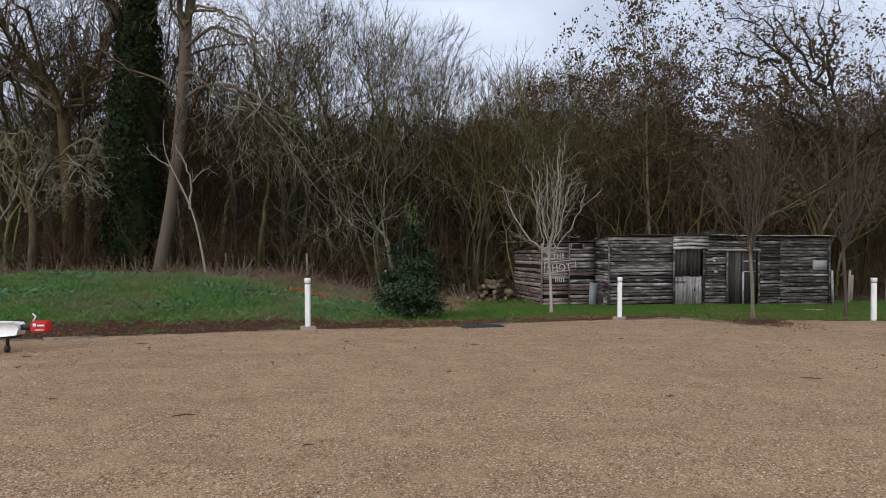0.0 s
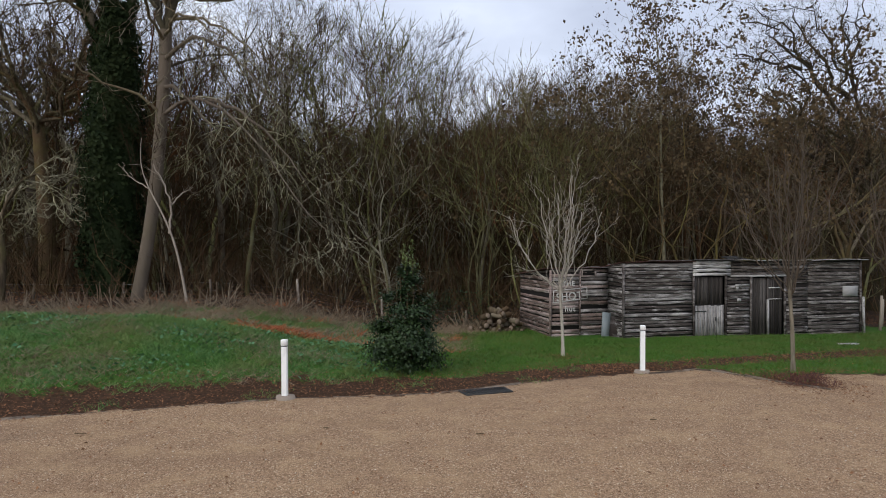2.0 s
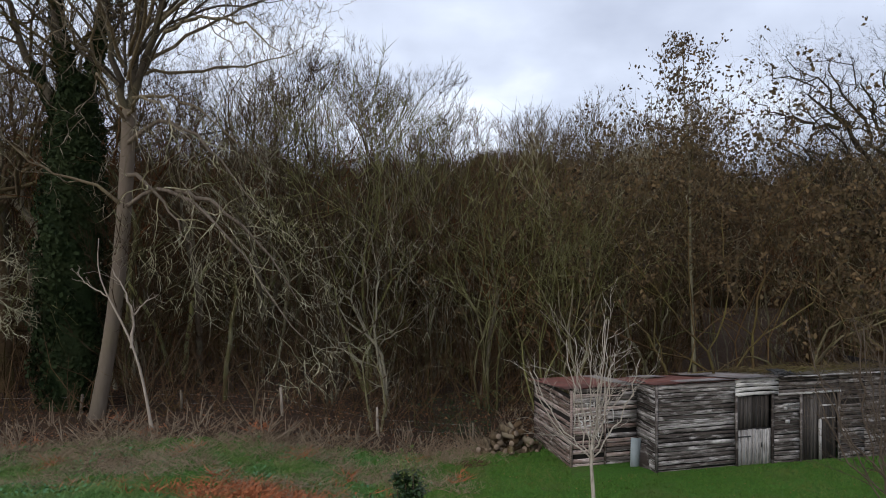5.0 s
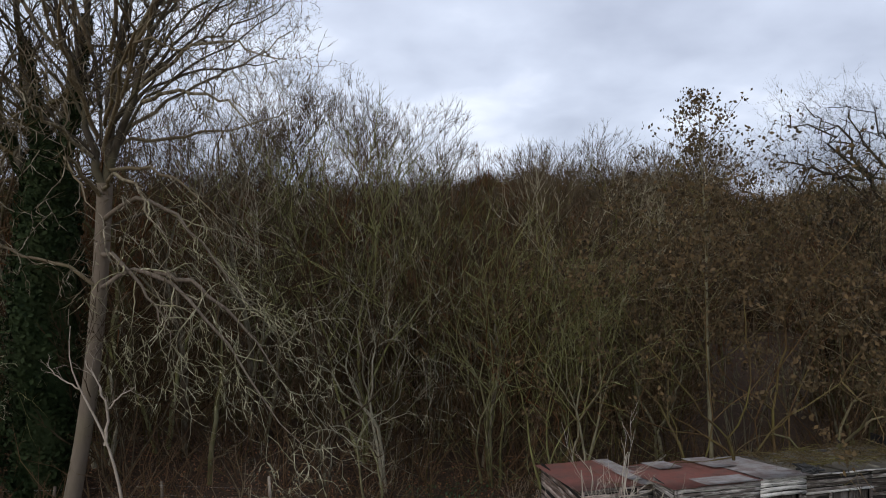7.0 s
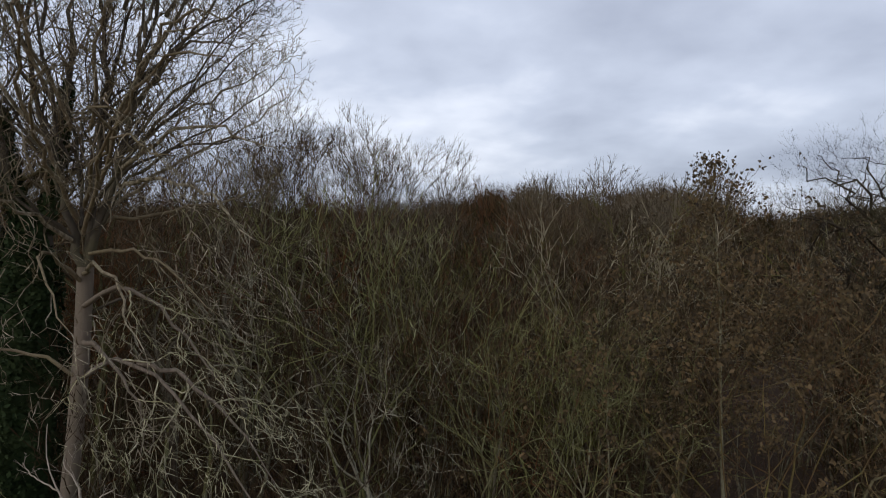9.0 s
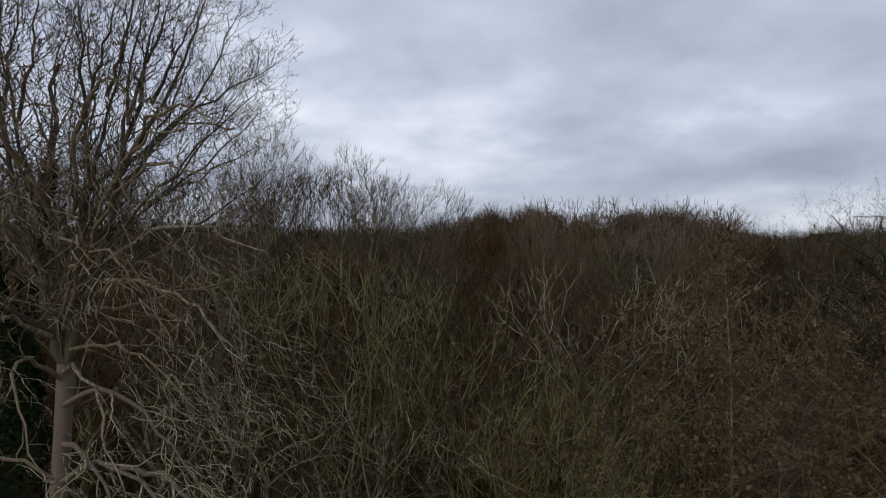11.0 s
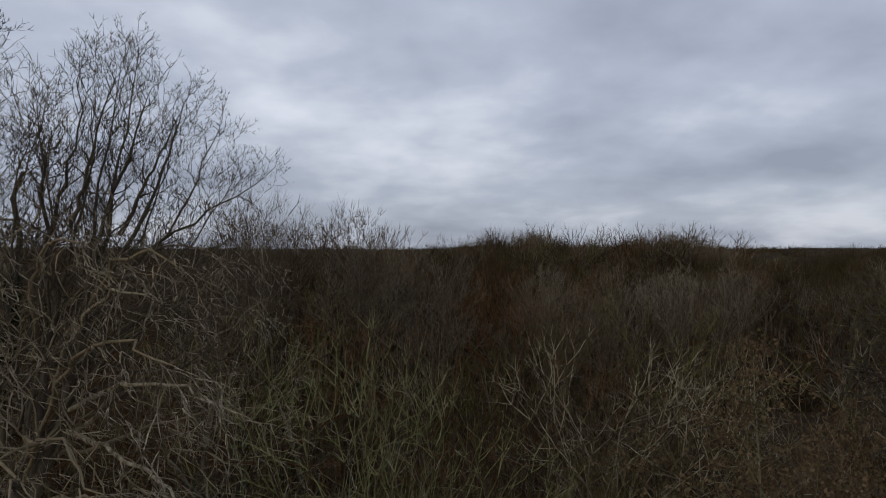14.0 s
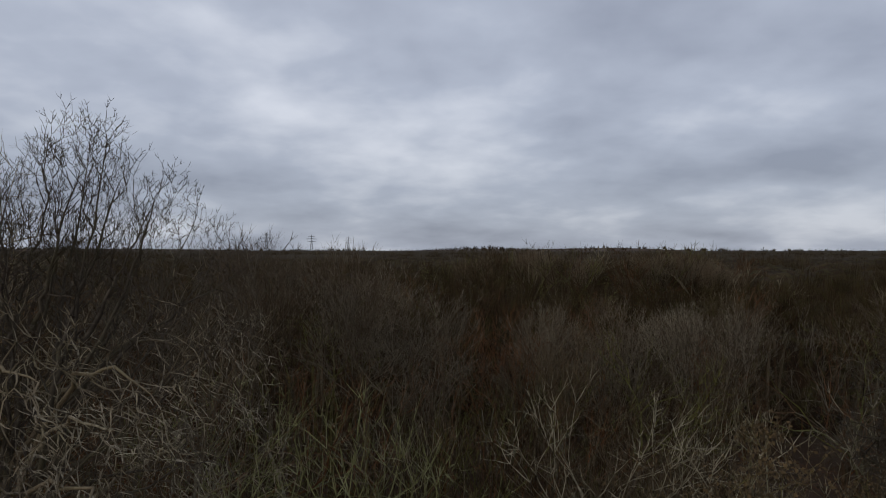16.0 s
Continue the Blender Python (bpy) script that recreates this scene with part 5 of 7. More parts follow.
oak = oak_like("oak_tree", "bare oak with crooked spreading boughs, coloured dark as if backlit", 41, 24.0, 37.0, 15.5, 0.42, -0.4, (OAK_BACKLIT, OAK_BACKLIT))
oak_rng = np.random.default_rng(46)
for way in ([(23.6, 37, 6.5), (21.6, 36.6, 10.6), (19.6, 36.3, 13.0), (17.6, 36.0, 14.6), (16.0, 35.8, 15.4)], [(23.6, 37, 6.2), (21.2, 36.0, 9.0), (19.0, 35.6, 11.6), (16.8, 35.2, 13.4)],
            [(23.6, 37, 6.4), (22.6, 36.8, 11.4), (21.0, 36.4, 14.0), (19.4, 36.2, 15.8)], [(23.6, 37, 6.0), (21.0, 37.4, 9.6), (18.4, 37.6, 11.6), (16.6, 37.8, 13.6)],
            [(22.4, 36.8, 10.8), (21.8, 36.0, 13.4), (21.6, 35.6, 15.8)], [(21.6, 36.6, 10.4), (20.2, 36.6, 12.8), (18.4, 36.6, 14.6), (17.2, 36.6, 16.0)],
            [(22.4, 36.8, 11.0), (20.8, 37.2, 13.8), (19.2, 37.4, 16.2)], [(19.6, 36.4, 12.6), (17.4, 36.4, 13.0), (15.6, 36.4, 13.8)], [(22.6, 36.8, 11.4), (22.6, 36.4, 14.0), (22.8, 36.0, 16.4)]):
    led_limb(oak, oak_rng, way, 0.11, 0.02, OAK_TOP, (OAK_BACKLIT, OAK_BACKLIT), vigour=0.75, wobble=0.03)
oak_like("oak_tree", "large bare tree with forked grey-brown limbs", 42, -23.5, 38.5, 22.0, 0.48, 0.3, (BARK_OLD, TWIG_WOOD))
oak_like("oak_tree", "large bare tree with forked grey-brown limbs", 43, -18.3, 31.5, 19.0, 0.3, -0.5, (BARK_WOOD, TWIG_WOOD))



def thorn_tree(seed, x, y, reach, mat):
    """A low spreading tree whose twigs hang in a tangle."""
    rng = np.random.default_rng(seed)
    g = float(ground_z(x, y))
    t = thing("thorn_tree", "low spreading tree with a hanging tangle of brown twigs", "tree", "tangled trees at the wood's edge")
    trunk = Mesh()
    trunk.tube(along([(x, y, g - 0.2), (x + 0.2, y, g + 1.8), (x - 0.1, y - 0.1, g + 3.6)], 6), np.linspace(0.18, 0.12, 7), 8)
    part("trunk", trunk, BARK_WOOD, t, smooth=True)
    for i in range(4):
        a = 1.57 * i + rng.uniform(-0.3, 0.3)
        c, s = math.cos(a), math.sin(a)
        b = np.array((x - 0.1, y - 0.1, g + rng.uniform(2.4, 3.6)))
        r = reach * rng.uniform(0.7, 1.1)
        led_limb(t, rng, [b, b + (c * r * 0.4, s * r * 0.4, 1.9), b + (c * r * 0.8, s * r * 0.8, 2.2), b + (c * r, s * r, 0.8)], 0.07, 0.02, TANGLE, (BARK_WOOD, mat))


thorn_tree(44, -17.2, 26.6, 3.4, TWIG_SPRAY)
thorn_tree(45, 17.8, 29.6, 2.6, TWIG_WOOD)

LEAFY_CONE = [Level(9, 7, 0.04, 0.06, 0.12), Level(5, 4, 0.12, 0.06, 0.25, (32, 34), 0.28, 52, 0.64, 0.93, 0.45, 0.018),
              Level(4, 3, 0.16, 0.07, 0.35, (6, 8), 0.2, 44, 0.42, 0.5, 0.5, 0.011), Level(3, 2, 0.2, 0.05, 0.4, (4, 5), 0.2, 42, 0.5, 0.4, 0.6, 0.009)]


def leafy_tree(seed, x, y, height, stems, fan, leaves, share=3):
    rng = np.random.default_rng(seed)
    if stems == 1:
        out, tips = make_tree("leafy", seed, LEAFY_CONE, height, 0.10)
        fit_h = height / float(np.percentile(tips[:, 2], 99.5))
        tips = tips * fit_h
        for me in out:
            me.v = [q * fit_h for q in me.v]
    else:
        out, tips = forked_tree(seed, Habit(stems, fan, 0.0, 6, 31, 0.025, 0.17, 0.83, 0.9, 0.15, 0.07, 0.0095), height)
    g = float(ground_z(x, y))
    t = thing("leaf_holding_tree", "grey-stemmed tree that still holds clusters of dark dry leaves", "tree", "trees with dry leaves", Matrix.Translation((x, y, g)))
    part("trunk", out[0], TWIG_FEATURE if stems == 1 else TWIG_GREY, t, smooth=True)
    for me in out[1:]:
        part("crown", me, TWIG_GREY, t, kind="stuff")
    high = tips[tips[:, 2] > height * 0.3]
    bunch = high[rng.permutation(len(high))[:max(60, len(high) // share)]]
    odds = np.clip((height * 1.06 - bunch[:, 2]) / (height * 0.40), 0.32, 1.0)
    pick = bunch[rng.choice(len(bunch), leaves, p=odds / odds.sum())] + rng.normal(0, 0.13, (leaves, 3)) - (0, 0, 0.06)
    me = Mesh()
    v, f = leaf_quads(rng, pick, rng.normal(0, 1, (leaves, 3)) * (1, 1, 0.3), rng.uniform(0.08, 0.165, leaves))
    me.add(v, [f])
    part("dry_leaves", me, DRY_LEAF, t, "dark curled dry leaves", kind="stuff")


leafy_tree(51, 10.4, 31.2, 15.9, 1, 0.0, 3400, 1)
leafy_tree(55, 9.7, 29.6, 14.4, 4, 0.11, 4200, 2)
leafy_tree(52, 15.0, 31.2, 14.2, 3, 0.24, 5200, 2)
leafy_tree(54, 12.6, 31.2, 13.6, 4, 0.24, 4600, 2)
leafy_tree(53, 19.5, 33.0, 14.4, 3, 0.24, 4200, 2)


# ---- young trees on the lawn ----
def sapling(seed, x, y, clear, top, r, mats, label, spread, count, stout=0.45, shoots=(5, 7)):
    rng = np.random.default_rng(seed)
    g = float(ground_z(x, y))
    t = thing("young_tree", label, "young tree", "young trees on the lawn", Matrix.Translation((x, y, g)))
    trunk = Mesh()
    lean = rng.normal(0, 0.02, 2)
    pts = along([(0, 0, -0.1), (lean[0], lean[1], clear * 0.5), (2 * lean[0] - 0.08, 2 * lean[1], clear), (-0.05, 0, clear + 0.35)], 8)
    trunk.tube(pts, np.interp(np.linspace(0, 1, 9), (0, 0.12, 1), (r * 1.5, r, r * 0.75)), 9)
    part("trunk", trunk, mats[0], t, smooth=True)
    sub = [Level(5, 4, 0.06, 0.04), Level(4, 3, 0.12, 0.06, 0.35, shoots, 0.12, 36, 0.46, 0.4, 0.55, 0.007), Level(3, 3, 0.14, 0.06, 0.4, (3, 5), 0.15, 32, 0.5, 0.4, 0.6, 0.005)]
    for i in range(count):
        a = 2.4 * i + rng.uniform(-0.3, 0.3)
        z0 = clear + rng.uniform(-0.15, 0.4) if i > 2 else clear - 0.1
        f = spread * (0.25 + 0.75 * (i % 5) / 4)
        h = (top - clear) * (1 - 0.35 * (i % 5) / 4) * rng.uniform(0.85, 1.0)
        b = np.array((-0.05, 0, z0))
        c, s = math.cos(a), math.sin(a)
        w = [b, b + (c * f * 0.45, s * f * 0.45, h * 0.28), b + (c * f * 0.8, s * f * 0.8, h * 0.62), b + (c * f, s * f, h)]
        led_limb(t, rng, w, r * stout, 0.01, sub, (mats[1], mats[1]))


sapling(61, 3.6, 20.3, 1.85, 5.3, 0.05, (SAPLING, SAPLING), "young tree with pale grey vase-shaped branches on the lawn", 1.6, 11, 0.40, (4, 6))
sapling(62, 8.5, 17.1, 1.9, 5.7, 0.050, (SAPLING_STEM, SAPLING_DARK), "young tree with dense dark twiggy crown in a bed", 1.3, 15, 0.36, (6, 8))
sapling(63, 11.35, 17.6, 2.0, 5.4, 0.048, (SAPLING_DARK, SAPLING_DARK), "young tree with dense dark twiggy crown beside a white post", 1.25, 14, 0.36, (6, 8))


def evergreen():
    rng = np.random.default_rng(8)
    x, y = -0.75, 16.9
    g = float(ground_z(x, y))
    t = thing("evergreen_shrub", "dark green glossy bushy holly shrub at the lawn's edge", "shrub", m=Matrix.Translation((x, y, g)))
    stems = Mesh()
    for i in range(9):
        a = 0.7 * i
        stems.tube(along([(0.05 * math.cos(a), 0.05 * math.sin(a), -0.05), (0.25 * math.cos(a), 0.25 * math.sin(a), 0.9), (0.22 * math.cos(a), 0.22 * math.sin(a), 1.5 + 0.13 * i)], 5), np.linspace(0.03, 0.008, 6), 4)
    part("stem", stems, BARK_WOOD, t)
    # clumps of leaves at the ends of its branches, looser and narrower towards the top
    k = 95
    cz = 0.14 + 2.35 * rng.random(k) ** 1.15
    ca = rng.random(k) * 6.28
    prof = np.interp(cz, (0.1, 0.3, 0.85, 1.25, 1.7, 2.1, 2.5), (0.52, 0.68, 0.68, 0.54, 0.46, 0.30, 0.11))
    cr = prof * np.sqrt(rng.uniform(0.1, 1.5, k))
    clump = np.stack([np.cos(ca) * cr, np.sin(ca) * cr, cz], -1)
    n = 12500
    which = rng.integers(0, k, n)
    size = np.interp(cz, (0.2, 1.2, 2.4), (0.145, 0.12, 0.075))[which]
    p = clump[which] + rng.normal(0, 1, (n, 3)) * (size * rng.uniform(0.5, 1.2, n))[:, None] * (1.1, 1.1, 0.8)
    p[:, 2] = np.maximum(p[:, 2], 0.05)
    out = p - (0, 0, 0.8) + rng.normal(0, 0.5, (n, 3)) + (0, 0, 0.4)
    me = Mesh()
    v, f = leaf_quads(rng, p, out, rng.uniform(0.045, 0.085, n))
    me.add(v, [f])
    part("foliage", me, HOLLY, t, kind="stuff")
    tip = Mesh()
    m = 420
    q = rng.integers(0, 6, m)
    z = 2.1 + rng.random(m) * (0.45 + 0.12 * q)
    p = np.stack([0.16 * np.cos(q) * (z - 1.6) + rng.normal(0, 0.05, m) + 0.1, 0.16 * np.sin(q) * (z - 1.6) + rng.normal(0, 0.05, m), z], -1)
    v, f = leaf_quads(rng, p, rng.normal(0, 1, (m, 3)), rng.uniform(0.035, 0.065, m))
    tip.add(v, [f])
    for k in range(6):
        tip.tube([(0.08 * math.cos(k) + 0.1, 0.08 * math.sin(k), 1.9), (0.16 * math.cos(k) * (0.95 + 0.12 * k) + 0.1, 0.16 * math.sin(k) * (0.95 + 0.12 * k), 2.55 + 0.12 * k)], (0.008, 0.003), 3)
    part("leading_shoots", tip, HOLLY_TIP, t, "yellow-green leading shoots", kind="stuff")


evergreen()


# ---- the shed ----
SHED_TURN = 13.0
SHED = Matrix.Translation((6.70, 25.15, -0.55)) @ Matrix.Rotation(radians(SHED_TURN), 4, "Z")
shed_rng = np.random.default_rng(70)
shed = thing("shed", "long low ramshackle shed of weathered boards with rusty sheet roof", "shed", m=SHED)


def board_mesh(rng, length, height, thick=0.016):
    """One feather-edged board along x, its lower edge proud and waney."""
    n = max(3, int(length / 0.3))
    x = np.linspace(0, length, n + 1)
    low = rng.normal(0, 0.010, n + 1) + rng.random() * 0.02
    sag = 0.012 * np.sin(x / length * 3.14) * rng.normal(0, 1)
    bow = rng.normal(0, 0.004, n + 1)
    v = np.stack([np.stack([x, -thick - 0.016 + bow, low + sag], -1), np.stack([x, 0 * x - 0.002, low + sag + 0.004], -1),
                  np.stack([x, -0.006 + bow * 0.3, height + sag], -1), np.stack([x, 0 * x, height + sag], -1)], 1).reshape(-1, 3)
    i = np.arange(n)[:, None] * 4
    f = np.concatenate([i + (0, 4, 6, 2), i + (2, 6, 7, 3), i + (1, 3, 7, 5), i + (0, 1, 5, 4)])
    me = Mesh()
    me.add(v, [f, np.array([(0, 2, 3, 1), (4 * n, 4 * n + 1, 4 * n + 3, 4 * n + 2)])])
    return me


def boarded(wall, m, length, z0, z1, pitch, joints, mat_of, skip=None):
    """Courses of boards on a wall whose local x runs along it and whose outside faces -y. skip(z, x): a gap here."""
    k = int(round((z1 - z0) / pitch))
    for c in range(k):
        z = z0 + c * (z1 - z0) / k
        cuts = [0.0] + [j + shed_rng.normal(0, 0.015) for j in joints] + [length]
        for a, b in zip(cuts, cuts[1:]):
            if shed_rng.random() < 0.015:
                continue
            ob = part("board", board_mesh(shed_rng, b - a - 0.012, (z1 - z0) / k - 0.022 + shed_rng.normal(0, 0.007)), mat_of(z, (a + b) / 2), wall)
            ob.matrix_basis = m @ pose(a + 0.006, -0.012, z, shed_rng.normal(0, 1.2), shed_rng.normal(0, 0.35), 0)


def panel(name, x0, x1, z0, z1, y, thick=0.05):
    """The inner skin of a wall, near-black for the shade between the boards it carries."""
    me = Mesh()
    me.box(((x0 + x1) / 2, y + thick / 2, (z0 + z1) / 2), (x1 - x0, thick, z1 - z0))
    return part(name, me, INSIDE_SHADE, shed)


def mixed(dark, pale=0.0, base=BOARD):
    def pick(z, x):
        q = shed_rng.random()
        return BOARD_PALE if q < pale else BOARD_DARK if q < pale + dark else base
    return pick


I4 = Matrix.Identity(4)
G = 0.02
# front of the main part: boarded bay, stable door, boarded bay, double door, dark bay
w = panel("wall", 0.0, 2.9, G, 2.86, 0)
boarded(w, I4, 2.9, G, 2.86, 0.142, (), mixed(0.38))
w = panel("wall", 2.9, 4.52, 2.36, 2.94, 0)
boarded(w, pose(2.88, -0.012, 0), 1.66, 2.33, 2.95, 0.155, (), lambda z, x: BOARD_PALE)
w = panel("wall", 4.3, 5.38, G, 2.34, 0)
boarded(w, pose(4.3, 0, 0), 1.08, G, 2.3, 0.14, (), mixed(0.45, 0.04))
w = panel("wall", 4.52, 7.0, 2.3, 2.89, 0)
boarded(w, pose(4.53, -0.01, 0), 2.45, 2.36, 2.89, 0.15, (), mixed(1.0, 0.0))
w = panel("wall", 6.95, 10.5, G - 0.08, 2.88, 0)
boarded(w, pose(6.97, 0, 0), 3.53, G - 0.08, 2.88, 0.142, (1.04,), mixed(0.88))
strip = Mesh()
strip.box((5.75, -0.055, 2.335), (2.5, 0.03, 0.07))
part("fascia", strip, BOARD_PALE, shed, "pale weathered batten over the doors")
# left return of the main part, its right end and back
w = panel("wall", 0, 0.05, G, 2.8, 0.05, 1.1)
boarded(w, pose(0, 1.1, 0, 0, 0, -90), 1.1, G, 2.84, 0.142, (), mixed(0.35))
w = panel("wall", 10.45, 10.5, 0, 2.9, 0.05, 3.2)
boarded(w, pose(10.5, 0.02, 0, 0, 0, 90), 3.2, 0.0, 2.5, 0.16, (), mixed(0.7))
panel("wall", 0.05, 10.45, 0, 2.2, 3.2)


def plank_door(name, x0, x1, z0, z1, y, n, mat, gap=0.006, jag=0.0):
    """A ledged door of upright planks."""
    me = Mesh()
    me.box(((x0 + x1) / 2, y + 0.03, (z0 + z1) / 2), (x1 - x0, 0.03, z1 - z0))
    d = part(name, me, INSIDE_SHADE, shed)
    w_ = (x1 - x0) / n
    for i in range(n):
        p_ = Mesh()
        top = z1 - z0 - (shed_rng.random() * jag)
        p_.box((0, 0, top / 2), (w_ - gap, 0.024, top))
        ob = part("plank", p_, mat, d)
        ob.matrix_basis = pose(x0 + w_ * (i + 0.5), y + shed_rng.normal(0, 0.003), z0, 0, shed_rng.normal(0, 0.3), 0)
    return d


plank_door("door_upper_half", 2.95, 4.24, 1.22, 2.3, 0.06, 8, PLANK_UP)
low = plank_door("door_lower_half", 2.95, 4.22, 0.03, 1.26, -0.02, 9, PLANK_UP_PALE, 0.008, 0.05)
ledge = Mesh()
ledge.box((3.2, -0.045, 1.02), (0.5, 0.02, 0.035))
part("hinge", ledge, BLACK, low)
latch = Mesh()
latch.box((3.86, -0.045, 0.72), (0.03, 0.03, 0.16))
part("latch", latch, BLACK, low)
for name, x0, x1 in (("door_leaf", 5.42, 6.14), ("door_leaf", 6.17, 6.9)):
    plank_door(name, x0, x1, 0.02, 2.25, 0.05, 5, PLANK_UP)
for x, z1, mat in ((2.92, 2.36, BOARD_DARK), (4.27, 2.36, BOARD_DARK), (5.4, 2.3, BOARD_DARK), (6.93, 2.3, BOARD), (6.155, 1.4, PLANK_UP_PALE), (0.0, 2.84, BOARD_DARK), (10.5, 2.9, BOARD_DARK)):
    me = Mesh()
    me.box((0, 0, z1 / 2), (0.07, 0.07, z1))
    part("door_post" if 2 < x < 7 else "corner_post", me, mat, shed).matrix_basis = pose(x, -0.045, 0.01, 0, shed_rng.normal(0, 0.4), 0)
bars = Mesh()
for z in (1.86, 1.42):
    bars.box((6.55, 0.02, z), (0.6, 0.02, 0.04))
part("rail", bars, BOARD_PALE, shed)

# extension with the painted sign
me = Mesh()
me.box((-1.2, 1.13, 1.33), (2.4, 0.05, 2.62))
w = part("wall", me, INSIDE_SHADE, shed)


def ext_mats(z, x):
    q = shed_rng.random()
    return BOARD_DARK if q < 0.15 else BOARD_BROWN if q < 0.75 else BOARD


boarded(w, pose(-2.4, 1.1, 0), 2.4, 0.04, 2.62, 0.148, (1.2,), ext_mats)
me = Mesh()
me.box((-2.38, 2.7, 1.2), (0.05, 3.15, 2.4))
w = part("wall", me, INSIDE_SHADE, shed)
boarded(w, pose(-2.4, 4.25, 0, 0, 0, -90), 3.15, 0.04, 2.3, 0.148, (), lambda z, x: BOARD_BROWN)
for x, y in ((-2.4, 1.07), (-1.2, 1.075)):
    me = Mesh()
    me.box((0, 0, 1.28), (0.075 if x < -2 else 0.035, 0.06, 2.56))
    part("corner_post", me, BOARD_BROWN, shed).matrix_basis = pose(x, y - 0.02, 0.02, 0, 0.5, 0)
# a near-black plate on the wall gives the opening's shade as colour
vent = Mesh()
vent.box((-0.83, 1.072, 2.46), (0.5, 0.02, 0.2))
v_ob = part("vent_opening", vent, INSIDE_SHADE, shed, "near-black plate drawn for the shaded square opening")
frame_me = Mesh()
for c, s in (((-0.83, 1.055, 2.575), (0.6, 0.03, 0.035)), ((-0.83, 1.055, 2.345), (0.6, 0.03, 0.035)), ((-1.1, 1.055, 2.46), (0.035, 0.03, 0.2)), ((-0.56, 1.055, 2.46), (0.035, 0.03, 0.2))):
    frame_me.box(c, s)
part("vent_frame", frame_me, BOARD_BROWN, v_ob)


def lettering(text, size, x, z, lean, squash=1.0):
    cu = bpy.data.curves.new("lettering", "FONT")
    cu.body, cu.size, cu.extrude, cu.align_x, cu.space_character = text, size, 0.004, "CENTER", 1.12
    cu.offset = 0.006
    ob = bpy.data.objects.new("lettering", cu)
    me_ = bpy.data.meshes.new_from_object(ob)
    bpy.data.objects.remove(ob)
    me_.materials.append(LIME)
    o = new("painted_word", me_)
    o.parent = shed
    o.matrix_basis = pose(x, 1.034, z, 90, 0, 0) @ Matrix.Rotation(radians(lean), 4, "Z") @ Matrix.Diagonal((squash, 1, 1, 1))
    tagged(o, "worn white painted lettering")


lettering("THE", 0.26, -1.66, 1.98, 2, 1.0)
lettering("SHOT", 0.40, -1.62, 1.46, 4, 0.95)
lettering("hut", 0.30, -1.60, 1.02, 0, 1.0)
border = Mesh()
for (x0, z0), (x1, z1) in (((-2.28, 1.36), (-2.26, 1.80)), ((-2.26, 1.80), (-0.92, 1.90)), ((-0.92, 1.90), (-0.90, 1.50)), ((-0.90, 1.50), (-2.28, 1.36))):
    d = np.array((x1 - x0, z1 - z0))
    a = math.atan2(d[1], d[0])
    ca, sa = math.cos(a), math.sin(a)
    border.box(((x0 + x1) / 2, 1.032, (z0 + z1) / 2), (np.hypot(*d), 0.006, 0.035), [[ca, 0, -sa], [0, 1, 0], [sa, 0, ca]])
part("painted_border", border, LIME, shed, "worn white painted border")

# notices
for x, z, sx, sz, turn in ((9.98, 1.68, 0.72, 0.42, 0.5), (4.83, 1.97, 0.26, 0.10, -2), (4.78, 1.86, 0.12, 0.1, 3), (4.86, 1.42, 0.17, 0.12, 4), (5.1, 1.99, 0.45, 0.05, -3)):
    me = Mesh()
    me.box((0, 0, 0), (sx, 0.012, sz))
    part("notice", me, PAPER, shed, "faded pale notice board").matrix_basis = pose(x, -0.062, z, 0, turn, 0)


# roof of overlapping sheets
def sheet(x0, x1, y0, y1, z_front, z_back, mat, wave=True, ragged=0.0):
    n = max(8, int((x1 - x0) / 0.019)) if wave else 10
    xs = np.linspace(x0, x1, n + 1)
    ripple = 0.011 * np.sin((xs - x0) * 2 * math.pi / 0.076) if wave else shed_rng.normal(0, 0.012, n + 1)
    rows = []
    for t in (0, 0.33, 0.67, 1):
        y = y0 + (y1 - y0) * t + (shed_rng.normal(0, ragged, n + 1) if t in (0, 1) else 0)
        rows.append(np.stack([xs, y * np.ones(n + 1), z_front + (z_back - z_front) * t + ripple + shed_rng.normal(0, 0.006)], -1))
    top = np.array(rows)
    v = np.concatenate([top.reshape(-1, 3), top.reshape(-1, 3) - (0, 0, 0.006)])
    m = n + 1
    i = (np.arange(3)[:, None] * m + np.arange(n)[None]).ravel()
    q = np.stack([i, i + 1, i + m + 1, i + m], -1)
    o = 4 * m
    rim = [(k, k + 1, o + k + 1, o + k) for k in range(n)]
    me_ = Mesh()
    me_.add(v, [q, q[:, ::-1] + o, np.array(rim)])
    return part("roof_sheet", me_, mat, roof)


base = Mesh()
base.box((5.25, 1.6, 2.62), (10.6, 3.3, 0.03), Euler((-0.13, 0, 0)).to_matrix())
base.box((-1.2, 2.65, 2.42), (2.5, 3.2, 0.03), Euler((-0.10, 0, 0)).to_matrix())
roof = part("roof", base, BOARD_DARK, shed)
for k, (x0, x1) in enumerate(((-2.62, -1.85), (-1.9, -1.12), (-1.18, -0.4), (-0.46, 0.12))):
    sheet(x0, x1, 0.94 + 0.03 * (k % 2), 4.35, 2.66 + 0.012 * (k % 2), 2.32 + 0.012 * (k % 2), SHEET_RED if k < 3 else SHEET_GREY)
sheet(-0.62, -0.2, 1.4, 2.6, 2.69, 2.58, SHEET_GREY)
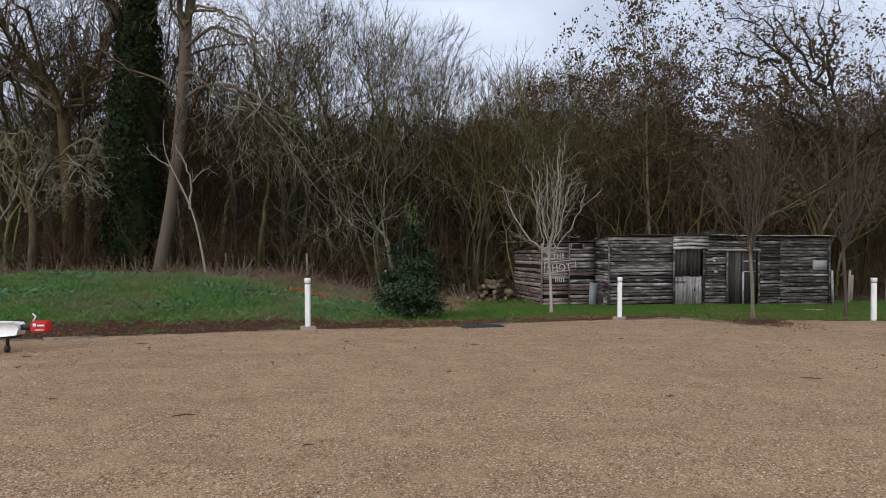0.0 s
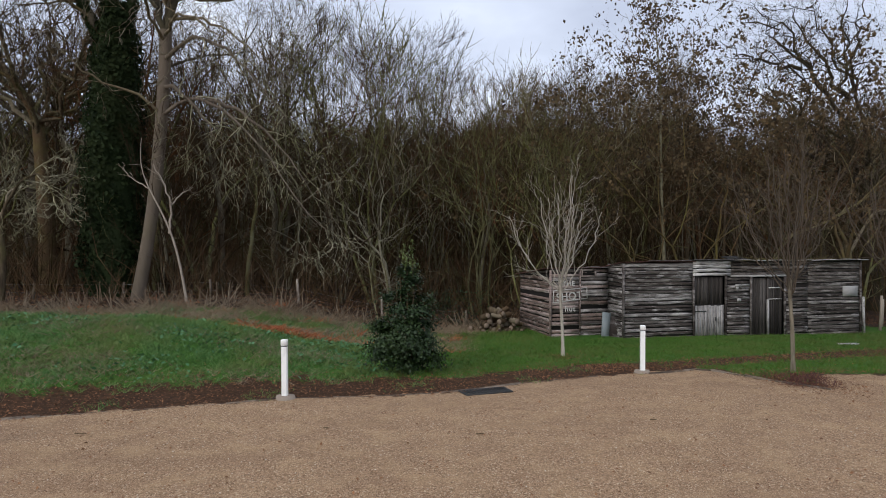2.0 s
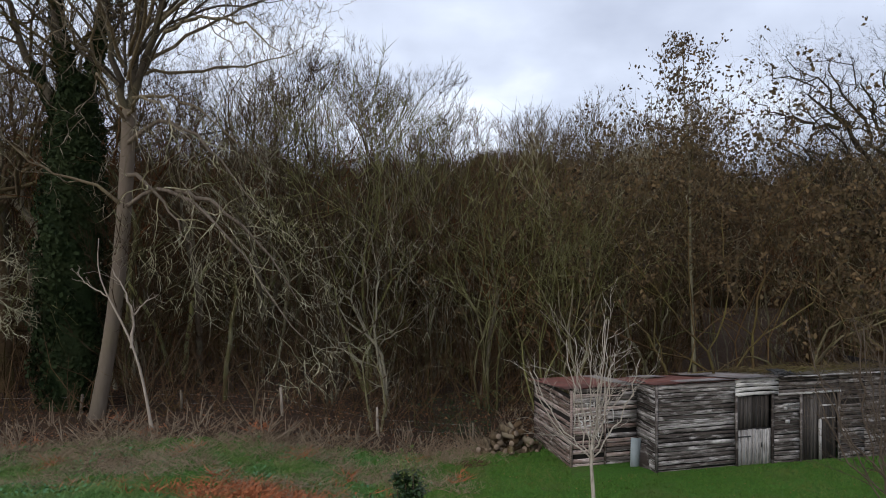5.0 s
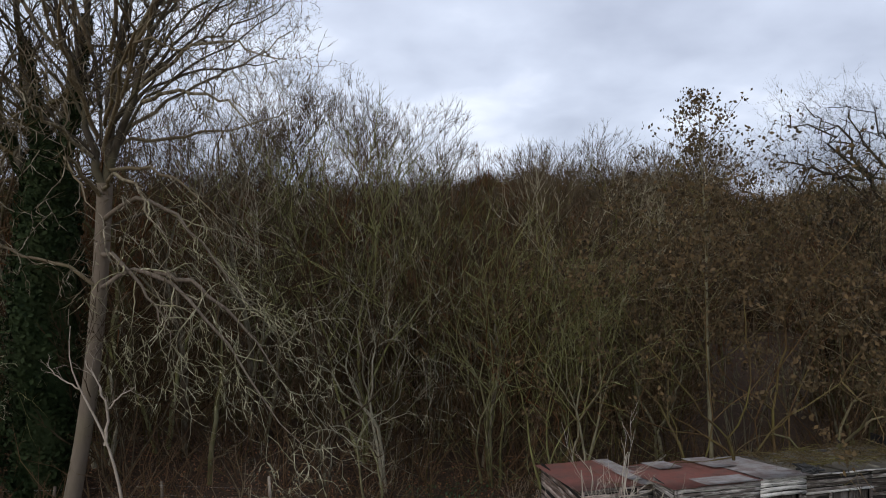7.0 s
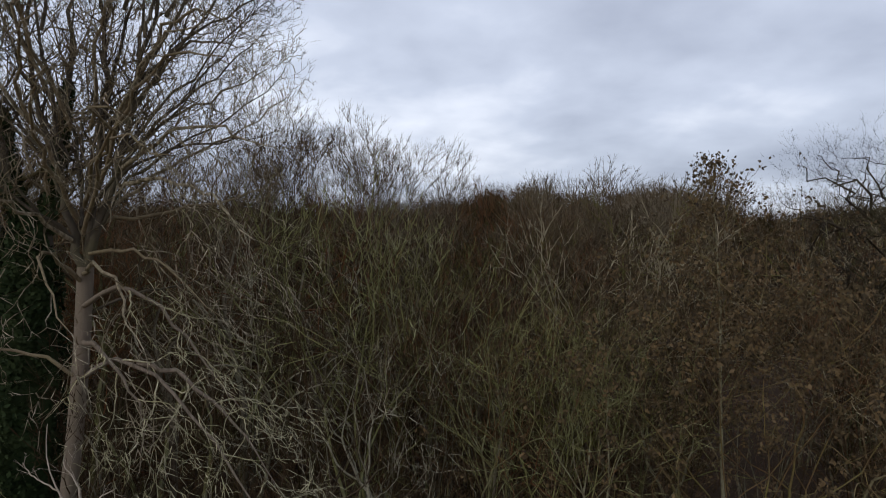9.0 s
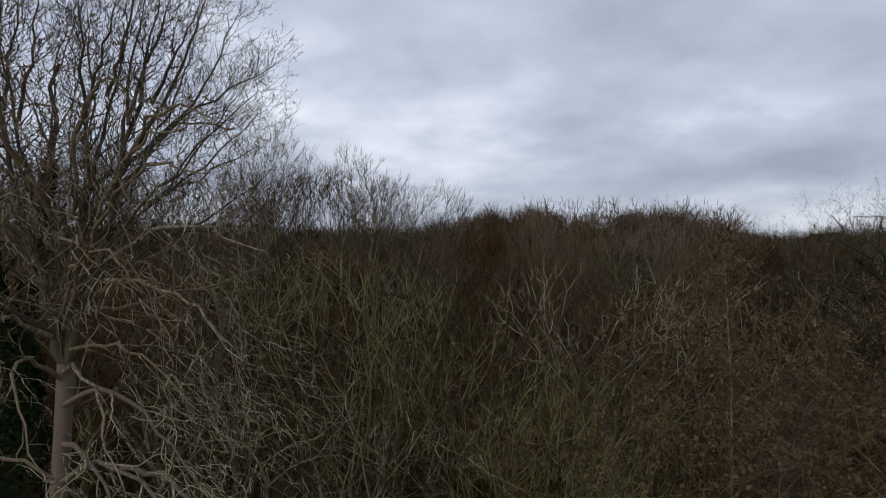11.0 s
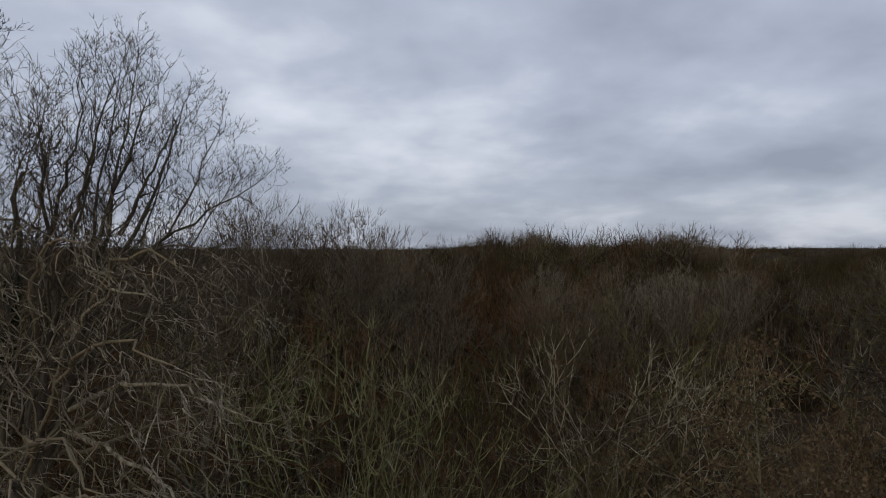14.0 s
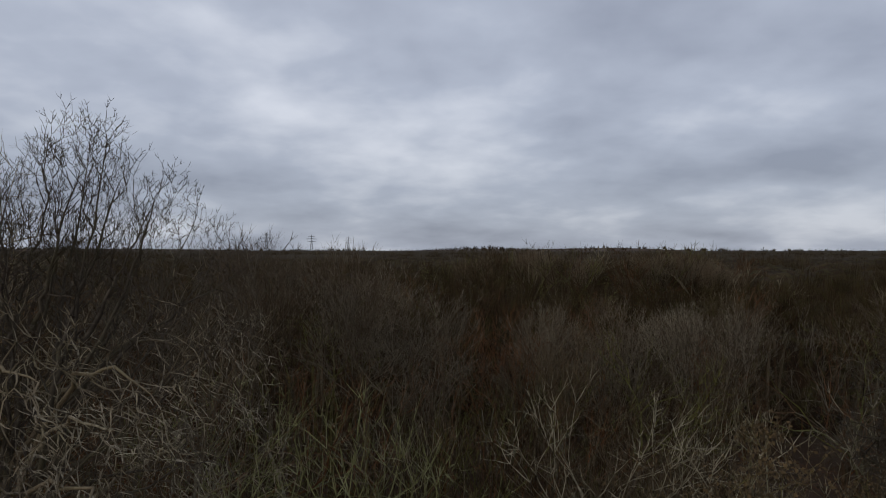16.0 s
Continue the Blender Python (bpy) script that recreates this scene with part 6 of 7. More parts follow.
for k, (x0, x1) in enumerate(((-0.12, 0.7), (0.64, 1.44), (1.38, 2.2), (2.14, 2.96))):
    sheet(x0, x1, -0.16 + 0.03 * (k % 2), 3.35, 2.90 + 0.012 * (k % 2), 2.40 + 0.012 * (k % 2), SHEET_RED)
sheet(1.0, 2.75, -0.19, 0.75, 2.945, 2.80, SHEET_GREY)
sheet(0.9, 1.75, 2.2, 3.4, 2.63, 2.44, SHEET_GREY)
sheet(2.5, 3.35, 1.6, 3.4, 2.75, 2.46, SHEET_GREY)
sheet(2.9, 3.75, -0.2, 3.3, 2.975, 2.42, SHEET_GREY)
sheet(3.7, 4.55, -0.2, 3.3, 2.985, 2.43, SHEET_GREY)
for k, (x0, x1) in enumerate(((4.5, 6.1), (6.0, 7.6), (7.5, 9.1), (9.0, 10.75))):
    sheet(x0, x1, -0.22, 3.35, 2.93 + 0.01 * (k % 2), 2.40 + 0.01 * (k % 2), FELT, False, 0.05)
edge_strip = Mesh()
for k in range(9):
    x = 4.6 + 0.68 * k
    edge_strip.box((x + 0.34, -0.2, 2.945 + shed_rng.normal(0, 0.012)), (0.66, 0.05, 0.035), Euler((0, shed_rng.normal(0, 0.025), 0)).to_matrix())
part("roof_edge_batten", edge_strip, BOARD_PALE, roof)
bundle = Mesh()
for k in range(26):
    a = shed_rng.random() * 3.14
    c = np.array((4.85 + shed_rng.normal(0, 0.14), 0.25 + shed_rng.normal(0, 0.1), 2.94 + abs(shed_rng.normal(0, 0.06))))
    d = np.array((math.cos(a), math.sin(a), shed_rng.normal(0, 0.2))) * 0.22
    bundle.tube([c - d, c + d], (0.035, 0.03), 5, True)
tagged(part("sack_heap", bundle, BLACK), "small black heap lying on the shed roof", "debris").matrix_basis = SHED
twig_heap = Mesh()
tt = shed_rng
for k in range(420):
    c = np.array((tt.uniform(4.6, 10.4), tt.uniform(0.5, 3.3), 0))
    c[2] = 2.95 - 0.16 * c[1] + abs(tt.normal(0, 0.07))
    a = tt.random() * 6.28
    d = np.array((math.cos(a), math.sin(a), tt.normal(0, 0.25))) * tt.uniform(0.15, 0.6)
    twig_heap.tube([c - d, c + (0, 0, 0.05), c + d], (0.012, 0.010, 0.004), 3)
tagged(part("fallen_twigs", twig_heap, TWIG_GREY), "grey fallen twigs lying on the shed roof", "twigs", kind="stuff").matrix_basis = SHED


# ---- things against and round the shed ----
def leaning(name, label, category, size, at, mat, tilt, turn, roll=0):
    me = Mesh()
    me.box((0, 0, size[2] / 2), size)
    t = tagged(new(name, me.build(name, mat)), label, category)
    t.matrix_basis = SHED @ pose(*at, tilt, roll, turn)
    return t


leaning("sheet_board", "blue-grey flat board leaning in the shed's corner", "board", (0.34, 0.03, 1.0), (-0.36, 0.62, 0.0), GREY_BOARD, -12, -8, 7)
leaning("sheet_board", "dark board leaning against the shed's return wall", "board", (0.42, 0.03, 0.85), (-0.12, 0.42, 0.0), BOARD_DARK, -9, -60, 0)
leaning("leaning_pole", "pale round pole leaning at the shed's end", "pole", (0.07, 0.07, 1.55), (10.62, -0.1, -0.1), BOARD_PALE, 0, 10, -2)
for k, (x, y, ln, turn) in enumerate(((14.35, 24.2, 0.75, 8),)):
    me = Mesh()
    me.box((0, 0, 0.02), (ln, 0.16, 0.035))
    tagged(new("loose_plank", me.build("loose_plank", BOARD_PALE)), "pale plank lying on the grass", "plank", "planks on the grass").matrix_basis = pose(x, y, float(ground_z(x, y)) + 0.01, 2, 1, turn)


def log_pile():
    rng = np.random.default_rng(80)
    t = thing("log_pile", "heap of cut logs beside the shed", "log pile")
    g = -0.5
    n = 0
    for row in range(5):
        for k in range(11 - 2 * row):
            r = rng.uniform(0.07, 0.14)
            x = 2.35 + (k - (10 - 2 * row) / 2) * 0.20 + rng.normal(0, 0.05)
            y = 27.3 + rng.normal(0, 0.18)
            z = g + 0.1 + row * 0.19 + rng.normal(0, 0.02)
            a, b = rng.normal(0, 0.55), rng.normal(0, 0.2)
            ln = rng.uniform(0.35, 0.6)
            d = np.array((math.sin(a), -math.cos(a), b))
            d = unit(d) * ln / 2
            c = np.array((x, y, z))
            me = Mesh()
            me.tube([c - d, c, c + d], (r, r * 1.03, r * 0.97), 9, False)
            lg = part("log", me, BARK_WOOD, t, smooth=True)
            e = Mesh()
            e.tube([c + d * 0.97, c + d * 1.004], (r * 0.9, r * 0.88), 9, True)
            part("sawn_end", e, LOG_END, lg, "pale sawn face")
            n += 1


log_pile()


# ---- posts ----
def bollard(x, y, lean, pad, seed):
    rng = np.random.default_rng(seed)
    g = float(ground_z(x, y))
    t = thing("bollard", "white painted square timber post with chamfered top", "post", "white posts along the yard", pose(x, y, g, lean[0], lean[1], rng.uniform(-8, 8)))
    bm = bmesh.new()
    bmesh.ops.create_cube(bm, size=1)
    bmesh.ops.scale(bm, vec=(0.108, 0.108, 1.13), verts=bm.verts)
    bmesh.ops.translate(bm, vec=(0, 0, 0.465), verts=bm.verts)
    bmesh.ops.bevel(bm, geom=bm.edges[:], offset=0.014, segments=2, affect="EDGES")
    me = bpy.data.meshes.new("shaft")
    bm.to_mesh(me)
    bm.free()
    me.materials.append(WHITE)
    part("shaft", me, WHITE, t)
    cap = Mesh()
    ring = lambda s, z: [(-s, -s, z), (s, -s, z), (s, s, z), (-s, s, z)]
    v = ring(0.052, 1.02) + ring(0.053, 1.03) + ring(0.057, 1.035) + ring(0.057, 1.11) + ring(0.053, 1.125)
    f = [(4 * k + i, 4 * k + (i + 1) % 4, 4 * k + 4 + (i + 1) % 4, 4 * k + 4 + i) for k in range(4) for i in range(4)] + [(16, 17, 18, 19)]
    cap.add(v, [np.array(f)])
    part("cap", cap, WHITE, t)
    # no recess is cut; a black band gives the groove's shade
    groove = Mesh()
    groove.box((0, 0, 1.005), (0.110, 0.110, 0.016))
    part("groove", groove, BLACK, t, "black band drawn for the shaded groove under the cap")
    if pad:
        p = Mesh()
        v = [(0.2 * math.cos(a) * (1 + 0.12 * math.sin(3 * a)), 0.16 * math.sin(a), -0.02) for a in np.linspace(0, 6.283, 14, endpoint=False)]
        v += [(0.8 * q[0], 0.8 * q[1], 0.07) for q in v]
        f = [(i, (i + 1) % 14, 14 + (i + 1) % 14, 14 + i) for i in range(14)]
        p.add(v, [np.array(f), np.array([range(14, 28)])])
        part("footing", p, CONCRETE, t, "rough concrete footing")


bollard(-2.86, 13.92, (0, -0.5), True, 1)
bollard(4.83, 16.88, (0, 0.3), True, 2)
bollard(11.5, 16.7, (0, 0.3), False, 3)


# ---- fence at the wood's edge ----
def fence():
    rng = np.random.default_rng(81)
    t = thing("wire_fence", "low wire fence on weathered posts at the wood's edge", "fence")
    tops = []
    for x in (-19.9, -16.4, -12.9, -9.4, -5.9, -2.4, 1.1):
        y = 28.3 + 0.05 * x if x < -9 else 28.3
        g = float(ground_z(x, y))
        h = rng.uniform(0.7, 0.8) if x not in (-5.9, -2.4) else 1.05
        me = Mesh()
        me.tube([(0, 0, -0.1), (0, 0, h * 0.5), (rng.normal(0, 0.02), 0, h)], (0.055, 0.052, 0.045), 7, True)
        part("post", me, BARK_PALE if h > 1 else BARK_TRUNK, t).matrix_basis = pose(x, y, g, rng.normal(0, 2), rng.normal(0, 3), 0)
        tops.append((x, y, g))
    for h in (0.3, 0.62):
        me = Mesh()
        me.tube([(x, y - 0.05, g + h) for x, y, g in tops], [0.0018] * len(tops), 3)
        part("wire", me, GALV, t)


fence()
for x, y, h in ((18.3, 28.3, 1.45), (20.2, 28.6, 1.6), (19.2, 29.5, 1.2)):
    me = Mesh()
    g = float(ground_z(x, y))
    me.tube([(0, 0, -0.1), (0.01, 0, h * 0.5), (0, 0, h)], (0.06, 0.055, 0.05), 7, True)
    tagged(new("fence_post", me.build("fence_post", BARK_PALE)), "weathered round fence post beside the wood", "fence post", "posts beyond the shed").matrix_basis = pose(x, y, g, 1, 2, 0)


# ---- trailer at the yard's edge ----
def trailer():
    t = thing("trailer", "small trailer drawbar with white cover and red hitch lock", "trailer", m=pose(-7.28, 10.76, 0.0, 0, 0, 6))
    bar = Mesh()
    bar.box((-0.75, 0, 0.36), (1.75, 0.09, 0.07))
    bar.box((-1.3, 0.3, 0.36), (0.9, 0.06, 0.07), Euler((0, 0, -0.5)).to_matrix())
    bar.box((-1.3, -0.3, 0.36), (0.9, 0.06, 0.07), Euler((0, 0, 0.5)).to_matrix())
    part("drawbar", bar, GALV, t)
    cover = Mesh()
    prof = ((0.0, 0.28), (0.2, 0.30), (0.23, 0.42), (0.18, 0.50), (-0.6, 0.53), (-1.4, 0.53), (-1.4, 0.28))
    n = len(prof)
    v = [(x, s * (0.13 if x > 0 else 0.16), z) for s in (-1, 1) for x, z in prof]
    f = [(i, (i + 1) % n, n + (i + 1) % n, n + i) for i in range(n)]
    cover.add(v, [np.array(f), np.array([range(n)]), np.array([range(2 * n - 1, n - 1, -1)])])
    part("cover", cover, WHITE, t, "white plastic cover")
    under = Mesh()
    under.box((-0.5, 0, 0.275), (1.35, 0.2, 0.05))
    part("underframe", under, BLACK, t)
    head = Mesh()
    head.box((0.32, 0, 0.42), (0.2, 0.1, 0.09))
    part("coupling", head, BLACK, t)
    bm = bmesh.new()
    bmesh.ops.create_cube(bm, size=1)
    bmesh.ops.scale(bm, vec=(0.28, 0.18, 0.19), verts=bm.verts)
    bmesh.ops.bevel(bm, geom=bm.edges[:], offset=0.025, segments=2, affect="EDGES")
    bmesh.ops.translate(bm, vec=(0.53, 0, 0.43), verts=bm.verts)
    me = bpy.data.meshes.new("hitch_lock")
    bm.to_mesh(me)
    bm.free()
    me.materials.append(RED)
    lock = part("hitch_lock", me, RED, t, "red hitch lock box")
    bars = Mesh()
    bars.box((0.47, -0.102, 0.46), (0.05, 0.004, 0.06))
    bars.box((0.57, -0.102, 0.455), (0.12, 0.004, 0.03))
    bars.box((0.55, -0.102, 0.38), (0.14, 0.004, 0.015))
    part("print", bars, WHITE, lock, "white printed bars")
    lever = Mesh()
    lever.tube([(0.40, 0, 0.52), (0.44, 0, 0.60), (0.39, 0, 0.65)], (0.015, 0.014, 0.01), 6, True)
    part("handle", lever, WHITE, t, "pale lever")
    leg = Mesh()
    leg.tube([(0.02, -0.05, 0.42), (0.02, -0.05, 0.13)], (0.028, 0.028), 8, True)
    part("jockey_stem", leg, BLACK, t)
    wheel = Mesh()
    wheel.tube([(-0.015, -0.05, 0.065), (-0.005, -0.05, 0.065), (0.035, -0.05, 0.065), (0.045, -0.05, 0.065)], (0.045, 0.065, 0.065, 0.045), 14, True)
    part("jockey_wheel", wheel, BLACK, t)


trailer()


# ---- yard edge ----
def edging():
    rng = np.random.default_rng(82)
    t = thing("timber_edging", "weathered timber edging between gravel and planting bed", "edging", kind="structure")
    line = [(4.95, 16.7), (5.6, 17.0), (6.25, 17.35), (6.6, 17.2), (7.0, 16.35), (7.4, 15.5), (7.95, 14.75)]
    for (x0, y0), (x1, y1) in zip(line, line[1:]):
        d = math.hypot(x1 - x0, y1 - y0)
        me = Mesh()
        me.box((0, 0, 0), (d + 0.03, 0.05, 0.13))
        z = float(ground_z((x0 + x1) / 2, (y0 + y1) / 2)) - 0.03
        part("edging_board", me, TIMBER, t).matrix_basis = pose((x0 + x1) / 2, (y0 + y1) / 2, z, 0, rng.normal(0, 0.8), math.degrees(math.atan2(y1 - y0, x1 - x0)))
    kerb = thing("timber_edging", "thin pale timber edging along the gravel", "edging", kind="structure")
    xs = np.linspace(-9.5, 4.6, 16)
    for x0, x1 in zip(xs, xs[1:]):
        y0, y1 = float(edge(x0)), float(edge(x1))
        d = math.hypot(x1 - x0, y1 - y0)
        me = Mesh()
        me.box((0, 0, 0), (d - 0.01, 0.028, 0.09))
        z = float(ground_z((x0 + x1) / 2, (y0 + y1) / 2)) - 0.03 + rng.normal(0, 0.014)
        part("edging_board", me, TIMBER, kerb).matrix_basis = pose((x0 + x1) / 2, (y0 + y1) / 2, z, rng.normal(0, 4), rng.normal(0, 0.5), math.degrees(math.atan2(y1 - y0, x1 - x0)))
    drain = thing("drain_cover", "dark slatted drain cover set at the gravel's edge", "drain cover", m=pose(0.98, 14.55, float(ground_z(0.98, 14.55)) + 0.012, 0, 0, 20))
    f = Mesh()
    for c, s in (((0, 0.2, 0), (1.0, 0.04, 0.03)), ((0, -0.2, 0), (1.0, 0.04, 0.03)), ((0.48, 0, 0), (0.04, 0.36, 0.03)), ((-0.48, 0, 0), (0.04, 0.36, 0.03))):
        f.box(c, s)
    part("frame", f, BLACK, drain)
    for k in range(14):
        s = Mesh()
        s.box((0, 0, 0), (0.03, 0.36, 0.022))
        part("slat", s, BLACK, drain).matrix_basis = pose(-0.43 + 0.066 * k, 0, 0)


edging()


# ---- low growth ----
grow_rng = np.random.default_rng(90)


def blades(name, label, category, spots, height, width, per, mat, splay=0.5):
    """Tufts of pointed blades, joined."""
    s = np.repeat(np.asarray(spots), per, axis=0)
    n = len(s)
    p = np.stack([s[:, 0] + grow_rng.normal(0, 0.03, n), s[:, 1] + grow_rng.normal(0, 0.03, n), s[:, 2] - 0.01], -1)
    h = s[:, 3] * height * grow_rng.uniform(0.5, 1.2, n)
    tip = p + np.stack([grow_rng.normal(0, splay, n) * h, grow_rng.normal(0, splay, n) * h, h], -1)
    v, f = sliver_mesh(grow_rng, p, tip, width * grow_rng.uniform(0.6, 1.2, n))
    me = Mesh()
    me.add(v, [f])
    tagged(new(name, me.build(name, mat)), label, category, kind="stuff")


def sown(n, x0, x1, y0, y1, want):
    x, y = grow_rng.uniform(x0, x1, n), grow_rng.uniform(y0, y1, n)
    k = grow_rng.random(n) < want(x, y)
    x, y = x[k], y[k]
    return np.stack([x, y, ground_z(x, y), grow_rng.uniform(0.6, 1.3, len(x))], -1)


def strip_gap(x, y):
    return np.where((x > 3.5) & (x < 18), np.clip(np.abs(y - (17.6 + 0.42 * (x - 4.0))) / (0.80 + 0.03 * np.abs(x - 6)) - 0.42, 0.12, 1), 1)


def soil_width(x):
    return np.interp(x, (-8, -5, -1, 1.5, 4, 6.5, 10), (1.5, 1.8, 1.8, 1.7, 1.8, 0.4, 0.25))


def on_lawn(x, y):
    return smooth01((x + 3) / 3) * (y > edge(x) + soil_width(x)) * (y < np.where(x > 4, 24.9 + 0.23 * (x - 6), wood_edge(x))) * strip_gap(x, y) * (1 - np.exp(-(((x - 8.0) / 0.7) ** 2 + ((y - 15.8) / 1.2) ** 2)))


def dead_belt(x, y):
    """How far dead growth has the upper hand, in patches behind the crest."""
    patch = np.sin(0.9 * x + 0.5 * y + 0.6) * np.sin(1.7 * y - 0.35 * x) + 0.6 * np.sin(2.3 * x + 1.0) * np.sin(2.9 * y + 0.4)
    return np.clip(0.55 + 0.8 * patch, 0, 1) * smooth01((y - 20.6) / 1.4) * smooth01((wood_edge(x) + 0.6 - y) / 1.0) * smooth01((1.5 - x) / 2)


def on_bank(x, y):
    return (1 - 0.85 * dead_belt(x, y)) * smooth01((0.5 - x) / 3) * smooth01((y - edge(x) - 0.9) / 2.4) * smooth01((wood_edge(x) + 0.3 - y) / 1.5) * (1 - np.exp(-(((x + 5.0) / 1.9) ** 2 + ((y - 21.6) / 0.8) ** 2)))


blades("lawn", "short bright green lawn grass", "grass", sown(34000, -3, 18, 14, 28.5, on_lawn), 0.10, 0.017, 4, GRASS, 0.6)
blades("bank_grass", "rough green grass of the bank", "grass", sown(30000, -18, 0.5, 12, 27, on_bank), 0.135, 0.017, 7, ROUGH_GRASS, 0.75)


def leaf_stuff(name, label, category, spots, size, mat, lift=0.02, flat=1.0):
    s = np.asarray(spots)
    n = len(s)
    p = s[:, :3] + np.stack([grow_rng.normal(0, 0.02, n), grow_rng.normal(0, 0.02, n), grow_rng.uniform(0.3, 1.0, n) * lift], -1)
    v, f = leaf_quads(grow_rng, p, np.stack([grow_rng.normal(0, 0.35 / flat, n), grow_rng.normal(0, 0.35 / flat, n), np.ones(n)], -1), size * s[:, 3] * grow_rng.uniform(0.6, 1.2, n))
    me = Mesh()
    me.add(v, [f])
    tagged(new(name, me.build(name, mat)), label, category, kind="stuff")


def near_edge(x, y):
    return np.exp(-(((y - edge(x) - np.where(x < 5, 1.1, 0.6)) / np.where(x < 5, 1.25, 0.35)) ** 2)) * (y > edge(x) - 0.25)


def leafy_strip(x, y):
    return (1 - strip_gap(x, y)) * (x > 3.6)


def bed(x, y):
    return np.exp(-(((x - 8.0) / 0.7) ** 2 + ((y - 15.8) / 1.1) ** 2))


leaf_stuff("leaf_litter", "brown fallen leaves along the gravel's edge and lawn", "fallen leaves",
           sown(210000, -14, 17, 9, 26, lambda x, y: 0.5 * near_edge(x, y) + 0.55 * leafy_strip(x, y) + 1.6 * bed(x, y) + 0.03 + 0.8 * np.exp(-(((x - 3.6) / 0.6) ** 2 + ((y - 20.2) / 0.6) ** 2))), 0.042, LITTER, 0.03)
leaf_stuff("woodland_litter", "brown fallen leaves on the woodland floor", "fallen leaves",
           sown(40000, -22, 22, 23, 36, lambda x, y: 0.6 * smooth01((y - wood_edge(x) + 0.5) / 1.5)), 0.08, LITTER, 0.05)
leaf_stuff("weeds", "low broad-leaved green weeds on the bank", "weeds",
           sown(22000, -18, 1.0, 13.5, 27.5, lambda x, y: on_bank(x, y) * np.clip(0.12 + 0.9 * np.sin(0.9 * x + 1.1 * y) * np.sin(1.3 * y - 0.5 * x + 1), 0.03, 1) + 0.8 * np.exp(-(((x + 2.6) / 1.3) ** 2 + ((y - 20.0) / 2.2) ** 2))), 0.085, WEED, 0.14, 0.5)
blades("bracken", "flattened russet dead bracken on the bank", "bracken", sown(16000, -14, 1.5, 19.5, 27.0, lambda x, y: np.exp(-(((x + 5.0) / 1.7) ** 2 + ((y - 21.6 - 0.12 * (x + 5)) / 0.65) ** 2)) + 0.35 * np.clip(np.sin(1.9 * x + 0.7) * np.sin(1.6 * y - 0.5 * x) - 0.45, 0, 1) * (y > 21)), 0.20, 0.035, 4, BRACKEN, 1.1)
blades("soil_tufts", "scattered grass tufts on the bare soil strip", "grass",
       sown(24000, -14, 6, 9, 20, lambda x, y: near_edge(x, y) * np.clip(np.sin(2.1 * x + 0.6 * y) * np.sin(2.6 * y - 0.8 * x) - 0.25, 0, 1)), 0.09, 0.014, 4, ROUGH_GRASS, 0.8)
leaf_stuff("bracken_fronds", "flattened russet fronds of dead bracken", "bracken",
           sown(9000, -9, -1.5, 19.8, 23.4, lambda x, y: np.exp(-(((x + 5.0) / 1.7) ** 2 + ((y - 21.6 - 0.12 * (x + 5)) / 0.6) ** 2)) * np.clip(0.6 + np.sin(3.1 * x) * np.sin(4.3 * y), 0, 1)), 0.085, BRACKEN, 0.16, 0.6)
blades("dead_grass", "straw-coloured dead grass at the wood's edge", "dead grass",
       sown(32000, -20, 2.5, 20, 29.5, lambda x, y: np.exp(-(((y - wood_edge(x) + 0.2) / 0.9) ** 2)) * np.clip(0.4 + 0.6 * np.sin(1.1 * x + 0.3), 0.05, 1) + 0.8 * np.exp(-(((x + 10) / 2.0) ** 2 + ((y - 23.2) / 0.6) ** 2)) + 0.75 * dead_belt(x, y)), 0.2, 0.016, 4, STRAW, 1.2)
blades("bank_straw", "short straw-coloured dead grass among the green of the bank", "dead grass",
       sown(16000, -16, 0.5, 12.5, 21, lambda x, y: on_bank(x, y) * np.clip(0.35 + np.sin(0.7 * x + 1.3 * y) * np.sin(0.9 * y - 0.6 * x + 2), 0, 1) * smooth01((20.5 - y) / 3)), 0.13, 0.014, 4, STRAW, 1.1)
bramble = [brush_template(700 + k, 0.75, 7, 7, 2.6, 0.014) for k in range(5)]
spots = [(x, y, z, s * (0.5 + 0.8 * abs(math.sin(1.3 * x)))) for x, y, z, s in sown(620, -20, 3, 24, 30, lambda x, y: np.exp(-(((y - wood_edge(x) - 0.7) / 0.9) ** 2)))]
scatter("brambles", "arching brown and grey bramble stems at the wood's edge", "brambles", bramble, spots, BRAMBLE, 92)
spots = [(x, y, z, s * 0.26) for x, y, z, s in sown(90, 7.3, 8.7, 14.8, 16.6, bed)]
scatter("bed_stems", "low dark red bare stems in the planting bed", "dead plants", bramble, spots, RED_STEM, 94)
spots = [(x, y, z, s * 0.8) for x, y, z, s in sown(260, 2.5, 20, 28.5, 33, lambda x, y: (y > 29.6 + 0.23 * (x - 4)) * 1.0)]
scatter("brambles", "arching brown and grey bramble stems behind the shed", "brambles", bramble, spots, BRAMBLE, 93)
evergreens = sown(9000, -3.5, 2.2, 27.5, 31, lambda x, y: np.exp(-(((x - 0.6) / 1.4) ** 2 + ((y - 29.0) / 0.7) ** 2)))
evergreens[:, 2] += grow_rng.random(len(evergreens)) ** 1.5 * 1.5
leaf_stuff("dark_undergrowth", "dark green evergreen undergrowth under the trees", "undergrowth", evergreens, 0.075, HOLLY, 0.05, 0.4)

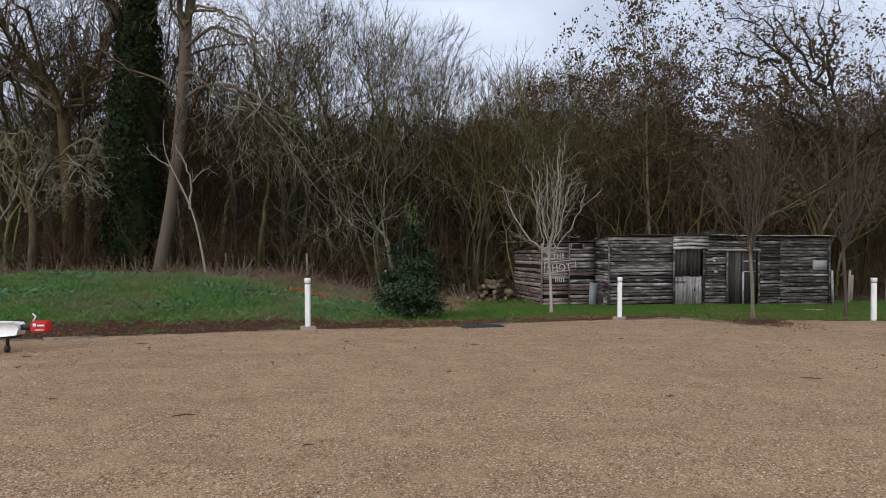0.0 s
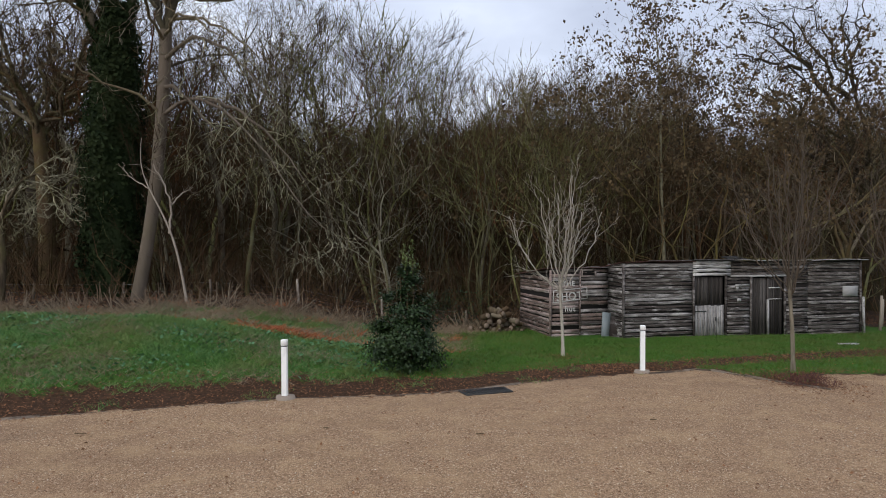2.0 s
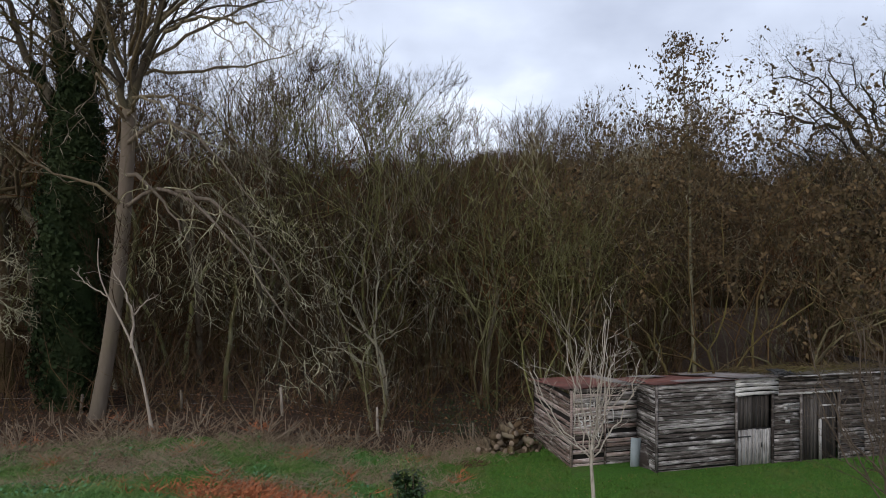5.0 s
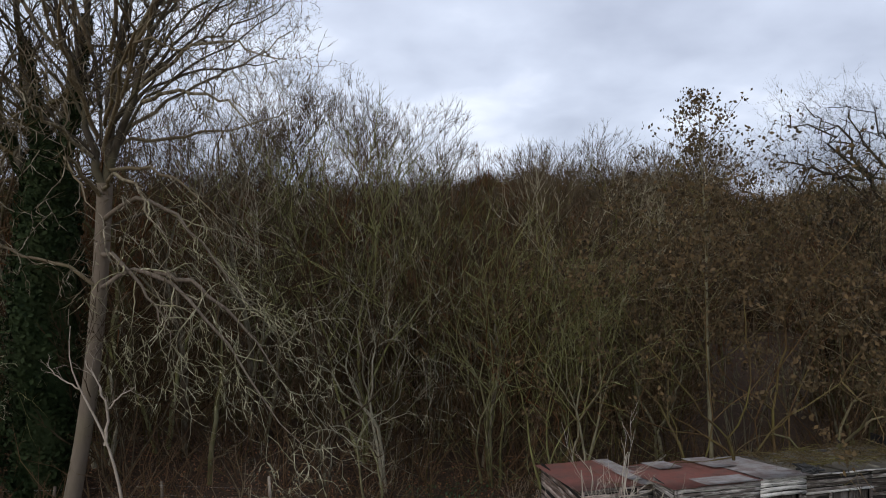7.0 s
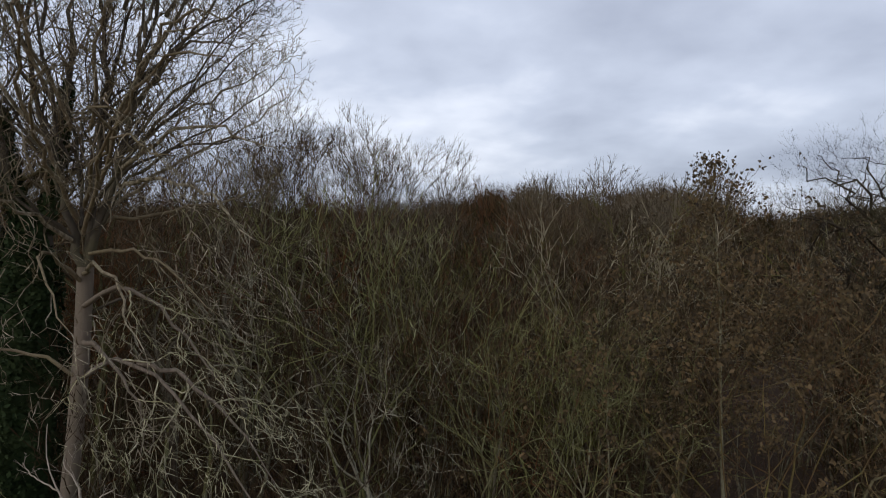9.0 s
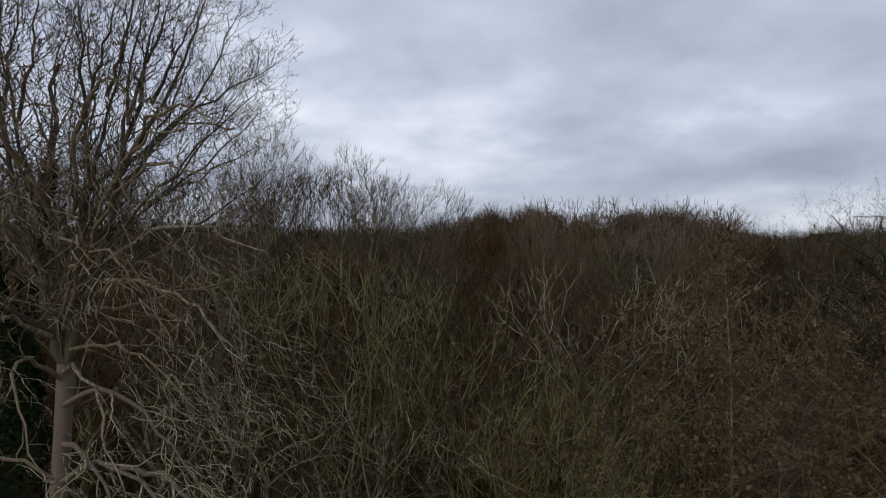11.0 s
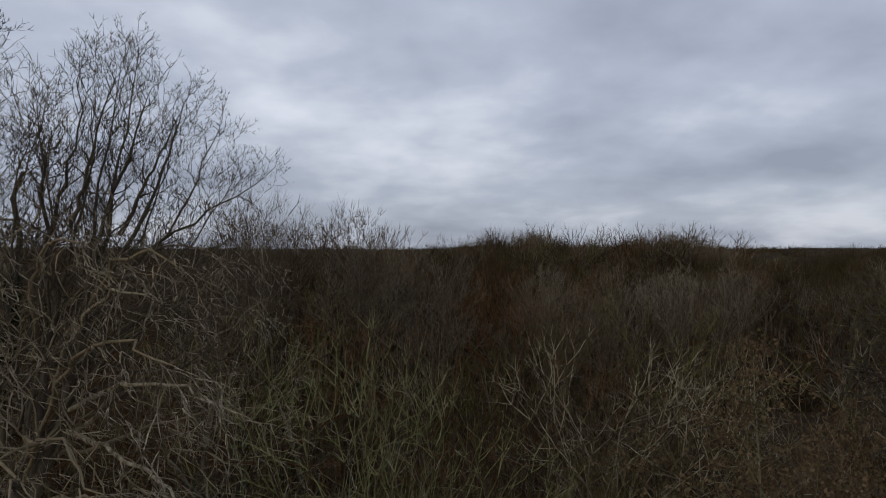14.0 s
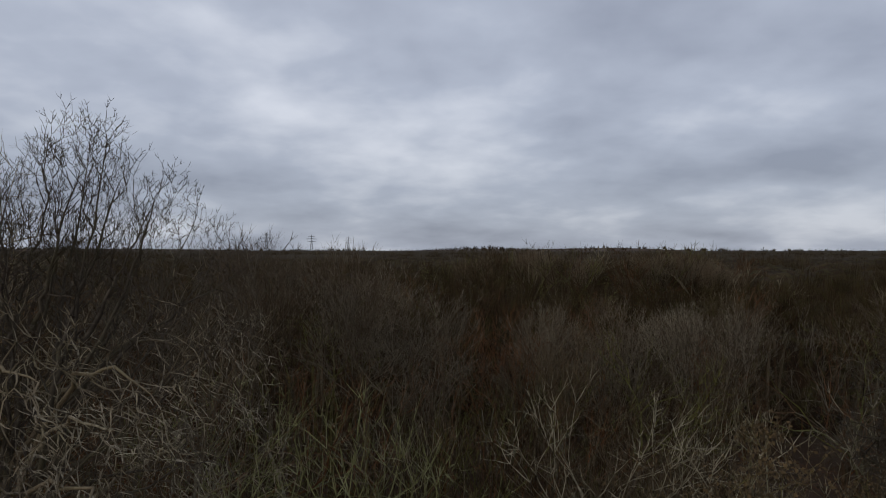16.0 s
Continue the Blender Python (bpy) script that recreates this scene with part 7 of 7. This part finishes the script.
# loose stones on the gravel, with a few twigs and leaves
stone_rng = np.random.default_rng(95)
n = 9000
d = 2.5 + 13 * stone_rng.random(n) ** 1.3
x = stone_rng.uniform(-0.78, 0.78, n) * d
y = d
ok = y < edge(x) - 0.05
x, y = x[ok], y[ok]
octa = np.array([(1, 0, 0), (-1, 0, 0), (0, 1, 0), (0, -1, 0), (0, 0, 0.7), (0, 0, -0.7)])
octf = np.array([(0, 2, 4), (2, 1, 4), (1, 3, 4), (3, 0, 4), (2, 0, 5), (1, 2, 5), (3, 1, 5), (0, 3, 5)])
s = stone_rng.uniform(0.006, 0.014, len(x))
a = stone_rng.random(len(x)) * 6.28
v = octa[None] * (s[:, None, None] * stone_rng.uniform(0.7, 1.3, (len(x), 6, 1)))
ca, sa = np.cos(a)[:, None], np.sin(a)[:, None]
v = np.stack([v[..., 0] * ca - v[..., 1] * sa + x[:, None], v[..., 0] * sa + v[..., 1] * ca + y[:, None], v[..., 2] + (ground_z(x, y) + s * 0.3)[:, None]], -1)
me = Mesh()
me.add(v.reshape(-1, 3), [(np.arange(len(x))[:, None, None] * 6 + octf[None]).reshape(-1, 3)])
tagged(new("loose_gravel", me.build("loose_gravel", STONE)), "loose tan and buff gravel stones", "gravel", kind="stuff")
for k, (x, y, ln) in enumerate(((0.7, 11.6, 0.12), (-1.7, 11.9, 0.12), (5.1, 8.6, 0.28), (-2.6, 6.6, 0.22), (-4.4, 7.3, 0.1), (-1.1, 5.6, 0.1), (2.8, 7.5, 0.08), (-6.6, 10.2, 0.15), (-5.4, 11.6, 0.2), (3.6, 12.4, 0.12), (6.5, 11.0, 0.1), (0.2, 9.0, 0.08))):
    me = Mesh()
    z = float(ground_z(x, y)) + 0.02
    w = stone_rng.normal(0, 0.03, (3, 3)) * (1, 1, 0.3)
    pts = np.array([(x - ln / 2, y, z), (x, y, z + 0.008), (x + ln / 2, y + 0.02, z)]) + w * ln * 2
    me.tube(pts, (0.006, 0.008, 0.004), 4)
    tagged(new("fallen_twig", me.build("fallen_twig", DRY_LEAF)), "dark twig lying on the gravel", "twig", "twigs on the gravel")


# ---- horizon ----
def pylon(x, y, h):
    t = thing("pylon", "distant steel lattice electricity pylon", "pylon", "pylons on the horizon", Matrix.Translation((x, y, float(ground_z(x, y)))))
    body = Mesh()
    b = h * 0.09
    for sx in (-1, 1):
        for sy in (-1, 1):
            body.tube([(sx * b, sy * b, 0), (sx * b * 0.3, sy * b * 0.3, h * 0.62), (0, 0, h)], (0.5, 0.42, 0.32), 3)
    for k in range(8):
        z0, z1 = h * 0.62 * k / 8, h * 0.62 * (k + 1) / 8
        w0, w1 = b * (1 - 0.7 * k / 8), b * (1 - 0.7 * (k + 1) / 8)
        for s_ in (-1, 1):
            body.tube([(-s_ * w0, -w0, z0), (s_ * w1, -w1, z1)], (0.24, 0.24), 3)
    part("tower", body, PYLON, t)
    for z, wd in ((0.66, 0.2), (0.78, 0.26), (0.9, 0.17)):
        arm = Mesh()
        arm.tube([(-wd * h, 0, h * z), (0, 0, h * z + 1.0), (wd * h, 0, h * z)], (0.3, 0.55, 0.3), 4)
        arm.tube([(-wd * h, 0, h * z), (wd * h, 0, h * z)], (0.35, 0.35), 3)
        part("crossarm", arm, PYLON, t)


pylon(-345, 1250, 52)
pylon(-330, 1600, 52)
pylon(-275, 1850, 50)
